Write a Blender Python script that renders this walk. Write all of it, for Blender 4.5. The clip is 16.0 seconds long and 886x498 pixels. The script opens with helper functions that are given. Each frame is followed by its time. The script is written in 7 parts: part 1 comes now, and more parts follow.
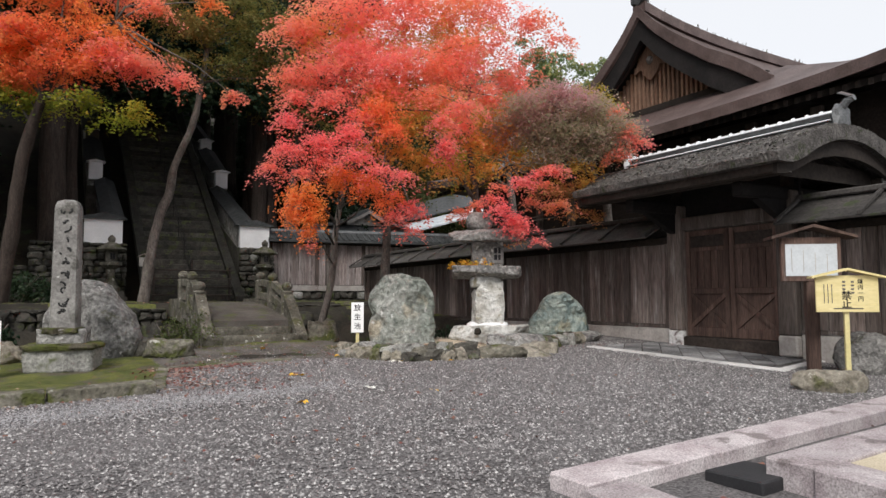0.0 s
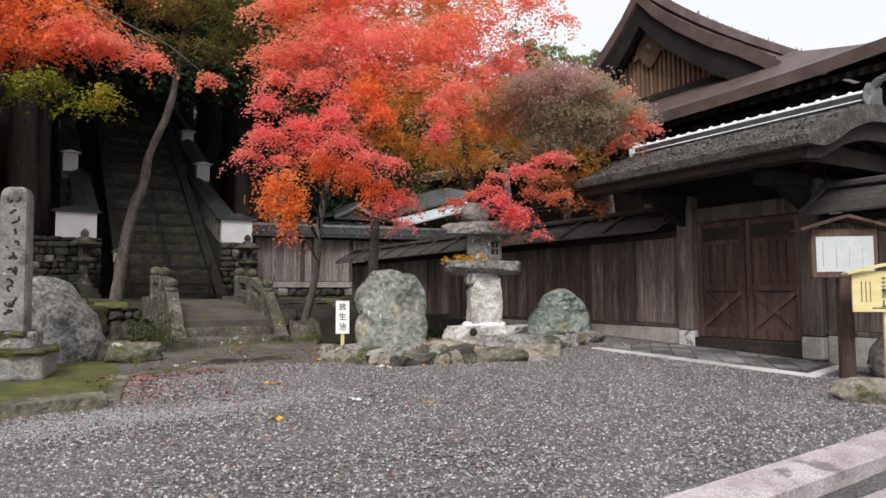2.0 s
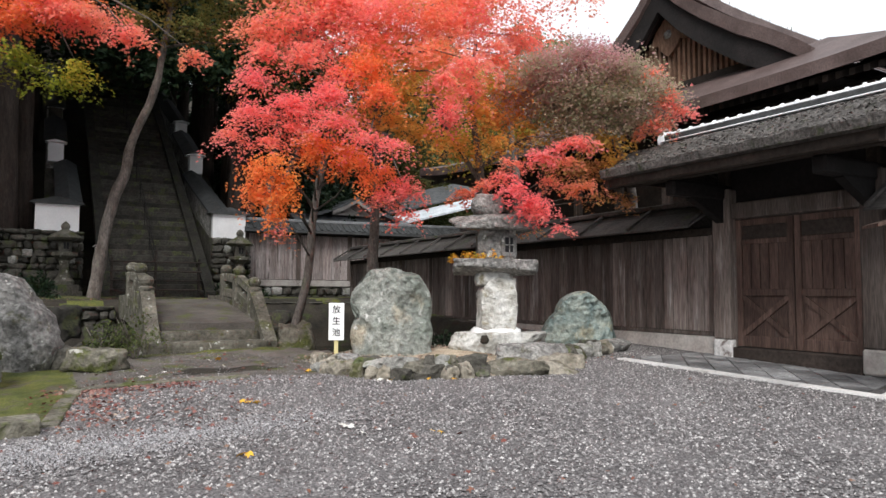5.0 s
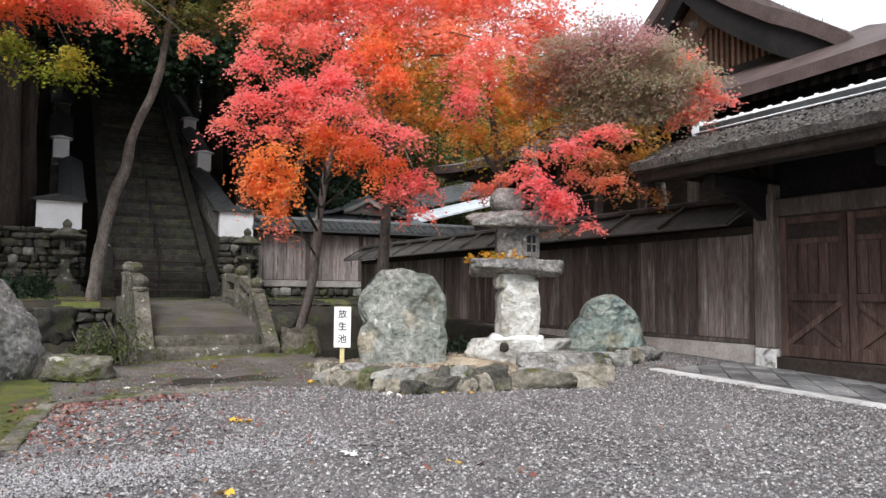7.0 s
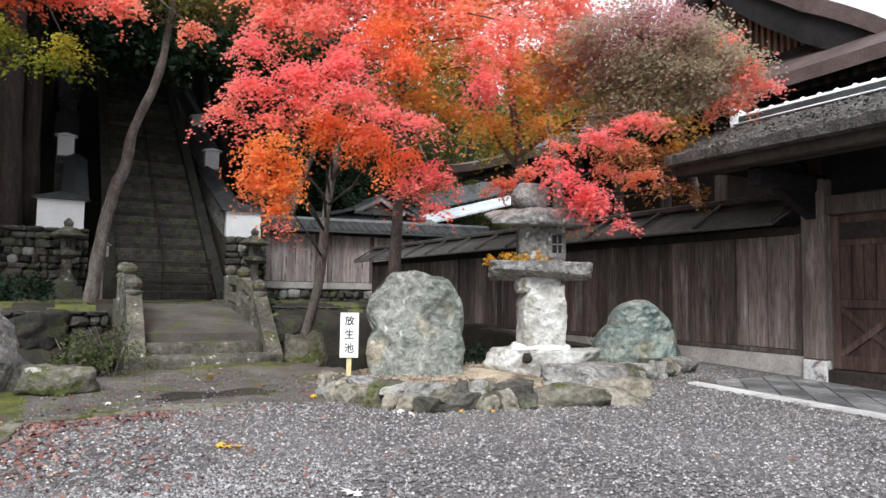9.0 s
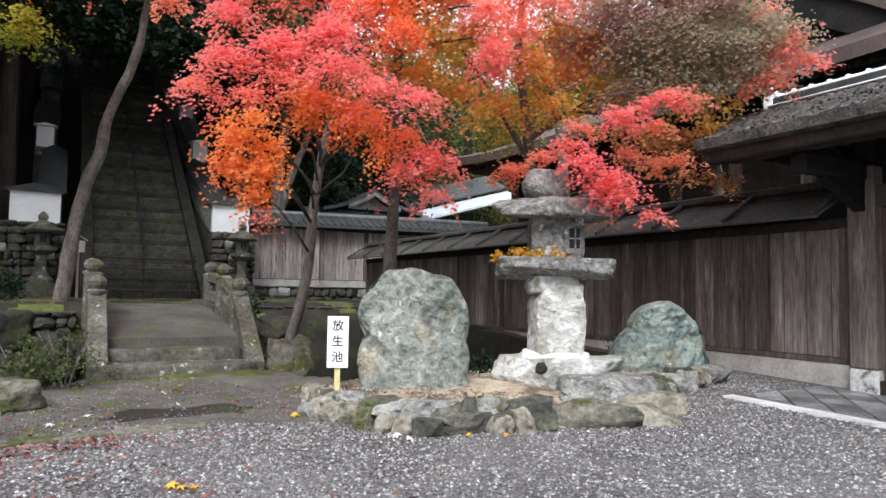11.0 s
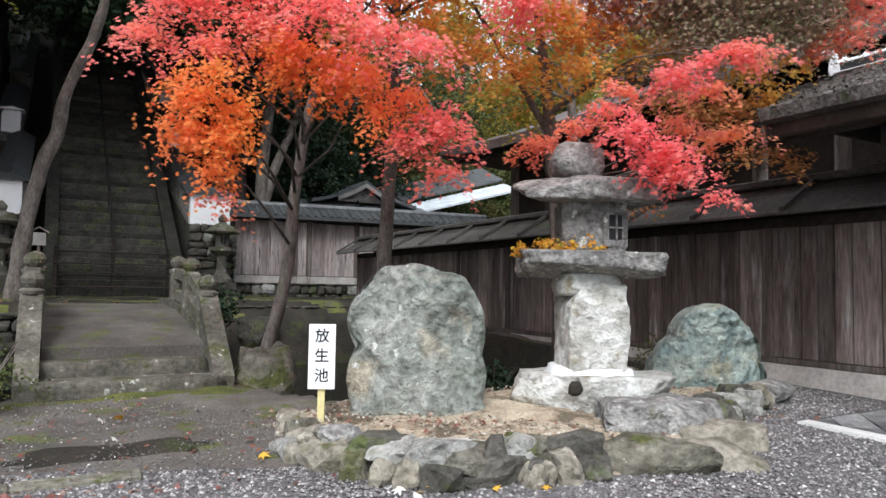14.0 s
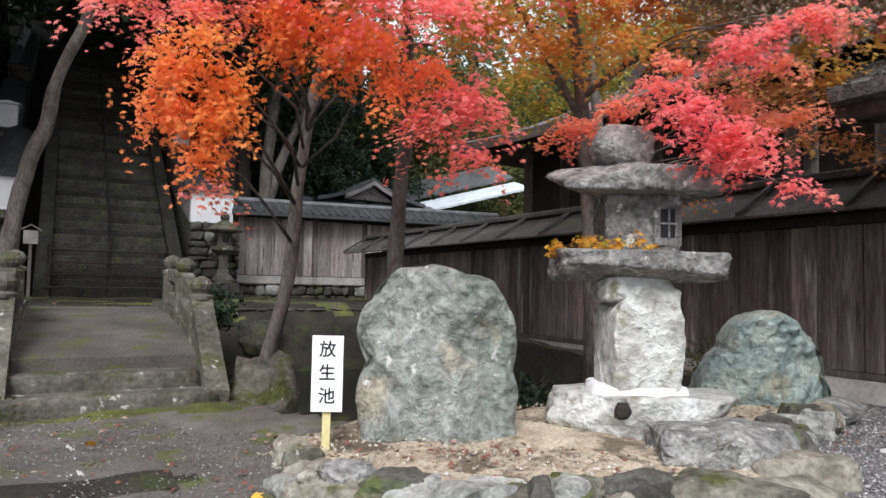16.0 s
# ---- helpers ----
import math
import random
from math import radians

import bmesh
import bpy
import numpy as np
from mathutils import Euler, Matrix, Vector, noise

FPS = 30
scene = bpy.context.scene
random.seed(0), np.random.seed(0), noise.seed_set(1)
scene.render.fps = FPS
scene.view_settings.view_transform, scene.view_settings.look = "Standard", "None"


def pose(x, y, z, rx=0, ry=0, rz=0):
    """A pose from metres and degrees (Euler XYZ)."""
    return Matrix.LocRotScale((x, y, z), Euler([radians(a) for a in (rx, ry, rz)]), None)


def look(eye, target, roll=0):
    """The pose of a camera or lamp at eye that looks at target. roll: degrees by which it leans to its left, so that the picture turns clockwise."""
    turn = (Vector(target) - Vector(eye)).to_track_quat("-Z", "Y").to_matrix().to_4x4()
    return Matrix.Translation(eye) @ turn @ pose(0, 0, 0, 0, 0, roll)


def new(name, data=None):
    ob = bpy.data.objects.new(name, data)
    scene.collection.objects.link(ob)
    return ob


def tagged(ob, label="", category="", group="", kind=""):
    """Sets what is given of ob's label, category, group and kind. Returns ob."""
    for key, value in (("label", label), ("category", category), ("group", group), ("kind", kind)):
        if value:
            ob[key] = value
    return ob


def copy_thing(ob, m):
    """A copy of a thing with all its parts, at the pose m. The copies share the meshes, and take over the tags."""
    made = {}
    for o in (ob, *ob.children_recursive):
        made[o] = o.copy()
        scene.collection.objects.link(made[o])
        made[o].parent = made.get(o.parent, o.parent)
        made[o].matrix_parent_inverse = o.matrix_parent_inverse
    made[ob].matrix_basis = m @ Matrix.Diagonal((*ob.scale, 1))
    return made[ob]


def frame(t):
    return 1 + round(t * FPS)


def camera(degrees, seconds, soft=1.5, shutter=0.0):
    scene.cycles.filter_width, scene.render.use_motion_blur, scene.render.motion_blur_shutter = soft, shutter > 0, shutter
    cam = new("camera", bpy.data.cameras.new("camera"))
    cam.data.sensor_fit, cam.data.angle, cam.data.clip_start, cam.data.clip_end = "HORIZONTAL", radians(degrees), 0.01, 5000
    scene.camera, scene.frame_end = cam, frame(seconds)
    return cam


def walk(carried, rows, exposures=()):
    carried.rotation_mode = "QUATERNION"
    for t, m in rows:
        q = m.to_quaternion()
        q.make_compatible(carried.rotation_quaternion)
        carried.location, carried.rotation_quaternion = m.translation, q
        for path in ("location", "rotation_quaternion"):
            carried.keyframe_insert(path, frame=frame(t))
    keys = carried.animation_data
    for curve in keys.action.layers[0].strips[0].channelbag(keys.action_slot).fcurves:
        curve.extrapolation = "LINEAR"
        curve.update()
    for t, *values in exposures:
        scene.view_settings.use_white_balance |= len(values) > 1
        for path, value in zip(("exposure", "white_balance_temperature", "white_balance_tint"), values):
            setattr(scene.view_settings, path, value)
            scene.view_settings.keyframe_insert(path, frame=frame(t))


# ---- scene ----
cam = camera(64.8, 16.0)
METRES, EYE, TILT, LEAN, TURN = 7.8, 1.5, 0.0, 0.0, -29.5
ROWS = [
    (0.0, 0.0, 0.0, 0.0, 0.01, 4.0, 0.16),
    (0.5, -0.0032, 0.0339, 0.0015, -0.34, 3.86, 0.23),
    (1.0, -0.0053, 0.0689, 0.0026, -0.59, 3.77, 0.25),
    (1.5, -0.006, 0.1023, 0.0034, -0.71, 3.72, 0.27),
    (2.0, -0.0076, 0.1357, 0.005, -0.86, 3.64, 0.23),
    (2.5, -0.01, 0.1674, 0.0059, -1.02, 3.63, 0.16),
    (3.0, -0.0125, 0.1976, 0.0072, -1.15, 3.6, 0.04),
    (3.5, -0.0144, 0.2276, 0.0077, -1.2, 3.6, -0.07),
    (6.0, -0.0215, 0.372, 0.0129, -0.4, 3.57, -0.45),
    (6.5, -0.0219, 0.4004, 0.0144, -0.08, 3.57, -0.47),
    (7.0, -0.0237, 0.431, 0.0155, 0.18, 3.6, -0.58),
    (7.5, -0.0258, 0.4597, 0.017, 0.41, 3.62, -0.63),
    (8.0, -0.0285, 0.4876, 0.0187, 0.62, 3.62, -0.69),
    (8.5, -0.0306, 0.5153, 0.0199, 0.87, 3.65, -0.76),
    (9.0, -0.0321, 0.5433, 0.0212, 1.16, 3.7, -0.79),
    (11.5, -0.0491, 0.7214, 0.0265, 0.61, 3.44, -0.91),
    (12.0, -0.053, 0.7561, 0.0272, 0.46, 3.38, -0.91),
    (12.5, -0.057, 0.7888, 0.0282, 0.29, 3.32, -0.91),
    (13.0, -0.0621, 0.8214, 0.0294, 0.09, 3.25, -0.93),
    (13.5, -0.0672, 0.8518, 0.031, -0.05, 3.19, -1.0),
    (14.0, -0.0711, 0.882, 0.0321, -0.03, 3.16, -0.99),
    (14.5, -0.0744, 0.9109, 0.0338, 0.1, 3.11, -1.01),
    (15.0, -0.0799, 0.9398, 0.0349, 0.15, 3.11, -1.04),
    (15.5, -0.0856, 0.9676, 0.0358, 0.23, 3.14, -1.09),
    (16.0, -0.0897, 0.9942, 0.0372, 0.49, 3.13, -1.13),
]
walk(cam, [(t, pose(0, 0, EYE, TILT, LEAN, TURN) @ pose(METRES * x, METRES * y, METRES * z, 90 + pitch, roll, yaw)) for t, x, y, z, yaw, pitch, roll in ROWS],
     exposures=[(0.0, 0.05, 6450, 10), (1.5, 0.1, 6450, 10), (3.5, 0.26, 6400, 9), (6.0, 0.4, 6250, 9), (9.0, 0.56, 6100, 8), (12.0, 0.59, 5950, 7), (16.0, 0.5, 6000, 8)])

# ---- world and light: a bright overcast sky ----
SUN_EL, SUN_AZ = 44.0, 218.0
world = bpy.data.worlds.new("overcast_sky")
scene.world = world
world.use_nodes = True
wn, wl = world.node_tree.nodes, world.node_tree.links
sky = wn.new("ShaderNodeTexSky")
sky.sky_type, sky.sun_disc = "NISHITA", False
sky.sun_elevation, sky.sun_rotation = radians(SUN_EL), radians(SUN_AZ)
scale_sky = wn.new("ShaderNodeMix")
scale_sky.data_type, scale_sky.blend_type = "RGBA", "MULTIPLY"
scale_sky.inputs[0].default_value = 1.0
scale_sky.inputs[7].default_value = (0.1, 0.1, 0.1, 1)
cloud = wn.new("ShaderNodeMix")
cloud.data_type = "RGBA"
cloud.inputs[0].default_value = 0.8
cloud.inputs[7].default_value = (1.04, 1.04, 1.05, 1)
wl.new(sky.outputs[0], scale_sky.inputs[6])
wl.new(scale_sky.outputs[2], cloud.inputs[6])
wl.new(cloud.outputs[2], wn["Background"].inputs["Color"])
wn["Background"].inputs["Strength"].default_value = 1.0
sun_data = bpy.data.lights.new("sun", "SUN")
sun_data.energy, sun_data.angle, sun_data.color = 2.7, radians(25), (1.0, 0.96, 0.9)
sun = new("sun", sun_data)
_az, _el = radians(SUN_AZ), radians(SUN_EL)
sun.matrix_world = look((0, 0, 30), (0 - 30 * math.sin(_az) * math.cos(_el), 0 - 30 * math.cos(_az) * math.cos(_el), 30 - 30 * math.sin(_el)))
scene.view_settings.exposure = 0.0

# ---- materials ----
def mat(name, c1, c2, scale=1.5, fine=30.0, rough=0.85, bump=0.3, spots=None, spot_scale=2.5, spot_at=0.58, stretch=(1, 1, 1), vary=0.15, metal=0.0, contrast=0.45, bump_dist=0.02, spec=0.3, flecks=None, fleck_scale=20.0, fleck_at=0.62):
    """Two colours mixed by a broad noise, broken up by a fine one, with optional patches (moss, lichen, wear) and relief."""
    m = bpy.data.materials.new(name)
    m.use_nodes = True
    n, l = m.node_tree.nodes, m.node_tree.links
    b = n["Principled BSDF"]
    b.inputs["Roughness"].default_value, b.inputs["Metallic"].default_value = rough, metal
    b.inputs["Specular IOR Level"].default_value = spec
    geo = n.new("ShaderNodeNewGeometry")
    mp = n.new("ShaderNodeMapping")
    mp.inputs["Scale"].default_value = stretch
    l.new(geo.outputs["Position"], mp.inputs["Vector"])

    def tex(s, detail=5.0):
        t = n.new("ShaderNodeTexNoise")
        t.inputs["Scale"].default_value, t.inputs["Detail"].default_value = s, detail
        t.inputs["Roughness"].default_value = 0.62
        l.new(mp.outputs[0], t.inputs["Vector"])
        return t

    def mix(kind, fac, a, bb):
        x = n.new("ShaderNodeMix")
        x.data_type, x.blend_type = "RGBA", kind
        for sock, v in ((x.inputs[0], fac), (x.inputs[6], a), (x.inputs[7], bb)):
            if isinstance(v, (float, tuple)):
                sock.default_value = v if isinstance(v, float) else (*v, 1)
            else:
                l.new(v, sock)
        return x.outputs[2]

    def ramp(src, lo, hi, a=0.0, z=1.0):
        r = n.new("ShaderNodeMapRange")
        for k, v in enumerate((lo, hi, a, z)):
            r.inputs[k + 1].default_value = v
        l.new(src, r.inputs[0])
        return r.outputs[0]

    big, small = tex(scale), tex(fine, 6.0)
    col = mix("MIX", ramp(big.outputs[0], 0.35, 0.65), c1, c2)
    shade = n.new("ShaderNodeCombineColor")
    v = ramp(small.outputs[0], 0.3, 0.7, 1 - contrast, 1 + contrast)
    info = n.new("ShaderNodeObjectInfo")
    rv = ramp(info.outputs["Random"], 0, 1, 1 - vary, 1 + vary)
    mul = n.new("ShaderNodeMath")
    mul.operation = "MULTIPLY"
    l.new(v, mul.inputs[0]), l.new(rv, mul.inputs[1])
    for k in range(3):
        l.new(mul.outputs[0], shade.inputs[k])
    col = mix("MULTIPLY", 1.0, col, shade.outputs[0])
    if spots:
        sp = tex(spot_scale, 7.0)
        col = mix("MIX", ramp(sp.outputs[0], spot_at, spot_at + 0.08), col, mix("MULTIPLY", 1.0, spots, shade.outputs[0]))
    if flecks:
        fl = tex(fleck_scale, 4.0)
        col = mix("MIX", ramp(fl.outputs[0], fleck_at, fleck_at + 0.05), col, flecks)
    l.new(col, b.inputs["Base Color"])
    if bump:
        bp = n.new("ShaderNodeBump")
        bp.inputs["Strength"].default_value, bp.inputs["Distance"].default_value = bump, bump_dist
        add = n.new("ShaderNodeMath")
        add.operation = "ADD"
        l.new(big.outputs[0], add.inputs[0]), l.new(small.outputs[0], add.inputs[1])
        l.new(add.outputs[0], bp.inputs["Height"]), l.new(bp.outputs[0], b.inputs["Normal"])
    return m


def leaf_mat(name, cols, scale=0.5, trans=0.5):
    """Leaves: a ramp of colours run through leaf by leaf and in drifts, lit from both sides."""
    m = bpy.data.materials.new(name)
    m.use_nodes = True
    n, l = m.node_tree.nodes, m.node_tree.links
    b = n["Principled BSDF"]
    b.inputs["Roughness"].default_value = 0.6
    b.inputs["Specular IOR Level"].default_value = 0.25
    geo = n.new("ShaderNodeNewGeometry")
    t = n.new("ShaderNodeTexNoise")
    t.inputs["Scale"].default_value, t.inputs["Detail"].default_value = scale, 3.0
    l.new(geo.outputs["Position"], t.inputs["Vector"])
    ma = n.new("ShaderNodeMath")
    ma.operation = "MULTIPLY_ADD"
    ma.inputs[1].default_value = 0.45
    l.new(geo.outputs["Random Per Island"], ma.inputs[0])
    mr = n.new("ShaderNodeMapRange")
    for k, v in enumerate((0.3, 0.7, -0.1, 0.65)):
        mr.inputs[k + 1].default_value = v
    l.new(t.outputs[0], mr.inputs[0]), l.new(mr.outputs[0], ma.inputs[2])
    r = n.new("ShaderNodeValToRGB")
    el = r.color_ramp.elements
    while len(el) < len(cols):
        el.new(0.5)
    for k, c in enumerate(cols):
        el[k].position, el[k].color = k / (len(cols) - 1), (*c, 1)
    l.new(ma.outputs[0], r.inputs[0])
    l.new(r.outputs[0], b.inputs["Base Color"])
    tr = n.new("ShaderNodeBsdfTranslucent")
    l.new(r.outputs[0], tr.inputs[0])
    mx = n.new("ShaderNodeMixShader")
    mx.inputs[0].default_value = trans
    l.new(b.outputs[0], mx.inputs[1]), l.new(tr.outputs[0], mx.inputs[2])
    l.new(mx.outputs[0], n["Material Output"].inputs[0])
    return m


GRAVEL = mat("gravel", (0.085, 0.079, 0.08), (0.155, 0.145, 0.147), scale=0.8, fine=42, rough=0.9, bump=1.0, contrast=0.85, bump_dist=0.014)
PEBBLE = leaf_mat("pebble", [(0.045, 0.042, 0.042), (0.11, 0.102, 0.104), (0.23, 0.218, 0.216), (0.62, 0.6, 0.59)], scale=40, trans=0.0)
EARTH = mat("bare_earth", (0.075, 0.066, 0.058), (0.14, 0.126, 0.114), scale=1.5, fine=40, bump=0.6, spots=(0.09, 0.1, 0.035), spot_at=0.55, contrast=0.4)
STONE = mat("weathered_stone", (0.22, 0.215, 0.2), (0.36, 0.355, 0.33), scale=3, fine=24, bump=0.7, spots=(0.1, 0.11, 0.06), spot_scale=3, spot_at=0.57)
# Dark mossy stone, lowered further to put shade into the rubble walls.
STONE_DARK = mat("dark_mossy_stone", (0.05, 0.046, 0.039), (0.11, 0.103, 0.088), scale=3, fine=24, bump=0.7, spots=(0.07, 0.085, 0.03), spot_at=0.55)
STONE_GREEN = mat("green_schist", (0.22, 0.245, 0.215), (0.45, 0.455, 0.425), scale=1.6, fine=13, bump=1.0, spots=(0.42, 0.38, 0.3), spot_scale=1.1, spot_at=0.57, bump_dist=0.08, contrast=0.5, flecks=(0.64, 0.64, 0.62), fleck_scale=7, fleck_at=0.645)
STONE_BLUE = mat("blue_green_stone", (0.22, 0.29, 0.285), (0.42, 0.46, 0.41), scale=4, fine=14, bump=1.0, spots=(0.34, 0.33, 0.25), spot_scale=2.2, spot_at=0.57, bump_dist=0.06, flecks=(0.5, 0.53, 0.52), fleck_scale=9, fleck_at=0.66)
STONE_GREY = mat("grey_lichened_stone", (0.15, 0.145, 0.14), (0.33, 0.32, 0.305), scale=4, fine=16, bump=1.0, spots=(0.12, 0.115, 0.075), spot_scale=3, spot_at=0.57, bump_dist=0.05, flecks=(0.56, 0.55, 0.52), fleck_scale=6, fleck_at=0.61)
STONE_PALE = mat("pale_limestone", (0.34, 0.325, 0.29), (0.66, 0.655, 0.63), scale=2.8, fine=11, bump=1.0, spots=(0.27, 0.24, 0.17), spot_scale=3.5, spot_at=0.58, bump_dist=0.08, contrast=0.3)
STONE_SAND = mat("ochre_bank_stone", (0.17, 0.15, 0.115), (0.33, 0.3, 0.25), scale=3, fine=16, bump=0.9, spots=(0.11, 0.11, 0.05), spot_at=0.56, bump_dist=0.04, flecks=(0.48, 0.46, 0.41), fleck_scale=8, fleck_at=0.66)
MOSSY_ROCK = mat("mossy_brown_rock", (0.085, 0.077, 0.058), (0.23, 0.215, 0.175), scale=3, fine=18, bump=1.0, spots=(0.085, 0.095, 0.028), spot_scale=2.6, spot_at=0.52, bump_dist=0.05, flecks=(0.45, 0.44, 0.4), fleck_scale=7, fleck_at=0.66)
PAVING = mat("worn_grey_flagstone", (0.12, 0.12, 0.125), (0.27, 0.27, 0.275), scale=2.5, fine=24, rough=0.42, bump=0.3, spec=0.5, vary=0.45)
BRIDGE_STONE = mat("mossy_bridge_stone", (0.06, 0.055, 0.043), (0.15, 0.14, 0.115), scale=3.5, fine=22, bump=0.9, spots=(0.068, 0.072, 0.026), spot_scale=2.6, spot_at=0.55, flecks=(0.42, 0.42, 0.39), fleck_scale=7, fleck_at=0.63)
GRANITE = mat("pink_grey_granite", (0.33, 0.28, 0.29), (0.5, 0.455, 0.46), scale=3, fine=70, bump=0.35, contrast=0.5, spots=(0.2, 0.17, 0.17), spot_at=0.56)
MOSS = mat("moss", (0.055, 0.07, 0.018), (0.13, 0.135, 0.034), scale=3, fine=60, bump=1.0, spots=(0.09, 0.078, 0.055), spot_at=0.52, contrast=0.6)
WOOD = mat("weathered_dark_wood", (0.078, 0.06, 0.052), (0.155, 0.127, 0.113), scale=1.2, fine=14, bump=0.35, stretch=(4, 4, 0.35), spots=(0.22, 0.195, 0.18), spot_scale=1.6, spot_at=0.56, vary=0.4)
WOOD_DARK = mat("near_black_timber", (0.022, 0.017, 0.014), (0.042, 0.032, 0.027), scale=1.5, fine=16, bump=0.3, vary=0.3)
WOOD_RED = mat("reddish_brown_door_wood", (0.06, 0.036, 0.029), (0.115, 0.074, 0.06), scale=1.5, fine=14, bump=0.3, stretch=(4, 4, 0.4), spots=(0.1, 0.075, 0.066), spot_at=0.6, vary=0.25)
WOOD_GREY = mat("silvered_board_wood", (0.2, 0.16, 0.15), (0.38, 0.335, 0.325), scale=1.2, fine=12, bump=0.3, stretch=(5, 5, 0.35), spots=(0.08, 0.06, 0.052), spot_at=0.56, vary=0.25)
FENCE_WOOD = mat("weathered_fence_plank", (0.11, 0.083, 0.073), (0.235, 0.197, 0.18), scale=1.1, fine=11, bump=0.4, stretch=(3, 3, 0.3), spots=(0.3, 0.275, 0.262), spot_scale=1.3, spot_at=0.58, vary=0.4, contrast=0.5)
# Near-black colour that paints in the shade under eaves and gable.
SHADE_BLACK = mat("shade_black_timber", (0.008, 0.007, 0.007), (0.017, 0.014, 0.014), scale=1.5, fine=16, bump=0.3, vary=0.2)
PALE_GRANITE = mat("pale_worn_granite", (0.52, 0.51, 0.5), (0.7, 0.69, 0.68), scale=3, fine=60, bump=0.3, contrast=0.25, spots=(0.36, 0.34, 0.32), spot_at=0.6)
LIMEWASH = mat("flaking_limewash", (0.5, 0.49, 0.48), (0.72, 0.71, 0.7), scale=5, fine=20, bump=0.3, contrast=0.25, spots=(0.16, 0.13, 0.12), spot_scale=5, spot_at=0.55)
BOARD_ROOF = mat("weathered_roof_board", (0.042, 0.038, 0.036), (0.08, 0.073, 0.069), scale=2, fine=20, bump=0.4, spots=(0.05, 0.06, 0.03), spot_at=0.58, vary=0.3)
BARK = mat("cypress_bark_roofing", (0.07, 0.047, 0.043), (0.13, 0.093, 0.087), scale=1.2, fine=26, rough=0.55, spec=0.4, bump=0.5, contrast=0.4, vary=0.05)
BARK_OLD = mat("mossy_old_bark_roofing", (0.055, 0.049, 0.046), (0.15, 0.138, 0.13), scale=5, fine=28, bump=1.0, spots=(0.05, 0.055, 0.03), spot_scale=6, spot_at=0.56, contrast=0.7, bump_dist=0.04)
PLASTER = mat("white_plaster", (0.74, 0.74, 0.75), (0.84, 0.84, 0.85), scale=2, fine=20, bump=0.05, contrast=0.06, vary=0.02)
PLASTER_OLD = mat("stained_plaster", (0.32, 0.29, 0.27), (0.5, 0.47, 0.44), scale=2, fine=20, bump=0.1, contrast=0.2)
TILE = mat("grey_roof_tile", (0.065, 0.068, 0.072), (0.13, 0.134, 0.138), scale=4, fine=40, rough=0.55, bump=0.2, vary=0.3, spec=0.5)
# Dark tile; on the stair-wall copings its tone stands in for tree shade.
TILE_DARK = mat("dark_roof_tile", (0.03, 0.032, 0.033), (0.06, 0.063, 0.065), scale=4, fine=40, rough=0.7, bump=0.3, vary=0.3)
PALE_TILE = mat("pale_ridge_tile", (0.68, 0.7, 0.73), (0.82, 0.84, 0.86), scale=2, fine=30, rough=0.4, bump=0.05, contrast=0.15)
TRUNK = mat("tree_bark", (0.085, 0.07, 0.06), (0.19, 0.165, 0.15), scale=5, fine=28, bump=0.9, stretch=(1, 1, 0.4), spots=(0.13, 0.14, 0.09), spot_at=0.58, bump_dist=0.03)
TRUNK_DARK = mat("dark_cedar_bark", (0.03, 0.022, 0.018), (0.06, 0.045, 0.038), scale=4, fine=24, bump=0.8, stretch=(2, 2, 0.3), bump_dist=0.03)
SIGN_WHITE = mat("white_painted_board", (0.82, 0.82, 0.82), (0.88, 0.88, 0.88), bump=0.02, contrast=0.03, vary=0.0)
PAPER = mat("grey_notice_paper", (0.5, 0.53, 0.56), (0.58, 0.61, 0.64), scale=3, bump=0.02, contrast=0.08, vary=0.0)
SIGN_BLACK = mat("black_paint", (0.012, 0.012, 0.014), (0.02, 0.02, 0.022), bump=0.0, contrast=0.1, vary=0.0)
SIGN_YELLOW = mat("pale_yellow_wood", (0.68, 0.57, 0.27), (0.76, 0.65, 0.35), scale=2, fine=14, bump=0.05, contrast=0.08, stretch=(1, 1, 4), vary=0.0)
POLE_YELLOW = mat("bare_yellow_stake", (0.6, 0.52, 0.25), (0.7, 0.62, 0.34), bump=0.05, contrast=0.1)
METAL = mat("dull_grey_metal", (0.1, 0.09, 0.085), (0.16, 0.145, 0.135), fine=40, rough=0.5, metal=0.6, bump=0.05, contrast=0.2)
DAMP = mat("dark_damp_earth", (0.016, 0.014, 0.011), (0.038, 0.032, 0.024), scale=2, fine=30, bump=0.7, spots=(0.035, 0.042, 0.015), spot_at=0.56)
SAND = mat("sandy_bank_soil", (0.27, 0.21, 0.15), (0.48, 0.41, 0.31), scale=3.5, fine=36, bump=0.6, spots=(0.13, 0.105, 0.075), spot_scale=2.2, spot_at=0.5, contrast=0.4)
# Mossy stone lowered to near black, putting the canopy's shade into its colour.
STAIR_STONE = mat("shade_dark_mossy_stone", (0.02, 0.019, 0.016), (0.055, 0.051, 0.043), scale=3, fine=20, bump=0.8, spots=(0.05, 0.055, 0.024), spot_at=0.55, vary=0.45)
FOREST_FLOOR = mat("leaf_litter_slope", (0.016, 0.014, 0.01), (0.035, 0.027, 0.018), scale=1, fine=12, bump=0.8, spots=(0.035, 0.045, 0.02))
RED_LEAF = leaf_mat("crimson_maple_leaves", [(0.9, 0.21, 0.2), (0.93, 0.3, 0.25), (0.93, 0.37, 0.23), (0.93, 0.45, 0.18)], trans=0.7)
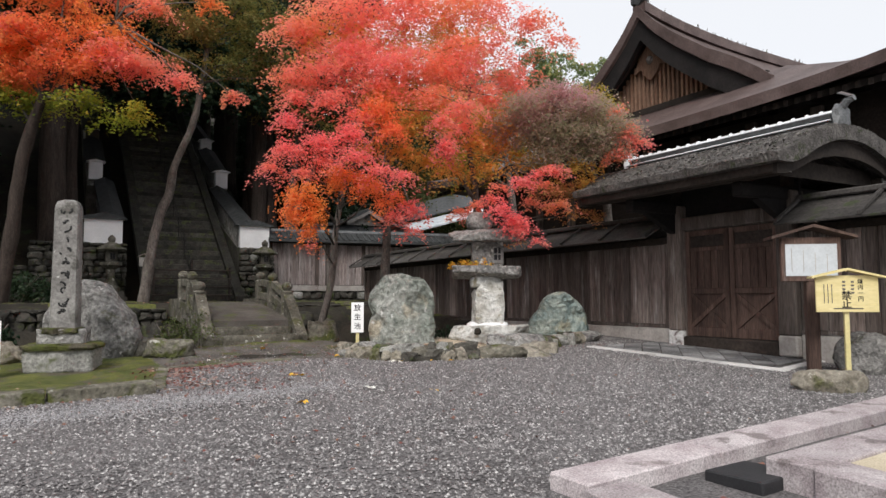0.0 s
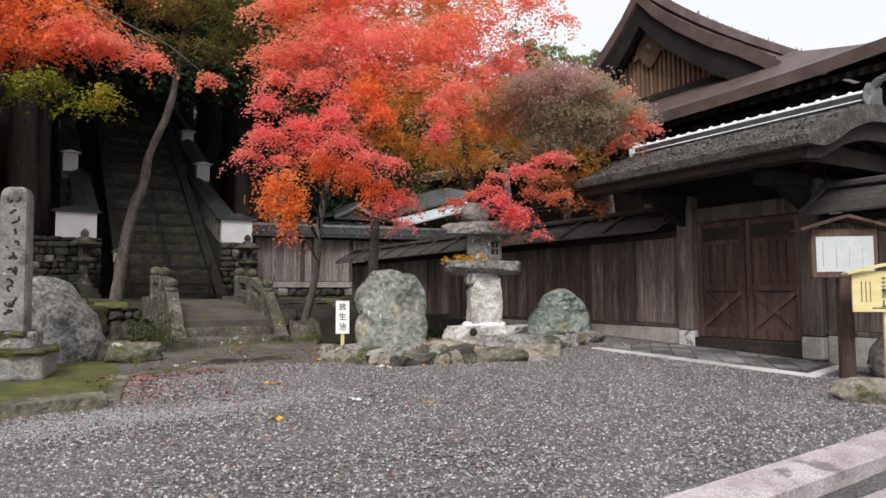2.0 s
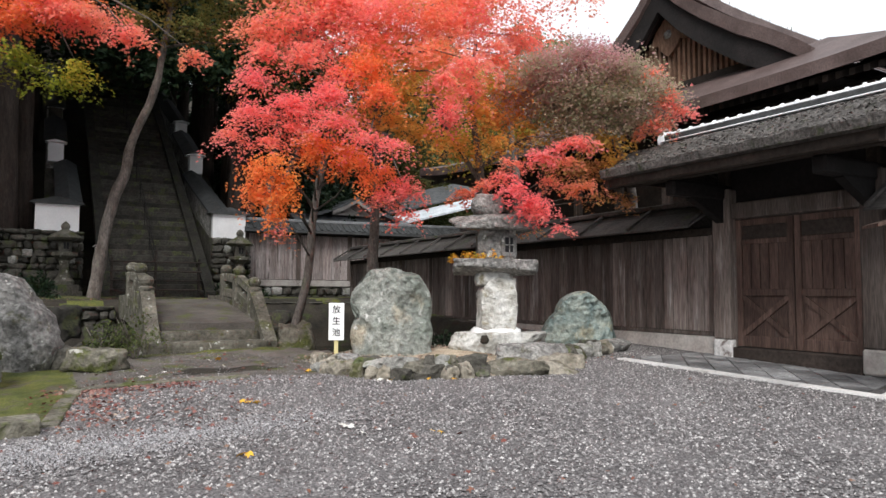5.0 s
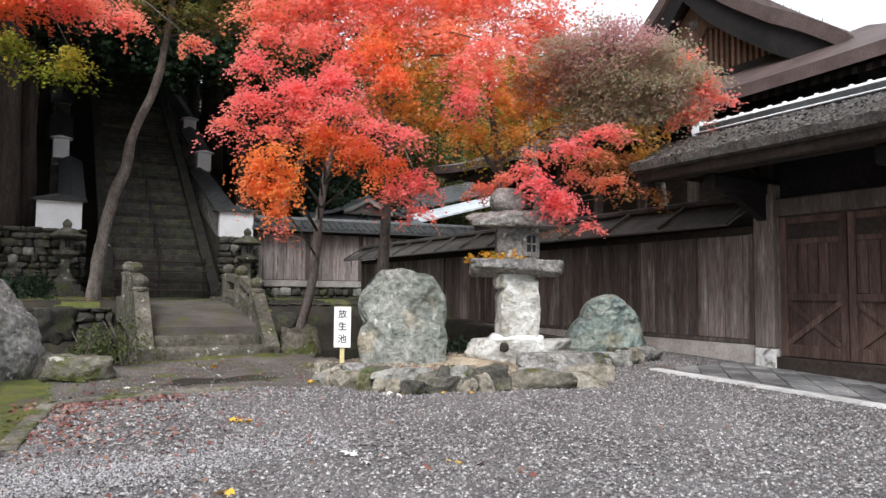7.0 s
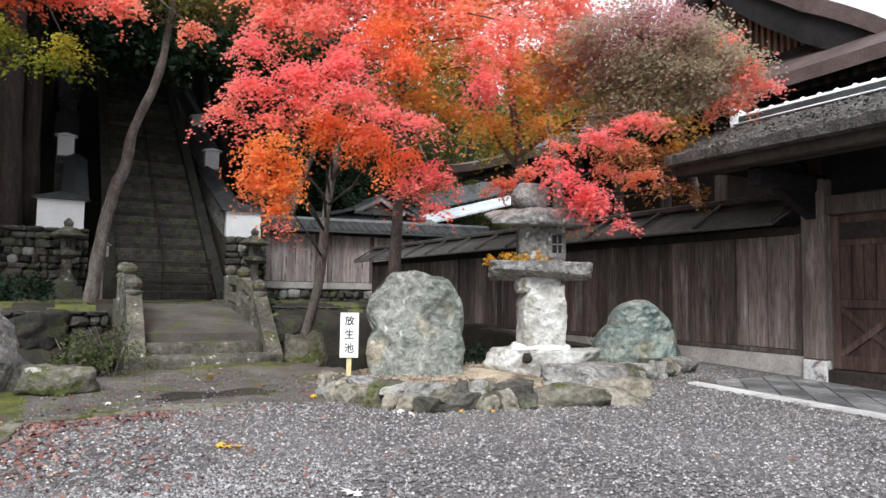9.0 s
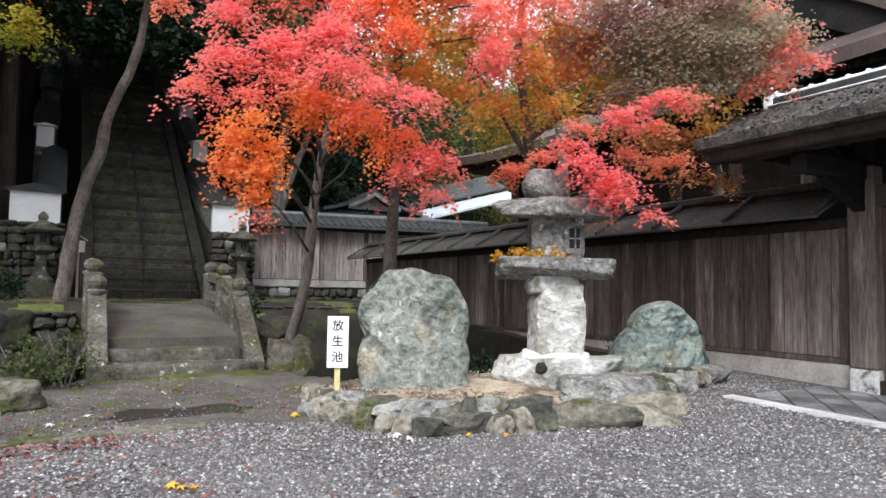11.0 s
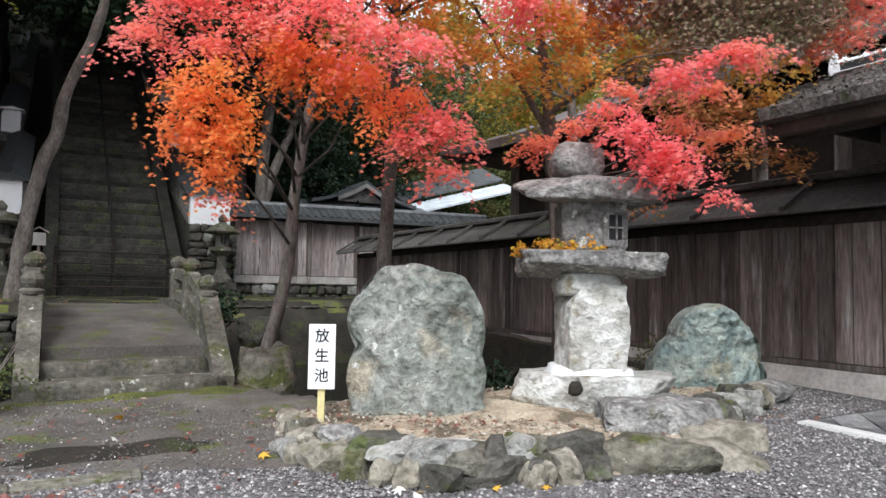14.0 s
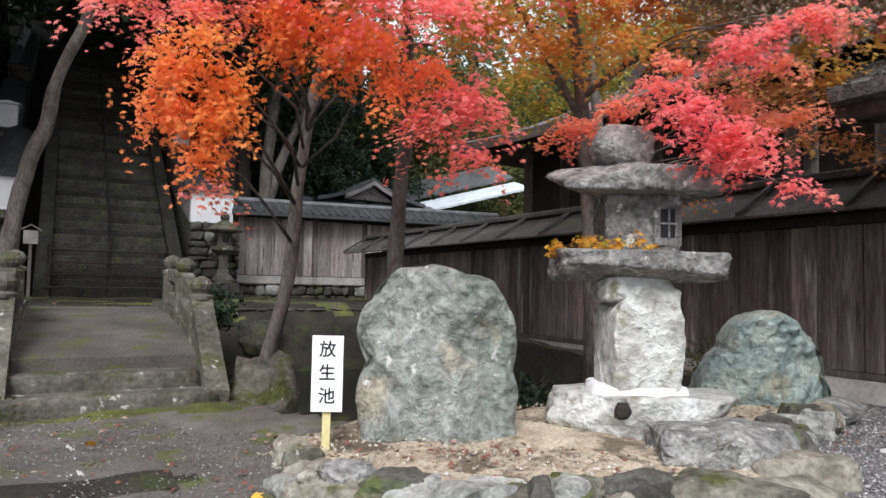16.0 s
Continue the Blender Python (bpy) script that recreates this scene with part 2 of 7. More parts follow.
PINK_LEAF = leaf_mat("coral_pink_maple_leaves", [(0.88, 0.17, 0.2), (0.92, 0.27, 0.27), (0.93, 0.34, 0.25), (0.93, 0.42, 0.2)], trans=0.65)
ORANGE_LEAF = leaf_mat("orange_maple_leaves", [(0.9, 0.23, 0.15), (0.92, 0.29, 0.12), (0.92, 0.35, 0.1), (0.9, 0.4, 0.1)], trans=0.6)
RUST_LEAF = leaf_mat("rust_and_olive_maple_leaves", [(0.88, 0.37, 0.15), (0.87, 0.42, 0.12), (0.76, 0.46, 0.11), (0.58, 0.46, 0.12)], trans=0.7)
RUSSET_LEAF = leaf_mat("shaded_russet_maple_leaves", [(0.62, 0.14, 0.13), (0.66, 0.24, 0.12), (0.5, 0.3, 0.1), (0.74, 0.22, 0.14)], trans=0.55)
PURPLE_LEAF = leaf_mat("dusky_purple_maple_leaves", [(0.66, 0.33, 0.37), (0.55, 0.36, 0.33), (0.36, 0.38, 0.21), (0.74, 0.44, 0.47)], trans=0.65)
GREEN_LEAF = leaf_mat("yellow_green_maple_leaves", [(0.14, 0.2, 0.03), (0.28, 0.33, 0.04), (0.4, 0.4, 0.05), (0.55, 0.32, 0.04)])
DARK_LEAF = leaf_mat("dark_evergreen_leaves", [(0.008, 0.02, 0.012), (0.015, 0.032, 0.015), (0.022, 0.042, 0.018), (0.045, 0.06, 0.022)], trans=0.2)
# Leaf colours lightened to paint distance haze on the far hill.
MID_LEAF = leaf_mat("hazed_hill_leaves", [(0.11, 0.18, 0.1), (0.17, 0.24, 0.11), (0.27, 0.29, 0.12), (0.46, 0.38, 0.12)], trans=0.3)
FALLEN = leaf_mat("fallen_leaves", [(0.11, 0.045, 0.036), (0.19, 0.065, 0.052), (0.23, 0.12, 0.08), (0.46, 0.38, 0.3)], scale=3, trans=0.1)
DRIFT_LEAF = leaf_mat("drifted_maple_leaves", [(0.1, 0.045, 0.04), (0.2, 0.075, 0.065), (0.27, 0.13, 0.11), (0.42, 0.32, 0.27)], scale=3, trans=0.1)
WHITE_FALLEN = leaf_mat("bleached_leaf", [(0.6, 0.58, 0.5), (0.68, 0.67, 0.62), (0.74, 0.73, 0.68), (0.78, 0.77, 0.74)], scale=3, trans=0.1)
YELLOW_FALLEN = leaf_mat("yellow_fallen_leaf", [(0.6, 0.27, 0.05), (0.66, 0.36, 0.05), (0.7, 0.44, 0.06), (0.68, 0.5, 0.12)], scale=3, trans=0.1)
WATER = bpy.data.materials.new("dark_pond_water")
WATER.use_nodes = True
_b = WATER.node_tree.nodes["Principled BSDF"]
_b.inputs["Base Color"].default_value = (0.012, 0.013, 0.01, 1)
_b.inputs["Roughness"].default_value = 0.06

# ---- mesh tools ----
def part(name, bm, material, parent=None, label="", smooth=False):
    """Link a bmesh, built in world places, as one mesh object under a thing."""
    me = bpy.data.meshes.new(name)
    bmesh.ops.recalc_face_normals(bm, faces=bm.faces)
    bm.to_mesh(me)
    bm.free()
    return link(name, me, material, parent, label, smooth)


def link(name, me, material, parent=None, label="", smooth=False):
    if material and not me.materials:
        me.materials.append(material)
    if smooth:
        me.polygons.foreach_set("use_smooth", [True] * len(me.polygons))
    ob = new(name, me)
    if parent:
        ob.parent = parent
        ob.matrix_parent_inverse = Matrix.Translation(parent.location).inverted()
        if parent.parent:
            ob.matrix_parent_inverse = Matrix.Identity(4)
    if label:
        ob["label"] = label
    return ob


def thing(name, label, category, group="", kind="", at=(0, 0, 0)):
    ob = new(name)
    ob.location = at
    ob.empty_display_size = 0.1
    return tagged(ob, label, category, group, kind)


def box(bm, x0, x1, y0, y1, z0, z1, bevel=0.0, m=None):
    r = bmesh.ops.create_cube(bm, size=1.0)
    vs = r["verts"]
    bmesh.ops.transform(bm, verts=vs, matrix=Matrix.Translation(((x0 + x1) / 2, (y0 + y1) / 2, (z0 + z1) / 2)) @ Matrix.Diagonal((x1 - x0, y1 - y0, z1 - z0, 1)))
    if bevel:
        es = list({e for v in vs for e in v.link_edges})
        out = bmesh.ops.bevel(bm, geom=es, offset=bevel, segments=1, affect="EDGES")
        vs = list({v for f in out["faces"] for v in f.verts} | {v for v in vs if v.is_valid})
    if m:
        bmesh.ops.transform(bm, verts=vs, matrix=m)
    return bm


def boxm(*a, **k):
    return box(bmesh.new(), *a, **k)


def slab(bm, pts, depth):
    """A plate: the outline pts (3D, in order) pushed along the vector depth."""
    a = [bm.verts.new(p) for p in pts]
    b = [bm.verts.new(Vector(p) + Vector(depth)) for p in pts]
    n = len(pts)
    bm.faces.new(a)
    bm.faces.new(list(reversed(b)))
    for i in range(n):
        bm.faces.new((a[i], b[i], b[(i + 1) % n], a[(i + 1) % n]))
    return bm


def lathe(bm, profile, centre, sides=12, turn=0.0, rough=0.0):
    rings = []
    for r, z in profile:
        ring = []
        for i in range(sides):
            a = turn + 2 * math.pi * i / sides
            q = r * (1 + rough * noise.noise((3 * math.cos(a) + centre[0], 3 * math.sin(a), z * 3)))
            ring.append(bm.verts.new((centre[0] + q * math.cos(a), centre[1] + q * math.sin(a), centre[2] + z)))
        rings.append(ring)
    for a, b in zip(rings, rings[1:]):
        for i in range(sides):
            bm.faces.new((a[i], a[(i + 1) % sides], b[(i + 1) % sides], b[i]))
    bm.faces.new(list(reversed(rings[0])))
    bm.faces.new(rings[-1])
    return bm


def tube(bm, pts, radii, sides=8, wob=0.0):
    pts = [Vector(p) for p in pts]
    rings = []
    for i, p in enumerate(pts):
        d = (pts[min(i + 1, len(pts) - 1)] - pts[max(i - 1, 0)]).normalized()
        u = d.orthogonal().normalized() if abs(d.z) < 0.5 else d.cross(Vector((0, 1, 0))).normalized()
        w = d.cross(u)
        ring = []
        for k in range(sides):
            a = 2 * math.pi * k / sides
            q = radii[i] * (1 + wob * noise.noise((k * 0.9, p.z * 2.3, p.x * 2)))
            ring.append(bm.verts.new(p + q * (math.cos(a) * u + math.sin(a) * w)))
        rings.append(ring)
    for a, b in zip(rings, rings[1:]):
        for k in range(sides):
            bm.faces.new((a[k], a[(k + 1) % sides], b[(k + 1) % sides], b[k]))
    bm.faces.new(list(reversed(rings[0])))
    bm.faces.new(rings[-1])
    return bm


def rock(bm, centre, size, seed=0, sub=3, rough=0.18, blocky=0.5, turn=0.0, facets=0):
    """A boulder: a ball pushed towards a block, cut by planes and roughened."""
    rng = random.Random(seed)
    r = bmesh.ops.create_icosphere(bm, subdivisions=sub, radius=1.0)
    off = Vector((rng.uniform(-50, 50), rng.uniform(-50, 50), rng.uniform(-50, 50)))
    planes = []
    for _ in range(facets):
        d = Vector((rng.gauss(0, 1), rng.gauss(0, 1), rng.gauss(0, 0.8))).normalized()
        planes.append((d, rng.uniform(0.72, 0.92)))
    ca, sa = math.cos(turn), math.sin(turn)
    even = Vector(size) / max(size)
    for v in r["verts"]:
        p = v.co.normalized()
        w = p * even
        q = p / (max(abs(p.x), abs(p.y), abs(p.z)) ** blocky)
        for d, k in planes:
            over = q.dot(d) - k
            if over > 0:
                q = q - d * over * 0.85
        q = q * (1 + rough * noise.fractal(w * 1.8 + off, 0.9, 2.1, 3) + rough * 0.35 * noise.noise(w * 7 + off))
        x, y, z = q.x * size[0] / 2, q.y * size[1] / 2, q.z * size[2] / 2
        v.co = (centre[0] + ca * x - sa * y, centre[1] + sa * x + ca * y, centre[2] + z)
    return bm


def cut_rock(centre, outline, depth, seed, turn, sub=5, rough=0.05, face=0.55, chips=0):
    """A boulder with the given outline of (x, z) about its centre, rounded to the given depth."""
    bm = bmesh.new()
    r = bmesh.ops.create_icosphere(bm, subdivisions=sub, radius=1.0)
    ang = [math.atan2(z, x) % (2 * math.pi) for x, z in outline]
    rad = [math.hypot(x, z) for x, z in outline]
    order = np.argsort(ang)
    ang, rad = np.array(ang)[order], np.array(rad)[order]
    off = Vector((seed * 3.7, seed * 1.3, seed * 2.1))
    ca, sa = math.cos(turn), math.sin(turn)
    rng = random.Random(seed)
    tall = max(rad)
    planes = []
    for _ in range(chips):
        d = Vector((rng.uniform(-0.75, 0.75), -1, rng.uniform(-0.5, 0.75))).normalized()
        c = Vector((rng.uniform(-0.5, 0.5) * tall, -depth * rng.uniform(0.68, 0.95), rng.uniform(-0.7, 0.7) * tall))
        planes.append((d, c))
    for v in r["verts"]:
        p = v.co.normalized()
        rho = math.hypot(p.x, p.z)
        th = math.atan2(p.z, p.x) % (2 * math.pi)
        R = float(np.interp(th, ang, rad, period=2 * math.pi)) * rho ** face
        x, z = R * math.cos(th), R * math.sin(th)
        y = math.copysign(abs(p.y) ** 0.8, p.y) * depth
        q = Vector((x, y, z))
        for d, c in planes:
            over = (q - c).dot(d)
            if over > 0 and p.y < 0:
                q.y = min(q.y + over * 0.9, -0.4 * depth * abs(p.y) ** 0.8)
        w = Vector((q.x * 2.0, q.y * 2.0, q.z * 1.1)) + off
        k = rough * (noise.fractal(q * 1.6 + off, 0.8, 2.1, 3) + 0.55 * (noise.ridged_multi_fractal(w, 0.9, 2.2, 5, 1.0, 2.0) - 0.9) + 0.3 * (noise.ridged_multi_fractal(q * 4.5 + off, 0.8, 2.1, 4, 1.0, 2.0) - 0.9) + 0.15 * noise.noise(q * 17 + off))
        q = q * (1 + k * 0.3) + Vector((0, k * (1 if p.y > 0 else -1), 0))
        v.co = (centre[0] + ca * q.x - sa * q.y, centre[1] + sa * q.x + ca * q.y, centre[2] + q.z)
    return bm


def rockm(*a, **k):
    return rock(bmesh.new(), *a, **k)


def G(x, y):
    """The gravel court, which climbs gently towards the stairs."""
    return 0.018 * x + 0.038 * y


def sstep(a, b, v):
    t = np.clip((v - a) / (b - a), 0, 1)
    return t * t * (3 - 2 * t)


def polydist(X, Y, poly):
    """Signed distance from points to a polygon's edge, positive inside."""
    d, inside = np.full(np.shape(X), 1e9), np.zeros(np.shape(X), bool)
    for (x0, y0), (x1, y1) in zip(poly, poly[1:] + poly[:1]):
        ex, ey = x1 - x0, y1 - y0
        t = np.clip(((X - x0) * ex + (Y - y0) * ey) / (ex * ex + ey * ey), 0, 1)
        d = np.minimum(d, np.hypot(X - x0 - t * ex, Y - y0 - t * ey))
        if ey:
            inside ^= ((y0 > Y) != (y1 > Y)) & (X < x0 + (Y - y0) * ex / ey)
    return np.where(inside, d, -d)


POND = [(5.15, 13.6), (5.6, 12.9), (6.6, 12.75), (8.3, 12.7), (9.6, 12.9), (10.4, 13.6), (10.4, 20.5), (5.6, 20.5), (5.2, 18.3), (-6.0, 18.3), (-6.0, 12.6), (-1.5, 13.9), (0.8, 14.2), (2.0, 13.6), (2.6, 14.4), (4.9, 14.6)]
MOUND = [(4.5, 11.0), (5.2, 10.15), (6.3, 9.85), (7.1, 9.75), (8.0, 10.35), (9.3, 10.95), (10.3, 12.4), (9.6, 12.9), (8.3, 12.7), (6.6, 12.75), (5.6, 12.9), (4.5, 12.3)]
STAIR_Y, STAIR_Z, STAIR_SLOPE = 25.1, 1.42, 0.68


def land(X, Y):
    X, Y = np.asarray(X, float), np.asarray(Y, float)
    z = 0.018 * np.clip(X, -30, 30) + 0.038 * np.clip(Y, -30, 20.5)
    z = z + sstep(0.0, 0.3, polydist(X, Y, MOUND)) * 0.09
    far = 20.3 - 2.1 * (1 - sstep(5.1, 5.9, X))
    back = sstep(0.0, 1.0, Y - far)
    z = z * (1 - back) + back * 1.38
    z = z - 1.1 * sstep(-0.05, 0.4, polydist(X, Y, POND))
    right = sstep(8, 9.5, X)
    hill = np.clip(Y - 27.4, 0, 45) * 0.62 * (1 - right) + right * np.clip(Y - 42, 0, 60) * 0.5
    gap = sstep(25.0, 26.0, Y) * (1 - sstep(1.55, 2.0, np.abs(X - 4.42)))
    return np.where(gap > 0, (z + hill) * (1 - gap) + gap * np.minimum(z + hill, 0.9 + np.clip(Y - 25.4, 0, 60) * 0.6), z + hill)

# ---- ground: one sheet from the court to the horizon ----
def axis(lo, hi, step, far, grow=1.35):
    v = list(np.arange(lo, hi + 1e-6, step))
    s, a, b = step, lo, hi
    while b < far:
        s *= grow
        a, b = a - s, b + s
        v = [a] + v + [b]
    return np.array(v)


GX, GY = axis(-6.0, 13.0, 0.14, 420), axis(-3.0, 29.0, 0.14, 420)
XX, YY = np.meshgrid(GX, GY)
ZZ = land(XX, YY)
_wob = np.array([[noise.noise((x * 0.8, y * 0.8, 0)) for x in GX] for y in GY])
_fine = np.array([[noise.noise((x * 3.1, y * 3.1, 5)) for x in GX] for y in GY])
OUT = polydist(XX, YY, [(-2.6, 9.2), (1.2, 9.3), (1.5, 11.2), (2.7, 11.6), (4.5, 11.0), (5.2, 10.15), (6.3, 9.85), (7.1, 9.75), (8.0, 10.35), (9.3, 10.95), (10.6, 12.0), (30, 12), (30, 60), (-60, 60), (-60, 9.2)])
ZZ = ZZ + _wob * 0.012 + np.where(OUT > 0, (_wob * 0.05 + _fine * 0.03) * sstep(0, 0.6, OUT), _fine * 0.006)
NX, NY = len(GX), len(GY)
me = bpy.data.meshes.new("ground")
idx = np.arange(NX * NY).reshape(NY, NX)
quads = np.stack([idx[:-1, :-1], idx[:-1, 1:], idx[1:, 1:], idx[1:, :-1]], -1).reshape(-1, 4)
me.from_pydata(np.stack([XX, YY, ZZ], -1).reshape(-1, 3).tolist(), [], quads.tolist())
cx, cy = XX[:-1, :-1].ravel() + 0.07, YY[:-1, :-1].ravel() + 0.07
od = polydist(cx, cy, [(-2.6, 9.2), (1.2, 9.3), (1.5, 11.2), (2.7, 11.6), (4.5, 11.0), (5.2, 10.15), (6.3, 9.85), (7.1, 9.75), (8.0, 10.35), (9.3, 10.95), (10.6, 12.0), (30, 12), (30, 60), (-60, 60), (-60, 9.2)])
wn_ = _wob[:-1, :-1].ravel()
slot = np.where(od > 0.0 + 0.15 * wn_, 1, 0)
slot = np.where((cy > 18.9) & (cy < 27.5) & (wn_ > 0.12), 2, slot)
slot = np.where((cx < 1.6) & (cy > 9.2) & (cy < 13.2) & (od > 0.0), 2, slot)
slot = np.where((cx > 2.4) & (cx < 5.0) & (np.abs(cy - 13.98) < 0.16 + 0.3 * wn_), 2, slot)
slot = np.where((od > 0) & (polydist(cx, cy, MOUND) > 0.1), 5, slot)
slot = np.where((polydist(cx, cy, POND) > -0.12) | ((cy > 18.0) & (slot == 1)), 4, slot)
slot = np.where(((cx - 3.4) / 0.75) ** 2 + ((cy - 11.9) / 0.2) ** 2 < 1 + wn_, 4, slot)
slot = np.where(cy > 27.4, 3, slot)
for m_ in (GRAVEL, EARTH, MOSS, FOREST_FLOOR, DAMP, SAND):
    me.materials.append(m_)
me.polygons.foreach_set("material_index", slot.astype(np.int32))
me.polygons.foreach_set("use_smooth", [True] * len(me.polygons))
tagged(new("ground", me), "grey gravel court with bare earth and moss at its edge", "ground", kind="structure")

bm = bmesh.new()
slab(bm, [(-7, 12, 0.12), (10.45, 12, 0.12), (10.45, 20.9, 0.12), (-7, 20.9, 0.12)], (0, 0, -0.05))
tagged(part("pond_water", bm, WATER), "dark still water of the small pond", "pond", kind="structure")

# ---- plank fence along the court, with its board roof ----
WALL_X = 10.95


def fence(y0, y1, name, label):
    f = thing(name, label, "fence", kind="structure", at=(WALL_X, y0, 0.6))
    part("core", boxm(WALL_X + 0.03, WALL_X + 0.1, y0, y1, 0.55, 2.72), WOOD_DARK, f)
    part("plinth", boxm(WALL_X - 0.06, WALL_X + 0.14, y0, y1, 0.3, 0.88, bevel=0.015), PLASTER_OLD, f, "pale stained plaster footing")
    part("rail", boxm(WALL_X - 0.07, WALL_X + 0.03, y0, y1, 0.88, 0.95, bevel=0.008), WOOD, f)
    part("rail", boxm(WALL_X - 0.06, WALL_X + 0.03, y0, y1, 2.58, 2.7, bevel=0.008), WOOD_DARK, f)
    rng = random.Random(7)
    y = y0
    while y < y1 - 0.05:
        w = min(rng.uniform(0.2, 0.42), y1 - y)
        o = rng.uniform(0, 0.02)
        part("plank", boxm(WALL_X - 0.012 - o, WALL_X + 0.028, y + 0.006, y + w - 0.006, 0.955, 2.575, bevel=0.005), FENCE_WOOD, f)
        y += w
    n = max(2, int((y1 - y0) / 1.9))
    for i in range(n + 1):
        yy = y0 + 0.08 + (y1 - y0 - 0.16) * i / n
        part("post", boxm(WALL_X - 0.05, WALL_X + 0.09, yy - 0.07, yy + 0.07, 0.9, 2.7, bevel=0.01), WOOD, f)
    for side in (-1, 1):
        for k in range(3):
            a, b = 0.7 - 0.25 * k, 0.42 - 0.25 * k
            b = max(b, 0.0)
            za, zb = 2.66 + 0.13 * k, 2.82 + 0.13 * k
            slab_bm = bmesh.new()
            slab(slab_bm, [(WALL_X + side * a, y0, za), (WALL_X + side * b, y0, zb), (WALL_X + side * b, y0, zb + 0.03), (WALL_X + side * a, y0, za + 0.03)], (0, y1 - y0, 0))
            part("roof_board", slab_bm, BOARD_ROOF, f)
        m = int((y1 - y0) / 1.25)
        for i in range(m + 1):
            yy = y0 + 0.05 + (y1 - y0 - 0.1) * i / max(m, 1)
            bm = bmesh.new()
            slab(bm, [(WALL_X + side * 0.71, yy - 0.03, 2.7), (WALL_X + side * 0.0, yy - 0.03, 3.14), (WALL_X + side * 0.0, yy - 0.03, 3.19), (WALL_X + side * 0.71, yy - 0.03, 2.75)], (0, 0.06, 0))
            part("batten", bm, BOARD_ROOF, f)
    part("ridge_board", boxm(WALL_X - 0.1, WALL_X + 0.1, y0, y1, 3.1, 3.2, bevel=0.02), BOARD_ROOF, f)
    return f


fence(9.98, 25.6, "wall_east", "weathered dark plank fence with a board roof and plaster footing")
fence(-9.0, 7.2, "wall_south_east", "weathered dark plank fence beside the gate, under a board roof")

# ---- roofed gate ----
gate = thing("door_1", "roofed timber temple gate with closed reddish-brown doors", "gate", kind="structure", at=(WALL_X, 8.6, 0.7))
for yy in (9.78, 7.38):
    part("gate_post", boxm(WALL_X - 0.17, WALL_X + 0.17, yy - 0.17, yy + 0.17, 0.85, 3.3, bevel=0.025), WOOD, gate)
    part("post_foot", boxm(WALL_X - 0.178, WALL_X + 0.178, yy - 0.178, yy + 0.178, 0.5, 0.85, bevel=0.03), LIMEWASH if yy > 9 else PLASTER_OLD, gate, "whitewashed base of a gate post")
    # Beams and brackets coloured near black for the shade under the roof.
    part("cross_beam", boxm(WALL_X - 1.35, WALL_X + 1.35, yy - 0.1, yy + 0.1, 3.12, 3.36, bevel=0.03), SHADE_BLACK, gate)
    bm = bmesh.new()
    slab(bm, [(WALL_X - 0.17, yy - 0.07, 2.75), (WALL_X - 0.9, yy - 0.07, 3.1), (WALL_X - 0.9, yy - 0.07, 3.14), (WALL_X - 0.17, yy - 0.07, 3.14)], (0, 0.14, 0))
    part("bracket", bm, SHADE_BLACK, gate)
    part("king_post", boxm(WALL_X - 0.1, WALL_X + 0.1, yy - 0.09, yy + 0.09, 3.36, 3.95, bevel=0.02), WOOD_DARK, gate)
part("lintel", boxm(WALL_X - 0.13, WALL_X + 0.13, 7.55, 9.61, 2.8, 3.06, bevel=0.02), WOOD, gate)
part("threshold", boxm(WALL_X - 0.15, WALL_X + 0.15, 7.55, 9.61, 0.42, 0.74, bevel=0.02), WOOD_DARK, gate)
part("transom", boxm(WALL_X + 0.02, WALL_X + 0.08, 7.2, 9.97, 3.06, 3.9), SHADE_BLACK, gate)
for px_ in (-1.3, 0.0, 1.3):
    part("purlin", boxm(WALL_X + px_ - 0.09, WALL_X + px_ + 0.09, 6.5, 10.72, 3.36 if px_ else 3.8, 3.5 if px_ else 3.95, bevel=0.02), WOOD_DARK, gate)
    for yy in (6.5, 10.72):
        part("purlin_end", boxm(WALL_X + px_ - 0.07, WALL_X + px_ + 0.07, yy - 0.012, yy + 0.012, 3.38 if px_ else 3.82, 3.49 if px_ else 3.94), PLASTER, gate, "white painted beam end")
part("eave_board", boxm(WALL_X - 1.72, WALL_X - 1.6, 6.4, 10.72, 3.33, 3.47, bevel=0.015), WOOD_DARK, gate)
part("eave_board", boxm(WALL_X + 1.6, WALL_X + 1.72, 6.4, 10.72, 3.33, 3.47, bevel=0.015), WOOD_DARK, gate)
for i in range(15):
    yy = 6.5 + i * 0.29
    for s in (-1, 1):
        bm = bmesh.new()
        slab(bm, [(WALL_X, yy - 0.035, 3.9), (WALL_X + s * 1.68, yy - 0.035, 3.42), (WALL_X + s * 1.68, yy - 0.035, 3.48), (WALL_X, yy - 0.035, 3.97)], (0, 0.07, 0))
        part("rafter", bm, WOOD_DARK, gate)
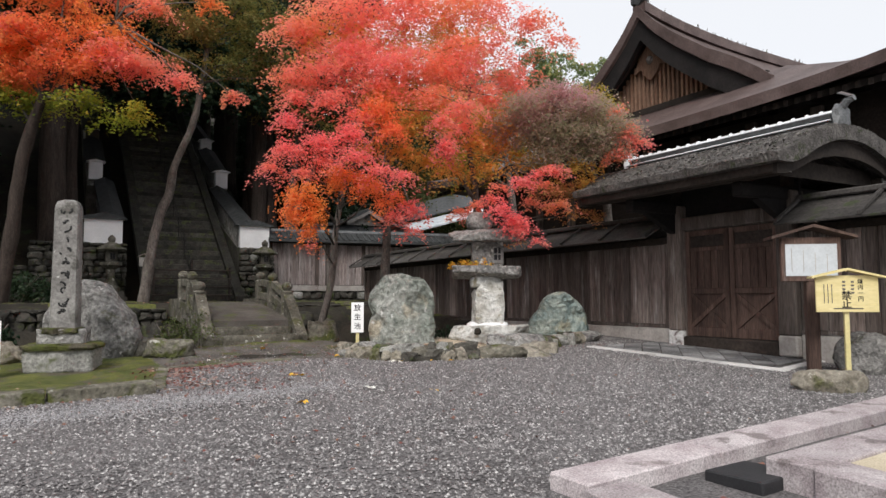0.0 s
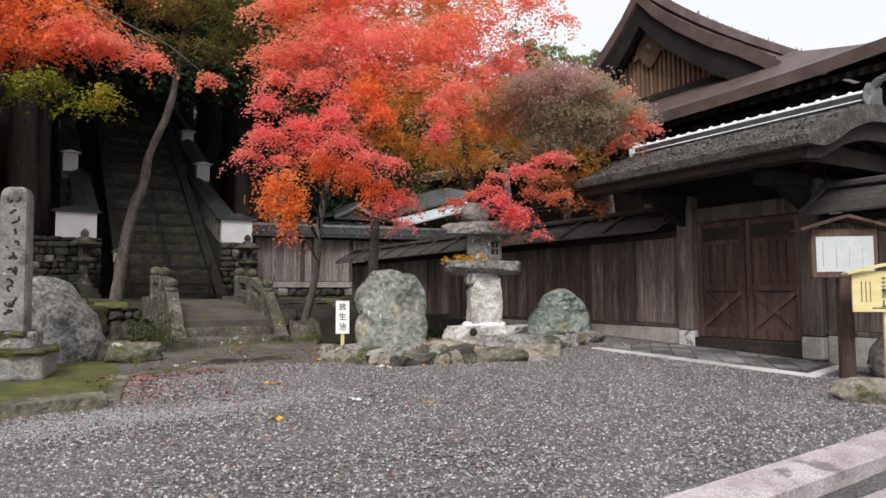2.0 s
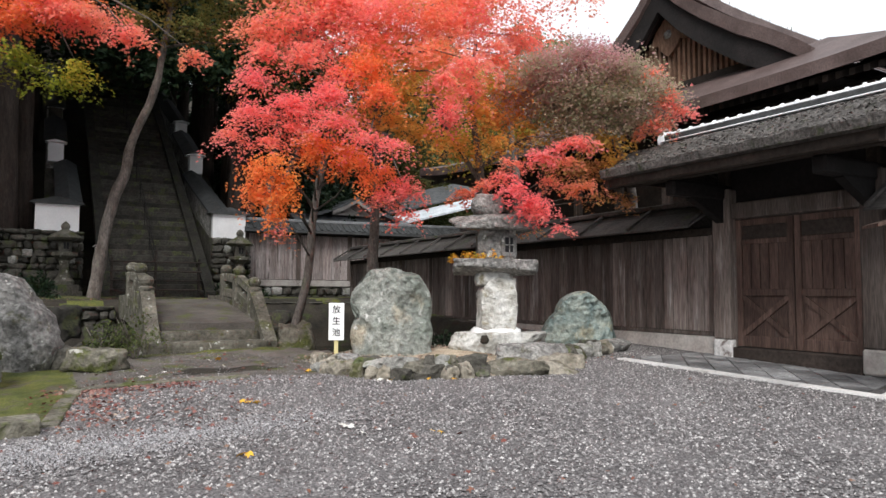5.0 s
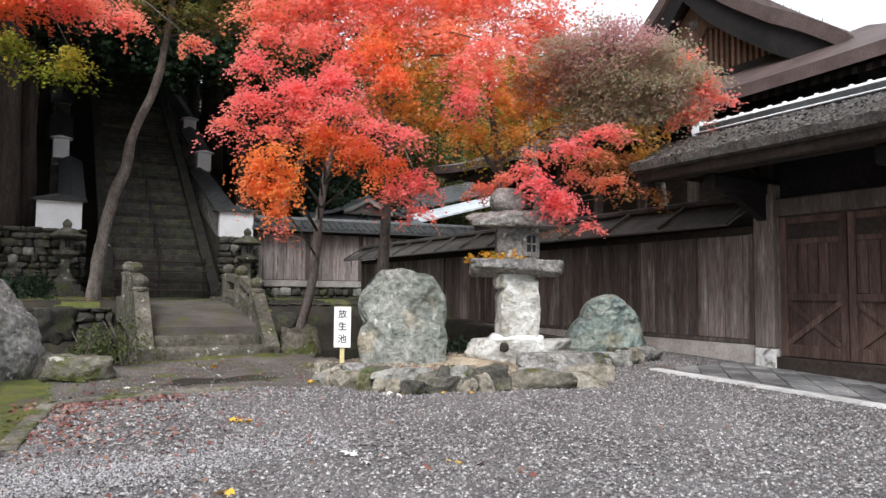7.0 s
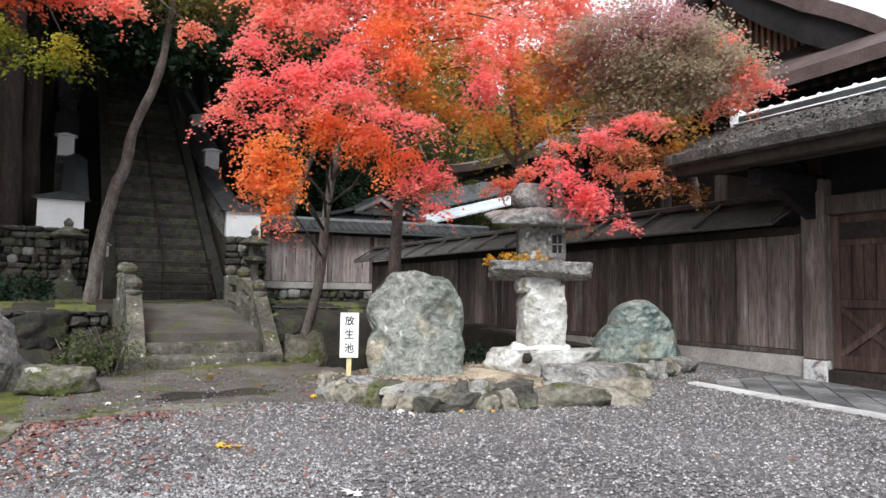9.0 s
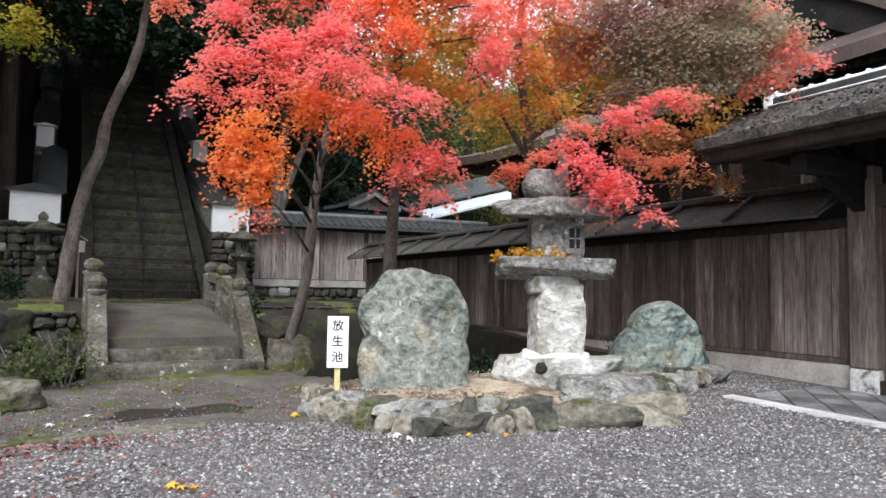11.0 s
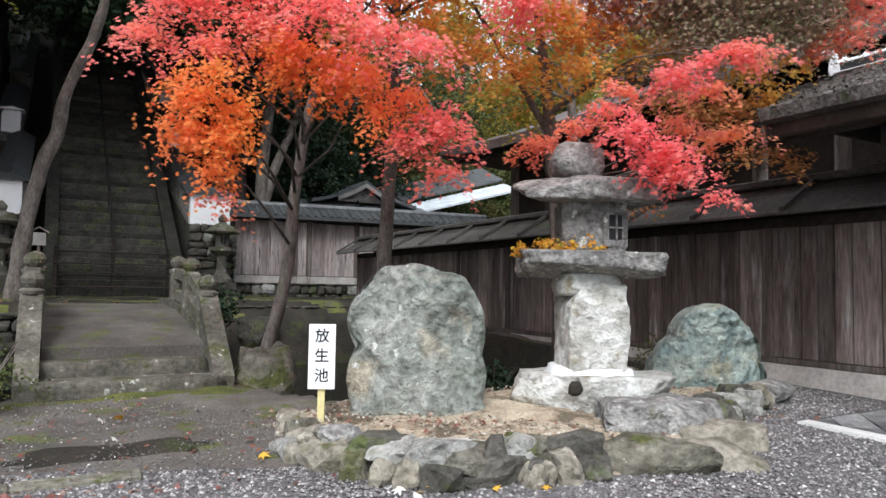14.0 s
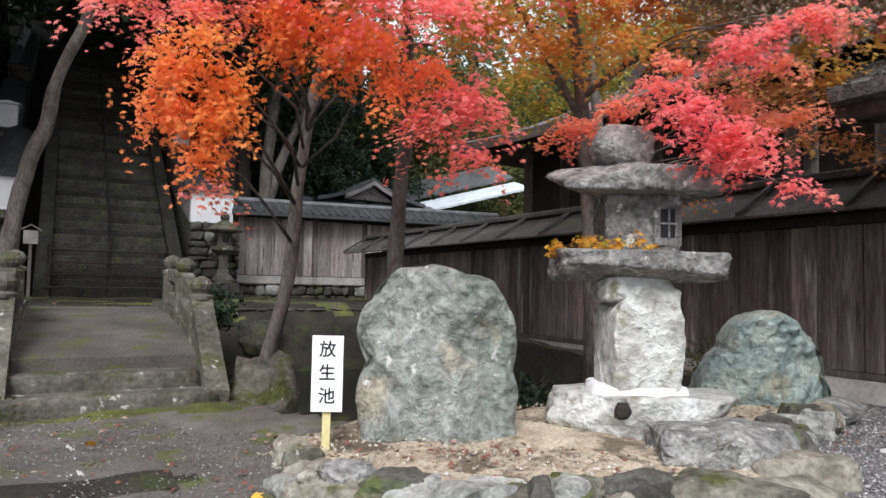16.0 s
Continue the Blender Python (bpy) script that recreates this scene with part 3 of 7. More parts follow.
for k, (ya, yb) in enumerate(((7.58, 8.57), (8.59, 9.58))):
    d = part("door_leaf", boxm(WALL_X - 0.0, WALL_X + 0.03, ya, yb, 0.75, 2.78), WOOD_RED, gate, "closed door leaf with a cross brace below")
    x0, x1 = WALL_X - 0.05, WALL_X - 0.002
    for a, b in ((ya, ya + 0.1), (yb - 0.1, yb)):
        part("stile", boxm(x0, x1, a, b, 0.75, 2.78, bevel=0.008), WOOD_RED, d)
    for a, b in ((0.75, 0.93), (1.56, 1.67), (2.38, 2.46), (2.68, 2.78)):
        part("door_rail", boxm(x0 + 0.004, x1, ya + 0.1, yb - 0.1, a, b, bevel=0.008), WOOD_RED, d)
    part("dark_panel", boxm(x0 + 0.035, x1, ya + 0.1, yb - 0.1, 2.46, 2.68), WOOD_DARK, d)
    for i in range(5):
        a = ya + 0.1 + i * (yb - ya - 0.2) / 5
        part("board", boxm(x0 + 0.022, x1, a + 0.006, a + (yb - ya - 0.2) / 5 - 0.006, 1.67, 2.38, bevel=0.004), WOOD_RED, d)
    for s in (0, 1):
        bm = bmesh.new()
        p, q = (ya + 0.1, yb - 0.1) if s else (yb - 0.1, ya + 0.1)
        w = 0.05 if q > p else -0.05
        slab(bm, [(x0 + 0.012 + 0.006 * s, p, 0.93), (x0 + 0.012 + 0.006 * s, p + w, 0.93), (x0 + 0.012 + 0.006 * s, q, 1.5), (x0 + 0.012 + 0.006 * s, q, 1.56), (x0 + 0.012 + 0.006 * s, q - w, 1.56), (x0 + 0.012 + 0.006 * s, p, 0.99)], (0.03, 0, 0))
        part("cross_brace", bm, WOOD_RED, d)
for a, b in ((7.55, 7.58), (9.58, 9.61)):
    part("door_jamb", boxm(WALL_X - 0.06, WALL_X + 0.06, a, b, 0.74, 2.8), WOOD, gate)


def curve_roof(bm, prof, y0, y1, n, cx, lift=0.0, wob=0.0, trim=0.0):
    """A curved bark roof: cross-section prof of (u, z, thickness), mirrored about cx, run along y; the far verge draws back by trim at the eaves."""
    us = np.linspace(0, prof[-1][0], 34)
    cols = list(zip(*prof))
    prof = [(float(u), float(np.interp(u, cols[0], cols[1])), float(np.interp(u, cols[0], cols[2]))) for u in us]
    full = [(-u, z, th) for u, z, th in reversed(prof)] + prof[1:]
    tops, bots = [], []
    reach = prof[-1][0]
    for j in range(n + 1):
        e = lift * (abs(2 * j / n - 1) ** 3)
        row = [(u, y0 + (y1 - trim * abs(u) / reach - y0) * j / n, z, th) for u, z, th in full]
        tops.append([bm.verts.new((cx + u, y, z + e + wob * (noise.noise((u * 4, y * 4, 0)) + 0.8 * noise.noise((u * 13, y * 13, 2))))) for u, y, z, th in row])
        bots.append([bm.verts.new((cx + u * 0.985, y, z + e - th)) for u, y, z, th in row])
    m = len(full)
    for j in range(n):
        for i in range(m - 1):
            bm.faces.new((tops[j][i], tops[j][i + 1], tops[j + 1][i + 1], tops[j + 1][i]))
            bm.faces.new((bots[j][i], bots[j + 1][i], bots[j + 1][i + 1], bots[j][i + 1]))
        for i in (0, m - 1):
            f = bm.faces.new((tops[j][i], tops[j + 1][i], bots[j + 1][i], bots[j][i]))
            for e in f.edges:
                e.smooth = False
    for j in (0, n):
        for i in range(m - 1):
            f = bm.faces.new((tops[j][i], bots[j][i], bots[j][i + 1], tops[j][i + 1]))
            for e in f.edges:
                e.smooth = False
    return bm


GATE_PROF = [(0.0, 4.2, 0.24), (0.3, 4.19, 0.25), (0.6, 4.14, 0.27), (0.9, 4.04, 0.28), (1.15, 3.91, 0.28), (1.35, 3.79, 0.26), (1.55, 3.69, 0.22), (1.75, 3.62, 0.16), (1.9, 3.59, 0.12)]
part("bark_roof", curve_roof(bmesh.new(), GATE_PROF, 6.25, 11.38, 150, WALL_X, wob=0.024, trim=0.62), BARK_OLD, gate, "thick mossy bark roof of the gate", smooth=True)
for yy in (6.36, 10.7):
    bm = bmesh.new()
    pts = [(WALL_X + s * u, yy, z - th - 0.005) for s, pr in ((-1, list(reversed(GATE_PROF))), (1, GATE_PROF[1:])) for u, z, th in pr if u < 1.8]
    low = [(x, yy, z - 0.2 - 0.05 * math.cos((x - WALL_X) * 2)) for x, _, z in reversed(pts)]
    slab(bm, pts + low, (0, 0.07, 0))
    part("bargeboard", bm, WOOD_DARK, gate, "curved gable bargeboard")
    part("gable_panel", boxm(WALL_X - 1.2, WALL_X + 1.2, yy + (0.3 if yy < 8 else -0.34), yy + (0.34 if yy < 8 else -0.3), 3.36, 3.62), WOOD_DARK, gate)
part("ridge_tile_course", boxm(WALL_X - 0.17, WALL_X + 0.17, 6.5, 10.98, 4.17, 4.3, bevel=0.02), TILE_DARK, gate)
part("ridge_tile_course", boxm(WALL_X - 0.2, WALL_X + 0.2, 6.48, 11.0, 4.3, 4.325, bevel=0.008), PALE_TILE, gate, "pale tile course")
part("ridge_tile_course", boxm(WALL_X - 0.13, WALL_X + 0.13, 6.5, 10.98, 4.325, 4.44, bevel=0.02), TILE_DARK, gate)
for i in range(18):
    a = 6.5 + i * 4.48 / 18
    bm = bmesh.new()
    tube(bm, [(WALL_X, a, 4.44), (WALL_X, a + 0.225, 4.44), (WALL_X, a + 0.226, 4.44), (WALL_X, a + 0.246, 4.44)], [0.065, 0.065, 0.09, 0.09], 10)
    # Near-white tile paints the light caught by the ridge caps.
    part("ridge_cap_tile", bm, PALE_TILE, gate, smooth=False)
for yy, s in ((6.42, -1), (11.02, 1)):
    bm = bmesh.new()
    rock(bm, (WALL_X, yy, 4.36), (0.42, 0.14, 0.42), seed=4, sub=2, rough=0.25, blocky=0.4)
    tube(bm, [(WALL_X, yy, 4.5), (WALL_X, yy + s * 0.1, 4.6), (WALL_X, yy + s * 0.22, 4.63)], [0.07, 0.06, 0.05], 8)
    part("ridge_end_tile", bm, TILE if s < 0 else PALE_TILE, gate, "ornamental ridge-end tile")

# ---- stone paving before the gate ----
paving = thing("pavement", "grey diamond-laid stone paving with a pale granite border before the gate", "paving", kind="structure", at=(10, 8.4, 0.5))


def pave_x(y):
    """The border's outer line, a little askew to the gate."""
    return 8.97 + (10.25 - y) * 0.095


def clip_poly(poly, nx, ny, c):
    """The part of a convex polygon where nx * x + ny * y >= c."""
    out = []
    for (x0, y0), (x1, y1) in zip(poly, poly[1:] + poly[:1]):
        d0, d1 = nx * x0 + ny * y0 - c, nx * x1 + ny * y1 - c
        if d0 >= 0:
            out.append((x0, y0))
        if (d0 >= 0) != (d1 >= 0):
            t = d0 / (d0 - d1)
            out.append((x0 + t * (x1 - x0), y0 + t * (y1 - y0)))
    return out


def flat_stone(name, poly, top, depth, material, label=""):
    bm = slab(bmesh.new(), [(x, y, G(x, y) + top) for x, y in poly], (0, 0, -depth))
    return part(name, bm, material, paving, label)


flat_stone("bed", [(9.05, 10.3), (9.4, 6.62), (10.88, 6.95), (10.88, 10.3)], -0.004, 0.3, STONE_DARK)
rng = random.Random(11)
side, e = 0.33, 0.01
for i in range(-14, 15):
    for j in range(-14, 15):
        u, v = i * side, j * side
        r = 0.70711
        sq = [(9.9 + r * (a - b), 8.4 + r * (a + b)) for a, b in ((u + e, v + e), (u + side - e, v + e), (u + side - e, v + side - e), (u + e, v + side - e))]
        for nx, ny, c in ((1, 0.095, 8.97 + 10.25 * 0.095 + 0.17), (-1, 0, -10.86), (0, -1, -10.28), (-0.22, 1, 6.64 - 0.22 * 9.4 + 0.17)):
            sq = clip_poly(sq, nx, ny, c) if len(sq) > 2 else []
        area = 0.5 * abs(sum(x0 * y1 - x1 * y0 for (x0, y0), (x1, y1) in zip(sq, sq[1:] + sq[:1]))) if len(sq) > 2 else 0
        if area > 0.004:
            flat_stone("flagstone", sq, 0.012 + 0.007 * rng.random(), 0.06, PAVING)
for y1, y0 in ((10.3, 9.36), (9.35, 8.4), (8.39, 7.5), (7.49, 6.47)):
    flat_stone("border_stone", [(pave_x(y1), y1), (pave_x(y0), y0), (pave_x(y0) + 0.165, y0), (pave_x(y1) + 0.165, y1)], 0.026, 0.25, PALE_GRANITE, "pale granite border stone")
flat_stone("border_stone", [(9.5, 6.49), (10.86, 6.79), (10.86, 6.95), (9.5, 6.65)], 0.026, 0.25, PALE_GRANITE, "pale granite border stone")

# ---- stairs up the hill ----
stairs = thing("stairs", "long steep stone staircase climbing into dark woods", "stairs", kind="structure", at=(4.4, STAIR_Y, STAIR_Z))
N_STEP, RISE = 78, 0.19
RUN = RISE / STAIR_SLOPE
rng = random.Random(3)
step_meshes = []
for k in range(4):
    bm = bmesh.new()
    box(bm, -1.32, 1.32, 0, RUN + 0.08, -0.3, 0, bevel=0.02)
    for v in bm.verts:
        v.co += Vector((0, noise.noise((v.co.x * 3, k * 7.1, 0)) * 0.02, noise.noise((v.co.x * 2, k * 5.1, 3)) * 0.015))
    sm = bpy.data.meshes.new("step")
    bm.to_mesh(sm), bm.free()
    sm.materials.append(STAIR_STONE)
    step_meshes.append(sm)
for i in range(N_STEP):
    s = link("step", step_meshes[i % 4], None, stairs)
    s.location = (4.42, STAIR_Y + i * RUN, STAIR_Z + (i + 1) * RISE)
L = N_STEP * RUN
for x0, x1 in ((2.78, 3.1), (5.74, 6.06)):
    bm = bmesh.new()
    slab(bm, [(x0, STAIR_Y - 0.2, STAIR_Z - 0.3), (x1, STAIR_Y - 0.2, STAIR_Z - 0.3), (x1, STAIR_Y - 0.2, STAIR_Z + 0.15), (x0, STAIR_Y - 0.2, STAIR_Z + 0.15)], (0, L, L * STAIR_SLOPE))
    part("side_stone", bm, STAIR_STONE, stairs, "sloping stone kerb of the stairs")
bm = bmesh.new()
for i in range(22):
    yy = STAIR_Y + 1.4 * i + 0.6
    zz = STAIR_Z + (yy - STAIR_Y) * STAIR_SLOPE + 0.2
    tube(bm, [(4.35, yy, zz - 0.2), (4.35, yy, zz + 0.75)], [0.016, 0.016], 6)
for dz in (0.75, 0.4):
    tube(bm, [(4.35, STAIR_Y + 0.6, STAIR_Z + 0.62 + dz), (4.35, STAIR_Y + 30, STAIR_Z + 0.62 + dz + 29.4 * STAIR_SLOPE)], [0.014, 0.014], 6)
part("handrail", bm, SHADE_BLACK, stairs, "dull metal handrail up the middle")


# ---- tile-topped plaster walls climbing beside the stairs ----
def tile_cap(bm, p0, p1, width, height):
    """A two-sided coping from p0 to p1."""
    p0, p1 = Vector(p0), Vector(p1)
    d = p1 - p0
    side = Vector((-d.y, d.x, 0)).normalized() * width / 2
    up = Vector((0, 0, height))
    slab(bm, [p0 - side, p0 + side, p0 + side * 0.95 + up * 0.25, p0 + up, p0 - side * 0.95 + up * 0.25], d)
    return bm


def climbing_wall(x0, x1, name, label):
    """Steps up the slope in three lengths, each with a white end facing the court."""
    w = thing(name, label, "wall", kind="structure", at=((x0 + x1) / 2, 27, 1.5))
    for k, (ya, yb, zt, ze) in enumerate(((27.0, 33.2, 4.28, 6.5), (33.2, 37.1, 7.38, 9.05), (37.1, 48.0, 9.65, 14.5))):
        mid = (x0 + x1) / 2
        xa, xb = (x0, x1) if k == 0 else (mid - 0.27, mid + 0.27)
        low = 0.85 if k == 0 else 0.75
        end = part("plaster_end", boxm(xa, xb, ya, ya + 0.25, zt - low, zt, bevel=0.01), STONE_DARK if k == 2 and x0 < 4 else PLASTER, w, "white plastered wall end")
        wa, wb = mid - 0.3, mid + 0.3
        if k == 0:
            mid = 6.72 if x0 > 4 else 1.98
            wa, wb = mid - 0.28, mid + 0.28
        z1 = zt - 0.1
        bm = bmesh.new()
        slab(bm, [(wa, ya + 0.25, z1 - 0.9), (wb, ya + 0.25, z1 - 0.9), (wb, ya + 0.25, z1), (wa, ya + 0.25, z1)], (0, yb - ya - 0.25, ze - zt))
        part("wall_side", bm, STONE_GREY, w, "grey stained wall along the slope")
        bm = bmesh.new()
        slab(bm, [(wa - 0.03, ya + 0.26, z1 - 3.0), (wb + 0.03, ya + 0.26, z1 - 3.0), (wb + 0.03, ya + 0.26, z1 - 0.88), (wa - 0.03, ya + 0.26, z1 - 0.88)], (0, yb - ya - 0.26, ze - zt))
        part("footing", bm, STONE_DARK, w)
        part("coping", tile_cap(bmesh.new(), ((xa + xb) / 2, ya - 0.12, zt), ((xa + xb) / 2, ya + 0.5, zt + 0.02), xb - xa + (0.3 if k == 0 else 0.22), 0.24 if k == 0 else 0.1), TILE_DARK if k == 0 or (k == 2 and x0 < 4) else PLASTER, w, "grey tile coping" if k == 0 else "white cap")
        part("coping", tile_cap(bmesh.new(), (mid, ya + 0.5, zt + 0.02), (mid, yb, ze), wb - wa + 0.25, 0.26), TILE_DARK, w, "grey tile coping")
        part("coping_edge", boxm(xa - 0.06, xb + 0.06, ya - 0.05, ya + 0.2, zt + 0.002, zt + 0.04), PLASTER, w)
    return w


climbing_wall(6.35, 7.48, "wall_stair_east", "white plaster wall with tile coping climbing beside the stairs")
climbing_wall(1.03, 2.25, "wall_stair_west", "white plaster wall with tile coping on the stairs' other flank")


def rubble_wall(name, label, x0, x1, y, z0, z1, seed):
    """A rough stone base of stacked stones, each a piece."""
    w = thing(name, label, "stone wall", kind="structure", at=((x0 + x1) / 2, y, z0))
    part("backing", boxm(x0 + 0.02, x1 - 0.02, y + 0.16, y + 0.6, z0 - 0.4, z1), STONE_DARK, w)
    rng = random.Random(seed)
    z = z0
    while z < z1 - 0.05:
        h = min(rng.uniform(0.14, 0.3), z1 - z)
        x = x0
        while x < x1 - 0.05:
            ww = min(rng.uniform(0.16, 0.5), x1 - x)
            bm = rockm((x + ww / 2, y + 0.1 + rng.uniform(-0.03, 0.03), z + h / 2), (ww * 1.06, 0.36, h * rng.uniform(0.95, 1.3)), seed=rng.random(), sub=2, rough=0.2, blocky=0.65, facets=3)
            # Stones of the nearer terrace wall use the shade-darkened step stone.
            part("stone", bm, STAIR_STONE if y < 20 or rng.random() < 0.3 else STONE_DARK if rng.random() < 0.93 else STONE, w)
            x += ww
        z += h
    return w


rubble_wall("wall_base_east", "rough stacked stone base under the white wall end", 6.33, 7.65, 26.85, 1.4, 3.46, 5)
rubble_wall("wall_base_west", "rough stacked stone base under the white wall end", -0.6, 2.4, 26.85, 1.3, 3.45, 6)
rubble_wall("wall_retaining_west", "low stacked stone retaining wall below the wooded slope", -6.0, -0.62, 26.6, 1.3, 2.6, 8)

# ---- back wall of boards with a tile coping ----
back = thing("wall_north", "silvered board wall on a plaster footing under a tile coping", "wall", kind="structure", at=(9.5, 27.4, 1.7))
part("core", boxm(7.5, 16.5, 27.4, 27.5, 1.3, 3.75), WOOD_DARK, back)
part("plinth", boxm(7.5, 16.5, 27.3, 27.52, 1.75, 2.02, bevel=0.01), PLASTER_OLD, back, "stained plaster footing")
x = 7.6
rng = random.Random(21)
while x < 16.2:
    w = rng.uniform(0.3, 0.42)
    part("plank", boxm(x + 0.005, x + w - 0.005, 27.36, 27.398, 2.04, 3.7, bevel=0.004), WOOD_GREY, back)
    x += w
for x in (7.62, 9.55, 10.0, 11.6, 13.4, 15.2):
    part("post", boxm(x - 0.08, x + 0.08, 27.3, 27.42, 1.6, 3.75, bevel=0.01), WOOD, back)
bm = tile_cap(bmesh.new(), (7.45, 27.42, 3.72), (16.6, 27.42, 3.85), 1.1, 0.42)
part("coping", bm, TILE_DARK, back, "grey tile coping")
for i in range(36):
    x = 7.55 + i * 0.25
    bm = bmesh.new()
    tube(bm, [(x, 26.9, 3.82 + 0.0035 * i), (x, 27.4, 4.12 + 0.0035 * i)], [0.06, 0.06], 6)
    part("cover_tile", bm, TILE_DARK, back)
bm = tube(bmesh.new(), [(7.45, 27.42, 4.17), (16.6, 27.42, 4.3)], [0.1, 0.1], 8)
part("ridge_tile", bm, TILE, back)
rubble_wall("wall_terrace", "low mossy stone edge of the terrace behind the pond", 6.2, 10.3, 21.0, 0.1, 1.3, 9)
rubble_wall("wall_terrace_west", "low mossy stone edge of the pond under the trees", -5.0, 2.6, 18.5, 0.0, 1.25, 10)
rubble_wall("wall_base_north", "dark stacked stone base under the board wall", 7.66, 13.0, 27.0, 1.3, 1.8, 14)

# ---- the great hall behind the fence ----
hall = thing("temple_hall", "great dark timber hall with a sweeping bark roof and slatted gable", "temple hall", at=(24, 17.9, 0.9))
HY = 17.9


def roof_z(v):
    """Height of the main roof at v metres from the ridge: steep above, sweeping out below."""
    vs, zs = (0, 0.8, 1.7, 3.0, 4.4, 5.7, 8.0, 9.8, 11.0), (11.92, 11.05, 10.3, 9.4, 8.72, 8.2, 7.4, 6.95, 6.72)
    return float(np.interp(v, vs, zs))


GABLE_X, EAVE_X, VERGE_X, BREAK, HALF = 19.0, 15.5, 18.2, 5.2, 11.0


def sheet(bm, grid, thick):
    """A thick plate through a grid of points."""
    top = [[bm.verts.new(p) for p in row] for row in grid]
    bot = [[bm.verts.new((p[0], p[1], p[2] - thick)) for p in row] for row in grid]
    n, m = len(grid), len(grid[0])
    for i in range(n - 1):
        for j in range(m - 1):
            bm.faces.new((top[i][j], top[i + 1][j], top[i + 1][j + 1], top[i][j + 1]))
            bm.faces.new((bot[i][j], bot[i][j + 1], bot[i + 1][j + 1], bot[i + 1][j]))
    rim = [(i, 0) for i in range(n)] + [(n - 1, j) for j in range(1, m)] + [(i, m - 1) for i in range(n - 2, -1, -1)] + [(0, j) for j in range(m - 2, 0, -1)]
    for a, b in zip(rim, rim[1:] + rim[:1]):
        f = bm.faces.new((top[a[0]][a[1]], top[b[0]][b[1]], bot[b[0]][b[1]], bot[a[0]][a[1]]))
        for e in f.edges:
            e.smooth = False
    return bm


def corner(x, v):
    """The eaves curl up towards the hip corners."""
    s = max(0.0, min(1.0, (v - 7) / 4))
    q = max(0.0, min(1.0, (22.0 - x) / 6.5))
    return 0.28 * s * s * q * q


def sink(v):
    """The verge runs out into the skirt roof at its foot."""
    return 0.5 * (v / BREAK) ** 5


def dip(x, v):
    """The ridge sags inwards from its raised gable end."""
    return 0.85 * (1 - v / BREAK) * (1 - math.exp(-(x - VERGE_X) / 3.2))


vs = [BREAK * (i / 14) for i in range(15)]
for sgn in (-1, 1):
    upper = [[(x, HY + sgn * v, roof_z(v) + 0.12 * max(0, 1 - (x - VERGE_X) / 1.2) ** 2 - dip(x, v) - sink(v)) for x in [VERGE_X + 0.4 * k for k in range(4)] + [20, 21, 22, 24, 27, 30, 40]] for v in vs]
    part("main_roof", sheet(bmesh.new(), upper, 0.45), BARK, hall, "sweeping dark bark roof slope", smooth=True)
    lower = []
    for i in range(15):
        v = BREAK + (HALF - BREAK) * i / 14
        xs = GABLE_X - (GABLE_X - EAVE_X) * (v - BREAK) / (HALF - BREAK)
        lower.append([(xs + (40 - xs) * (k / 16) ** 2, HY + sgn * v, roof_z(v) + corner(xs + (40 - xs) * (k / 16) ** 2, v)) for k in range(17)])
    part("lower_roof", sheet(bmesh.new(), lower, 0.4), BARK, hall, smooth=True)
skirt = []
for i in range(15):
    v = BREAK + (HALF - BREAK) * i / 14
    xs = GABLE_X - (GABLE_X - EAVE_X) * (v - BREAK) / (HALF - BREAK)
    row = []
    for k in range(41):
        w = -v + 2 * v * k / 40
        row.append((xs, HY + w, roof_z(v) - 0.15 * (1 - (w / v) ** 2) + (corner(xs, v) * abs(w / v) ** 6)))
    skirt.append(row)
part("skirt_roof", sheet(bmesh.new(), skirt, 0.3), BARK, hall, "bark skirt roof below the gable", smooth=True)
part("gable_backing", slab(bmesh.new(), [(GABLE_X + 0.06, HY - BREAK, 8.2), (GABLE_X + 0.06, HY + BREAK, 8.2)] + [(GABLE_X + 0.06, HY + s * v, roof_z(v) - 0.3) for s, vv in ((1, list(reversed(vs))), (-1, vs[1:])) for v in vv], (0.15, 0, 0)), SHADE_BLACK, hall)
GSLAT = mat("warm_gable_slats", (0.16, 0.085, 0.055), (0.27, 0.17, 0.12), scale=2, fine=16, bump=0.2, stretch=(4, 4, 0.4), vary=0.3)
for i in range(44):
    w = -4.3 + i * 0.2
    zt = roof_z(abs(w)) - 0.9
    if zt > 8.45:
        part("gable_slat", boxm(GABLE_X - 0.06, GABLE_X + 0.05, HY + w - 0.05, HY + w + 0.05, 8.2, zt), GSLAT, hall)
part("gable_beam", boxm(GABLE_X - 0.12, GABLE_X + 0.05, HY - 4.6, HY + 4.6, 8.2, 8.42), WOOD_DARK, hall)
# The bargeboards' shade is put into their near-black colour.
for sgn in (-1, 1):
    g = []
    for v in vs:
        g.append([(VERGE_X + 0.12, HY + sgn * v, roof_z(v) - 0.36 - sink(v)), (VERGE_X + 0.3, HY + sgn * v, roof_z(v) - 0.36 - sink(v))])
    part("bargeboard", sheet(bmesh.new(), g, 0.8), SHADE_BLACK, hall, "dark curved bargeboard")
bm = bmesh.new()
slab(bm, [(GABLE_X - 0.2, HY + a, 10.2 + b) for a, b in ((0, 0.6), (0.55, 0.1), (0.8, -0.45), (0.45, -0.35), (0.3, -0.6), (0.0, -0.85), (-0.3, -0.6), (-0.45, -0.35), (-0.8, -0.45), (-0.55, 0.1))], (0.12, 0, 0))
part("gable_pendant", bm, GSLAT, hall, "carved wooden gable pendant")
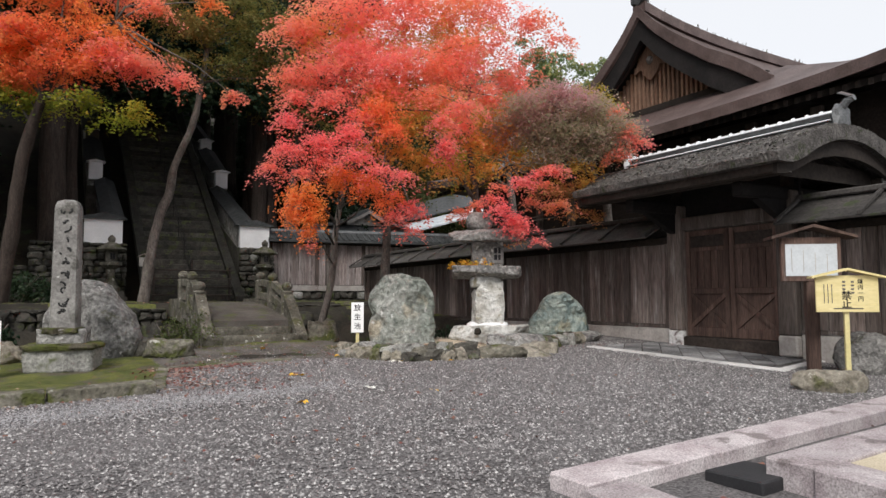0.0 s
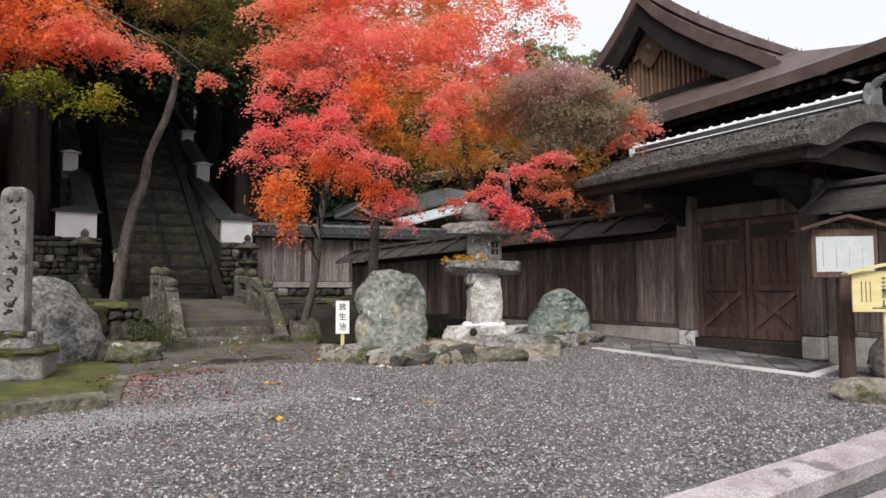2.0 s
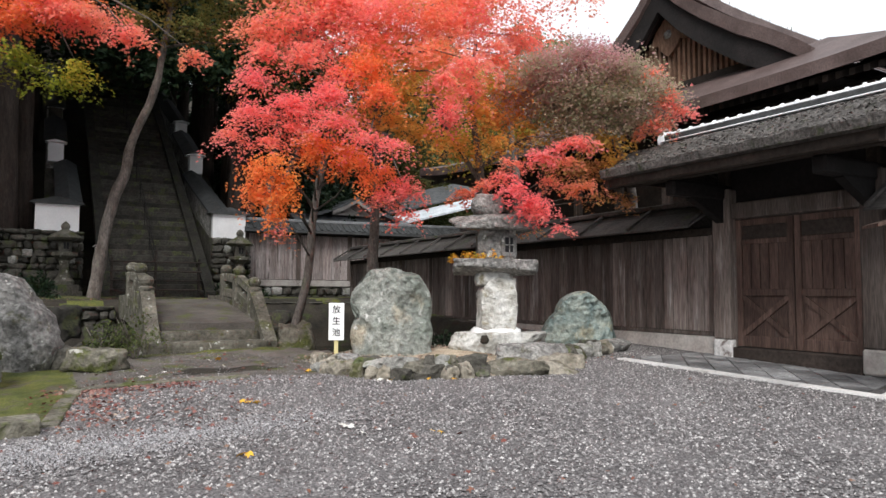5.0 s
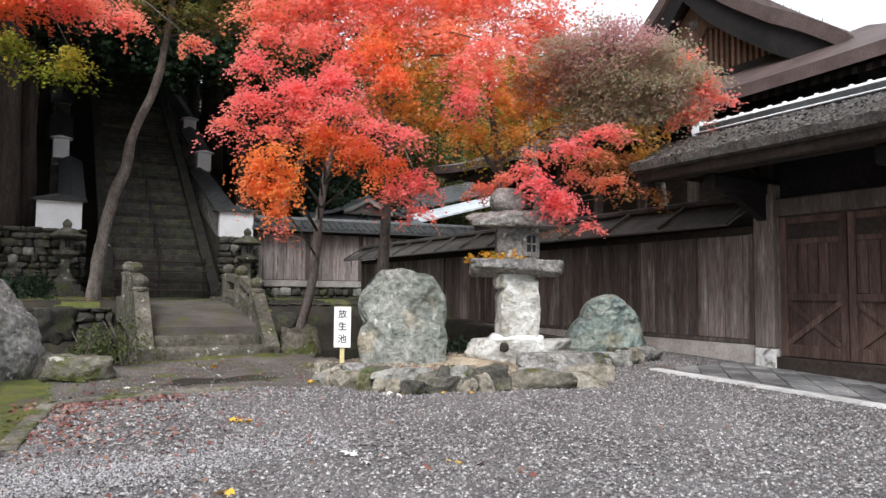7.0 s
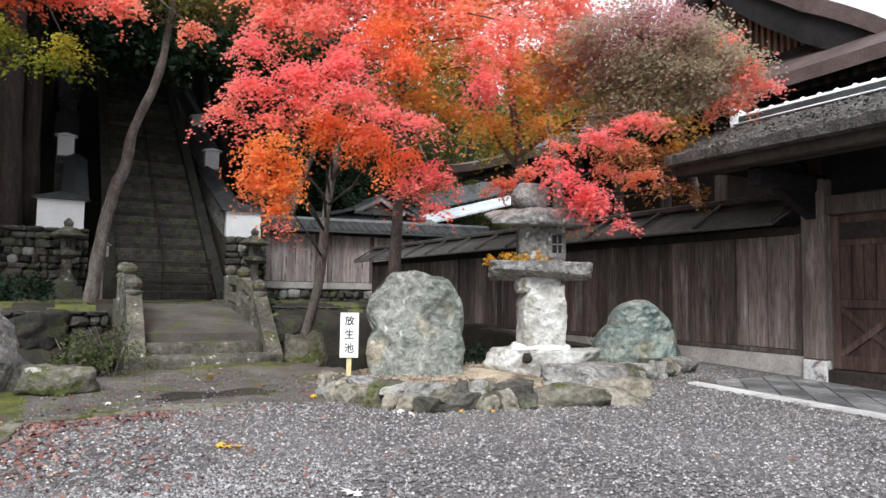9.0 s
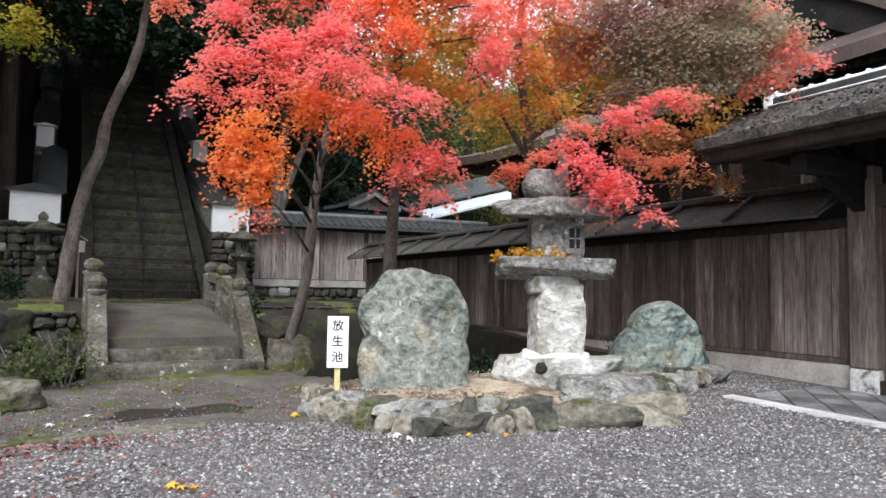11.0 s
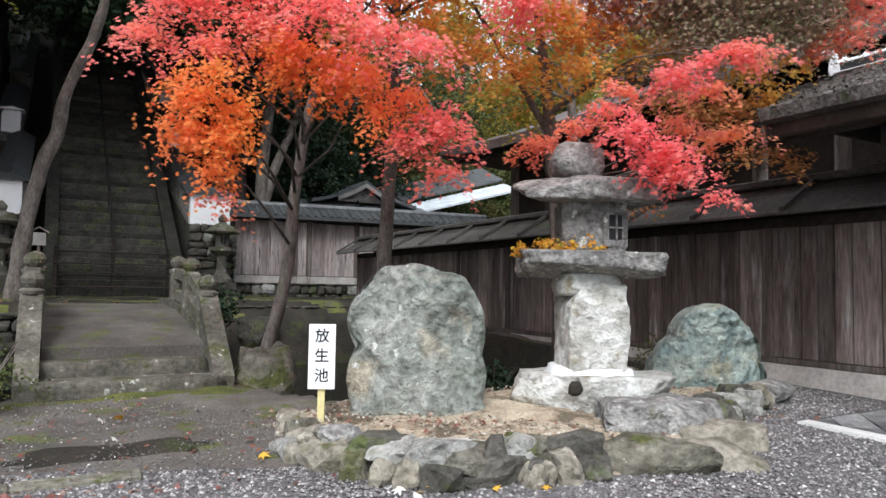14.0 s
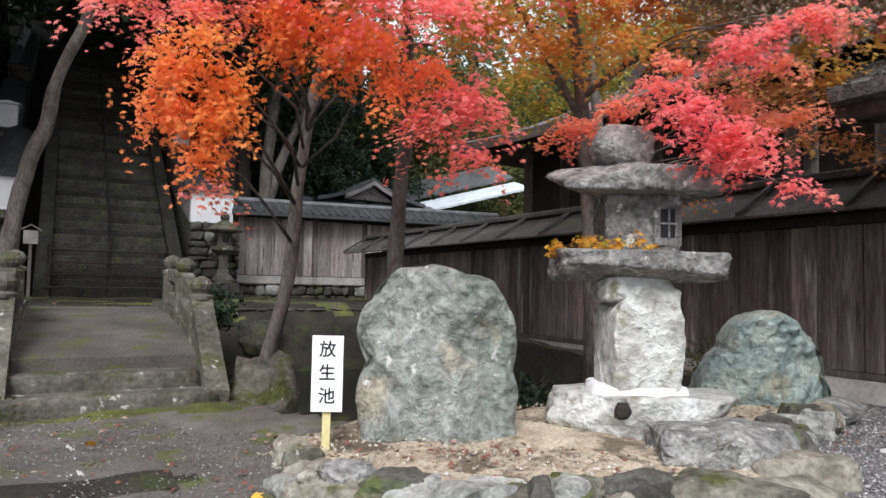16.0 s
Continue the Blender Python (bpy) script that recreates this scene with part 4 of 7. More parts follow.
bm = lathe(bmesh.new(), [(0.02, 0), (0.16, 0.02), (0.1, 0.1), (0.02, 0.16)], (0, 0, 0), 8)
bmesh.ops.transform(bm, verts=bm.verts, matrix=Matrix.Translation((GABLE_X - 0.2, HY, 10.1)) @ Matrix.Rotation(radians(-90), 4, "Y"))
part("pendant_boss", bm, STONE_GREY, hall, "pale metal boss")
part("ridge", sheet(bmesh.new(), [[(x, HY + w, 12.13 - dip(x, 0)) for w in (-0.3, -0.2, 0.2, 0.3)] for x in [VERGE_X + 0.1 + 0.7 * k for k in range(32)]], 0.36), BARK, hall)
rng = random.Random(2)
bm = bmesh.new()
for i in range(150):
    x = VERGE_X + 0.4 + i * 0.13 + rng.uniform(-0.1, 0.1)
    if noise.noise((x * 0.9, 0, 0)) < -0.1:
        continue
    h = rng.uniform(0.06, 0.24)
    a = rng.uniform(0, 6.28)
    zr = 12.1 - dip(x, 0)
    tube(bm, [(x, HY - 0.1, zr), (x + 0.1 * math.cos(a), HY - 0.1 + 0.06 * math.sin(a), zr + 0.05 + h)], [0.035, 0.012], 4)
part("ridge_weeds", bm, TRUNK, hall, "weeds growing along the ridge")["kind"] = "stuff"
bm = rockm((VERGE_X + 0.2, HY, 12.4), (0.5, 0.9, 0.8), seed=3, sub=2, rough=0.35, blocky=0.3)
part("ridge_end_tile", bm, TILE, hall, "ornamental ridge-end tile")
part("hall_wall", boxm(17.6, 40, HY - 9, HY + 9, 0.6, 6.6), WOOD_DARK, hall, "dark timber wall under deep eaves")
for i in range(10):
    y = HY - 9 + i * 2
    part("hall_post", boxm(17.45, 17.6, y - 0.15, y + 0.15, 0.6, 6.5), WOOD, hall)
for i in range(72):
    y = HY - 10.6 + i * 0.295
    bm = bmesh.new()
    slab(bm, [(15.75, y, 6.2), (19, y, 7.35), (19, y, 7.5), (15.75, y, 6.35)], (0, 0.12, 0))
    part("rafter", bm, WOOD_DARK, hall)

# ---- things round the pond ----
def wide_rock(name, label, centre, size, seed, material, **k):
    return tagged(part(name, rockm(centre, size, seed=seed, **k), material, smooth=True), label, "rock")


VIEW = radians(-29.5)
tagged(part("standing_rock", cut_rock((5.86, 11.95, 1.15), [(-0.62, -0.95), (-0.57, -0.5), (-0.56, 0.05), (-0.64, 0.28), (-0.52, 0.58), (-0.3, 0.79), (-0.06, 0.82), (0.2, 0.73), (0.42, 0.68), (0.54, 0.5), (0.6, 0.0), (0.6, -0.4), (0.6, -0.95)], 0.36, 12, VIEW, sub=6, rough=0.1, chips=12), STONE_GREEN, smooth=True), "tall grey-green boulder with pale streaks standing on the bank", "rock")
tagged(part("low_rock", cut_rock((9.4, 11.67, 1.12), [(-0.66, -0.6), (-0.6, -0.1), (-0.4, 0.12), (-0.24, 0.4), (0.08, 0.5), (0.3, 0.36), (0.53, 0.15), (0.6, -0.15), (0.62, -0.6)], 0.4, 5, VIEW, sub=6, rough=0.1, chips=6), STONE_BLUE, smooth=True), "squat blue-green boulder beside the lantern", "rock")
tagged(part("dark_boulder", cut_rock((0.66, 13.35, 0.96), [(-0.72, -0.8), (-0.78, -0.2), (-0.68, 0.4), (-0.4, 0.78), (-0.1, 0.88), (0.2, 0.8), (0.45, 0.47), (0.68, 0.17), (0.8, -0.1), (0.72, -0.45), (0.5, -0.8)], 0.5, 17, VIEW, sub=6, rough=0.09, chips=7), STONE_GREY, smooth=True), "large grey boulder beside the stone pillar", "rock")

# stone lantern of natural rocks
lan = thing("stone_lantern", "rustic stone lantern stacked from natural rocks on a pale base", "stone lantern", at=(7.45, 11.35, 0.6))
LX, LY = 7.41, 11.42
part("base_stone", rockm((LX + 0.06, LY, 0.76), (1.5, 1.0, 0.42), seed=41, sub=5, rough=0.16, blocky=0.85, turn=VIEW, facets=6), STONE_PALE, lan, "pale rough base stone", True)
# Dark lump on the stone, painting the dark inside a hole.
part("hollow", rockm((7.05, 11.14, 0.87), (0.15, 0.1, 0.14), seed=48, sub=2, rough=0.2, blocky=0.3), DAMP, lan, "dark lump standing in for the dark of a mossy hole")
part("foot_ring", rockm((LX + 0.04, LY, 0.95), (0.82, 0.74, 0.2), seed=47, sub=4, rough=0.12, blocky=0.5, turn=VIEW), PLASTER, lan, "white mortar round the shaft's foot", True)
part("shaft", rockm((LX + 0.02, LY, 1.36), (0.65, 0.64, 0.94), seed=42, sub=5, rough=0.1, blocky=0.93, turn=VIEW, facets=3), STONE_PALE, lan, "pale rough-hewn shaft", True)
part("collar", rockm((LX - 0.02, LY, 1.8), (0.6, 0.56, 0.24), seed=43, sub=4, rough=0.14, blocky=0.6, turn=VIEW), STONE_PALE, lan, smooth=True)
part("platform", rockm((LX - 0.02, LY - 0.02, 1.99), (1.29, 0.93, 0.26), seed=44, sub=5, rough=0.13, blocky=0.88, turn=VIEW, facets=5), STONE_GREY, lan, "wide flat grey slab", True)
bm = bmesh.new()
box(bm, -0.3, 0.3, -0.26, 0.26, 0, 0.5, bevel=0.03, m=Matrix.Translation((LX + 0.03, LY, 2.09)) @ Matrix.Rotation(VIEW, 4, "Z"))
fb = part("firebox", bm, STONE_GREY, lan, "stone light chamber with a barred window")
bm = bmesh.new()
mw = Matrix.Translation((LX + 0.03, LY, 2.09)) @ Matrix.Rotation(VIEW + 0.25, 4, "Z")
box(bm, 0.0, 0.24, -0.31, -0.27, 0.07, 0.42, m=mw)
part("window_surround", bm, STONE_GREY, fb)
# A black plate paints the dark inside of the window; the chamber is solid.
bm = bmesh.new()
box(bm, 0.05, 0.19, -0.314, -0.3, 0.13, 0.36, m=mw)
part("opening", bm, SIGN_BLACK, fb)
bm = bmesh.new()
box(bm, 0.113, 0.127, -0.325, -0.312, 0.13, 0.36, m=mw)
box(bm, 0.05, 0.19, -0.325, -0.312, 0.235, 0.25, m=mw)
part("bars", bm, STONE_GREY, fb)
part("cap_stone", rockm((LX - 0.02, LY, 2.71), (1.28, 1.0, 0.3), seed=45, sub=5, rough=0.13, blocky=0.9, facets=4, turn=VIEW), STONE_GREY, lan, "broad rough roof slab", True)
part("finial", rockm((LX - 0.12, LY, 2.97), (0.54, 0.5, 0.38), seed=46, sub=3, rough=0.14, blocky=0.3, turn=VIEW), STONE_GREY, lan, "rounded top stone", True)

# bank stones round the mound: a low uneven front of angular stones
EDGE_A = [(4.8, 12.05), (4.62, 11.5), (4.5, 11.05), (4.82, 10.55), (5.2, 10.15), (5.7, 10.03), (6.2, 9.92)]
EDGE_B = [(8.05, 10.42), (8.5, 10.7), (9.2, 10.92), (9.85, 11.15)]
rng = random.Random(77)
BANK = (STONE_SAND, MOSSY_ROCK, STONE_SAND, STONE_GREY, STONE_SAND, STONE, STONE_DARK)
k = 0
for edge, course, lift in ((EDGE_A, 0, 0.03), (EDGE_A[2:], 1, 0.17), (EDGE_B, 0, 0.08)):
    for (xa, ya), (xb, yb) in zip(edge, edge[1:]):
        seg = math.hypot(xb - xa, yb - ya)
        run = math.atan2(yb - ya, xb - xa)
        u = -0.05 * course
        while u < seg - 0.06:
            w = min(rng.choice((0.14, 0.2, 0.28, 0.4)) * rng.uniform(0.85, 1.2), seg - u + 0.1)
            x, y = xa + (u + w / 2) * math.cos(run), ya + (u + w / 2) * math.sin(run)
            inset = 0.12 * course + rng.uniform(-0.03, 0.05)
            x, y = x - inset * math.sin(run), y + inset * math.cos(run)
            h = rng.uniform(0.18, 0.28) - 0.06 * course
            ob = part("bank_stone", rockm((x, y, G(x, y) + lift + rng.uniform(-0.02, 0.02)), (w * 1.22, rng.uniform(0.28, 0.42), h * 1.1), seed=300 + k, sub=3, rough=0.2, blocky=0.95, turn=run + rng.uniform(-0.3, 0.3), facets=8), BANK[rng.randrange(7)])
            tagged(ob, "rough angular stone edging the sandy bank", "rock", "stones edging the lantern bank")
            u += w * 0.96
            k += 1
for x, y, z, sx, sy, sz, m_, sd in ((7.56, 10.55, 0.73, 1.25, 0.75, 0.42, STONE_GREY, 5), (6.72, 10.04, 0.6, 1.1, 0.66, 0.4, MOSSY_ROCK, 6), (7.1, 9.86, 0.56, 1.2, 0.56, 0.4, STONE_SAND, 14), (7.68, 10.12, 0.6, 0.7, 0.5, 0.42, STONE_SAND, 15), (6.35, 10.22, 0.58, 0.42, 0.34, 0.4, STONE_DARK, 16), (8.6, 10.95, 0.7, 0.5, 0.4, 0.34, STONE_DARK, 7), (9.0, 11.0, 0.74, 0.42, 0.36, 0.36, STONE_DARK, 8), (6.0, 10.4, 0.58, 0.5, 0.42, 0.36, STONE_DARK, 9), (5.55, 10.6, 0.66, 0.4, 0.3, 0.22, STONE_PALE, 10), (9.4, 11.2, 0.72, 0.4, 0.36, 0.34, STONE_SAND, 11), (5.2, 10.62, 0.6, 0.36, 0.3, 0.26, STONE_SAND, 12), (8.1, 10.75, 0.66, 0.34, 0.26, 0.2, STONE_SAND, 13)):
    tagged(part("bank_stone", rockm((x, y, z - 0.1), (sx, sy, sz), seed=sd, sub=4, rough=0.13, blocky=0.78, turn=VIEW, facets=7), m_), "flat rough stone on the sandy bank before the lantern", "rock", "stones edging the lantern bank")


# signs
def text_bm(body, size):
    cu = bpy.data.curves.new("letters", "FONT")
    cu.body, cu.size, cu.align_x, cu.align_y, cu.extrude, cu.bevel_depth = body, size, "CENTER", "CENTER", 0.0015, size * 0.012
    cu.resolution_u = 3
    ob = bpy.data.objects.new("letters", cu)
    scene.collection.objects.link(ob)
    me_ = bpy.data.meshes.new_from_object(ob.evaluated_get(bpy.context.evaluated_depsgraph_get()))
    bpy.data.objects.remove(ob)
    return me_


def letter(name, body, size, place, turn, material, parent):
    me_ = text_bm(body, size)
    me_.transform(Matrix.Translation(place) @ Matrix.Rotation(turn, 4, "Z") @ Matrix.Rotation(radians(90), 4, "X"))
    me_.materials.clear()
    return link(name, me_, material, parent)


def plate(x0, x1, y0, y1, z0, z1, place, turn, bevel=0.0):
    return boxm(x0, x1, y0, y1, z0, z1, bevel=bevel, m=Matrix.Translation(place) @ Matrix.Rotation(turn, 4, "Z"))


PS = (4.97, 11.98, 0.0)
st = radians(-25)
sg = thing("pond_sign", "white signboard with black characters on a pale stake by the pond", "sign", at=(4.9, 12.0, 0.55))
part("board", plate(-0.113, 0.113, -0.012, 0.012, 0.87, 1.42, PS, st, 0.003), SIGN_WHITE, sg)
part("stake", plate(-0.03, 0.03, 0.013, 0.045, 0.45, 1.3, PS, st, 0.004), POLE_YELLOW, sg, "pale yellow wooden stake")
for k, ch in enumerate("放生池"):
    off = Matrix.Rotation(st, 4, "Z") @ Vector((0, -0.0135, 1.315 - 0.168 * k))
    letter("character", ch, 0.125, Vector(PS) + off, st, SIGN_BLACK, sg)

# stone pillar
pil = thing("stone_pillar", "tall grey inscribed stone pillar on a mossy stepped base", "stone pillar", at=(0.25, 12.0, 0.5))
part("base_slab", rockm((0.25, 12.0, 0.62), (0.94, 0.9, 0.4), seed=5, sub=4, rough=0.05, blocky=0.96, turn=VIEW * 0.4), STONE, pil, "mossy lower base slab", True)
part("base_block", rockm((0.25, 12.0, 0.92), (0.64, 0.64, 0.28), seed=6, sub=4, rough=0.07, blocky=0.95, turn=VIEW * 0.4), STONE_GREY, pil, smooth=True)
bm = bmesh.new()
mp_ = Matrix.Translation((0.25, 12.0, 1.0)) @ Matrix.Rotation(VIEW * 0.4, 4, "Z") @ Matrix.Diagonal((0.8, 1, 0.93, 1))
rings = []
for z, w, d in ((0, 0.235, 0.19), (0.6, 0.23, 0.185), (1.3, 0.22, 0.18), (1.95, 0.215, 0.175), (2.05, 0.205, 0.16), (2.12, 0.17, 0.12), (2.15, 0.09, 0.06)):
    rings.append([bm.verts.new(mp_ @ Vector((a * w, b * d, z))) for a, b in ((-1, -0.75), (-0.85, -1), (0.85, -1), (1, -0.75), (1, 0.75), (0.85, 1), (-0.85, 1), (-1, 0.75))])
for a, b in zip(rings, rings[1:]):
    for i in range(8):
        bm.faces.new((a[i], a[(i + 1) % 8], b[(i + 1) % 8], b[i]))
bm.faces.new(rings[-1]), bm.faces.new(list(reversed(rings[0])))
part("shaft", bm, mat("lichened_pillar_stone", (0.16, 0.15, 0.145), (0.29, 0.28, 0.265), scale=3, fine=26, bump=0.7, contrast=0.35, spots=(0.1, 0.095, 0.085), spot_scale=2.2, spot_at=0.58, flecks=(0.52, 0.51, 0.49), fleck_scale=8, fleck_at=0.69), pil, "lichened grey shaft with rounded top")
part("moss_cap", rockm((0.2, 11.9, 1.03), (0.56, 0.5, 0.09), seed=9, sub=4, rough=0.3, blocky=0.7, turn=VIEW * 0.4), MOSS, pil, "green moss round the shaft's foot", True)
part("moss_cap", rockm((0.25, 11.98, 0.8), (0.99, 0.94, 0.1), seed=8, sub=4, rough=0.2, blocky=0.8, turn=VIEW * 0.4), MOSS, pil, "green moss on the lower slab", True)

# ---- stone bridge over the pond ----
bridge = thing("stone_bridge", "small arched stone bridge with mossy parapets and two front steps", "bridge", at=(3.7, 16.7, 0.6))


def deck_z(y):
    return float(np.interp(y, (14.75, 15.3, 16.2, 17.0, 17.8, 18.8), (1.04, 1.14, 1.27, 1.36, 1.41, 1.4)))


bm = bmesh.new()
ys = [14.75 + i * 0.135 for i in range(31)]
sheet(bm, [[(x, y, deck_z(y) + 0.012 * noise.noise((x * 3, y * 3, 0))) for x in np.linspace(2.86, 4.56, 9)] for y in ys], 0.32)
part("deck", bm, EARTH, bridge, "worn earthy stone deck", True)
for s, x0 in ((0, 2.68), (1, 4.54)):
    bm = bmesh.new()
    sheet(bm, [[(x, y, deck_z(y) + 0.09) for x in (x0, x0 + 0.2)] for y in ys], 0.5)
    part("edge_beam", bm, BRIDGE_STONE, bridge, "mossy stone edge beam")
for y0, y1, z0, z1 in ((14.12, 14.5, 0.3, 0.76), (14.46, 14.82, 0.4, 0.92)):
    part("front_step", rockm((3.68, (y0 + y1) / 2, (z0 + z1) / 2), (1.98 if y0 < 14.3 else 1.76, y1 - y0 + 0.06, z1 - z0), seed=y0, sub=4, rough=0.02, blocky=0.95), BRIDGE_STONE, bridge, "mossy stone step", True)
for y in (16.0, 17.6):
    for x in (3.0, 4.5):
        part("pier", boxm(x - 0.15, x + 0.15, y - 0.15, y + 0.15, -0.9, deck_z(y) - 0.3, bevel=0.02), BRIDGE_STONE, bridge)


def knob_post(x, y, z0, z1):
    bm = bmesh.new()
    box(bm, x - 0.11, x + 0.11, y - 0.11, y + 0.11, z0, z1 - 0.26, bevel=0.02)
    lathe(bm, [(0.13, 0), (0.14, 0.04), (0.08, 0.07), (0.115, 0.12), (0.125, 0.17), (0.09, 0.23), (0.02, 0.26)], (x, y, z1 - 0.26), 10)
    part("parapet_post", bm, BRIDGE_STONE, bridge, "knobbed stone post")


for x, tops in ((2.76, [(15.2, 1.86), (16.1, 2.1), (17.2, 2.15)]), (4.64, [(15.25, 1.86), (16.4, 2.1), (17.5, 2.16)])):
    y0, z0 = tops[0]
    bm = bmesh.new()
    slab(bm, [(x - 0.11, 14.2, 0.42), (x + 0.11, 14.2, 0.42), (x + 0.11, 14.14, 0.74), (x - 0.11, 14.14, 0.74)], (0, y0 - 14.2, z0 - 0.98))
    part("sloping_end", bm, BRIDGE_STONE, bridge, "lichened sloping end stone of the parapet")
    for y, z in tops:
        knob_post(x, y, deck_z(y) - (0.1 if y > 15 else 0.7), z)
    for (ya, za), (yb, zb) in zip(tops, tops[1:]):
        for dz in (0.34, 0.66):
            bm = bmesh.new()
            slab(bm, [(x - 0.07, ya + 0.1, za - dz), (x + 0.07, ya + 0.1, za - dz), (x + 0.07, ya + 0.1, za - dz + 0.15), (x - 0.07, ya + 0.1, za - dz + 0.15)], (0, yb - ya - 0.2, zb - za))
            part("parapet_rail", bm, BRIDGE_STONE, bridge)

# ---- pair of votive lanterns at the foot of the stairs ----
vl = thing("votive_lantern", "carved grey stone lantern on a stepped base before the wall end", "stone lantern", "pair of stone lanterns")
base = bmesh.new()
lathe(base, [(0.62, -0.42), (0.62, -0.2), (0.5, -0.2), (0.5, 0.0)], (0, 0, 0), 4, math.pi / 4)
part("base", base, STONE_DARK, vl)
part("foot", lathe(bmesh.new(), [(0.3, 0), (0.31, 0.1), (0.2, 0.22), (0.14, 0.36), (0.13, 0.6), (0.16, 0.74), (0.3, 0.84)], (0, 0, 0), 12), BRIDGE_STONE, vl, smooth=False)
part("platform", lathe(bmesh.new(), [(0.3, 0.84), (0.36, 0.88), (0.36, 0.98), (0.22, 1.0)], (0, 0, 0), 6), BRIDGE_STONE, vl)
fire = part("firebox", lathe(bmesh.new(), [(0.2, 1.0), (0.21, 1.34), (0.2, 1.36)], (0, 0, 0), 6, math.pi / 6), STONE_DARK, vl)
# Black plate on the solid firebox, painting its dark inside.
part("opening", boxm(-0.07, 0.07, -0.2, -0.176, 1.08, 1.28), SIGN_BLACK, fire)
part("roof", lathe(bmesh.new(), [(0.44, 1.36), (0.5, 1.42), (0.46, 1.46), (0.2, 1.62), (0.1, 1.68)], (0, 0, 0), 6), BRIDGE_STONE, vl, "curled hexagonal roof")
part("finial", lathe(bmesh.new(), [(0.08, 1.66), (0.12, 1.72), (0.13, 1.8), (0.07, 1.88), (0.01, 1.93)], (0, 0, 0), 10), BRIDGE_STONE, vl, smooth=True)
vl.location = (7.12, 26.3, 1.78)
copy_thing(vl, pose(1.86, 26.3, 1.76, 0, 0, 8))

# ---- low barrier at the foot of the stairs ----
bar = thing("barrier", "low dark railed barrier across the foot of the stairs", "barrier", at=(4.28, 24.9, 1.4))
for x in (3.05, 4.26, 5.52):
    part("post", boxm(x - 0.035, x + 0.035, 24.86, 24.94, 1.3, 2.82 if x == 4.26 else 2.58, bevel=0.008), WOOD_DARK, bar)
for z in (1.62, 1.9, 2.18, 2.46):
    part("rail", tube(bmesh.new(), [(3.0, 24.84, z), (5.6, 24.84, z)], [0.024, 0.024], 6), WOOD_DARK, bar)

sb = thing("small_notice", "small white roofed notice on a stake by the stairs", "sign", at=(2.7, 24.6, 1.4))
part("stake", boxm(2.67, 2.73, 24.6, 24.66, 1.2, 2.6), WOOD_GREY, sb)
part("board", boxm(2.56, 2.84, 24.55, 24.598, 2.55, 2.84, bevel=0.004), PLASTER_OLD, sb, "weathered pale board")
for s_ in (-1, 1):
    part("roof_board", slab(bmesh.new(), [(2.7, 24.5, 2.95), (2.7 + s_ * 0.2, 24.5, 2.83), (2.7 + s_ * 0.2, 24.5, 2.86), (2.7, 24.5, 2.98)], (0, 0.14, 0)), WOOD_GREY, sb)

# ---- notice boards ----
VT = radians(-38)
nb = thing("notice_board", "dark roofed wooden notice board with a pale paper on a post", "notice board", at=(9.75, 6.02, 0.42))
NP = (9.62, 6.18, 0)
part("post", plate(-0.085, 0.085, -0.05, 0.08, 0.3, 1.9, NP, VT, 0.012), WOOD_RED, nb)
part("back_panel", plate(-0.42, 0.4, -0.06, 0.02, 1.72, 2.36, NP, VT, 0.01), WOOD_RED, nb)
part("paper", plate(-0.36, 0.34, -0.068, -0.062, 1.8, 2.26, NP, VT), PAPER, nb, "pale blank-looking notice sheet")
for a in range(4):
    part("text_line", plate(-0.28 + a * 0.16, -0.272 + a * 0.16, -0.0705, -0.0685, 1.86, 2.2 - 0.03 * a, NP, VT), PLASTER_OLD, nb)
for s in (-1, 1):
    bm = bmesh.new()
    slab(bm, [(0, -0.2, 2.5), (s * 0.58, -0.2, 2.33), (s * 0.58, -0.2, 2.37), (0, -0.2, 2.54)], (0, 0.4, 0))
    bmesh.ops.transform(bm, verts=bm.verts, matrix=Matrix.Translation(NP) @ Matrix.Rotation(VT, 4, "Z"))
    part("roof_board", bm, WOOD_RED, nb)
ys_ = thing("prohibition_sign", "small pale yellow roofed signboard with black characters on a stake", "sign", at=(9.42, 5.6, 0.4))
YP = (9.52, 5.62, -0.07)
part("stake", plate(-0.032, 0.032, 0.0, 0.05, 0.3, 1.8, YP, VT, 0.005), POLE_YELLOW, ys_, "bare wooden stake")
part("board", plate(-0.4, 0.4, -0.035, -0.003, 1.36, 1.86, YP, VT, 0.004), SIGN_YELLOW, ys_)
for s in (-1, 1):
    bm = bmesh.new()
    slab(bm, [(0, -0.11, 1.93), (s * 0.47, -0.11, 1.82), (s * 0.47, -0.11, 1.845), (0, -0.11, 1.96)], (0, 0.2, 0))
    bmesh.ops.transform(bm, verts=bm.verts, matrix=Matrix.Translation(YP) @ Matrix.Rotation(VT, 4, "Z"))
    part("roof_board", bm, SIGN_YELLOW, ys_)
def on_board(P, turn, x, y, z):
    return Vector(P) + Matrix.Rotation(turn, 4, "Z") @ Vector((x, y, z))
for k, ch in enumerate("禁止"):
    letter("character", ch, 0.13, on_board(YP, VT, -0.01, -0.037, 1.58 - 0.115 * k), VT, SIGN_BLACK, ys_)
for k, ch in enumerate("境内一円"):
    letter("character", ch, 0.075, on_board(YP, VT, 0.17, -0.037, 1.77 - 0.078 * k), VT, SIGN_BLACK, ys_)
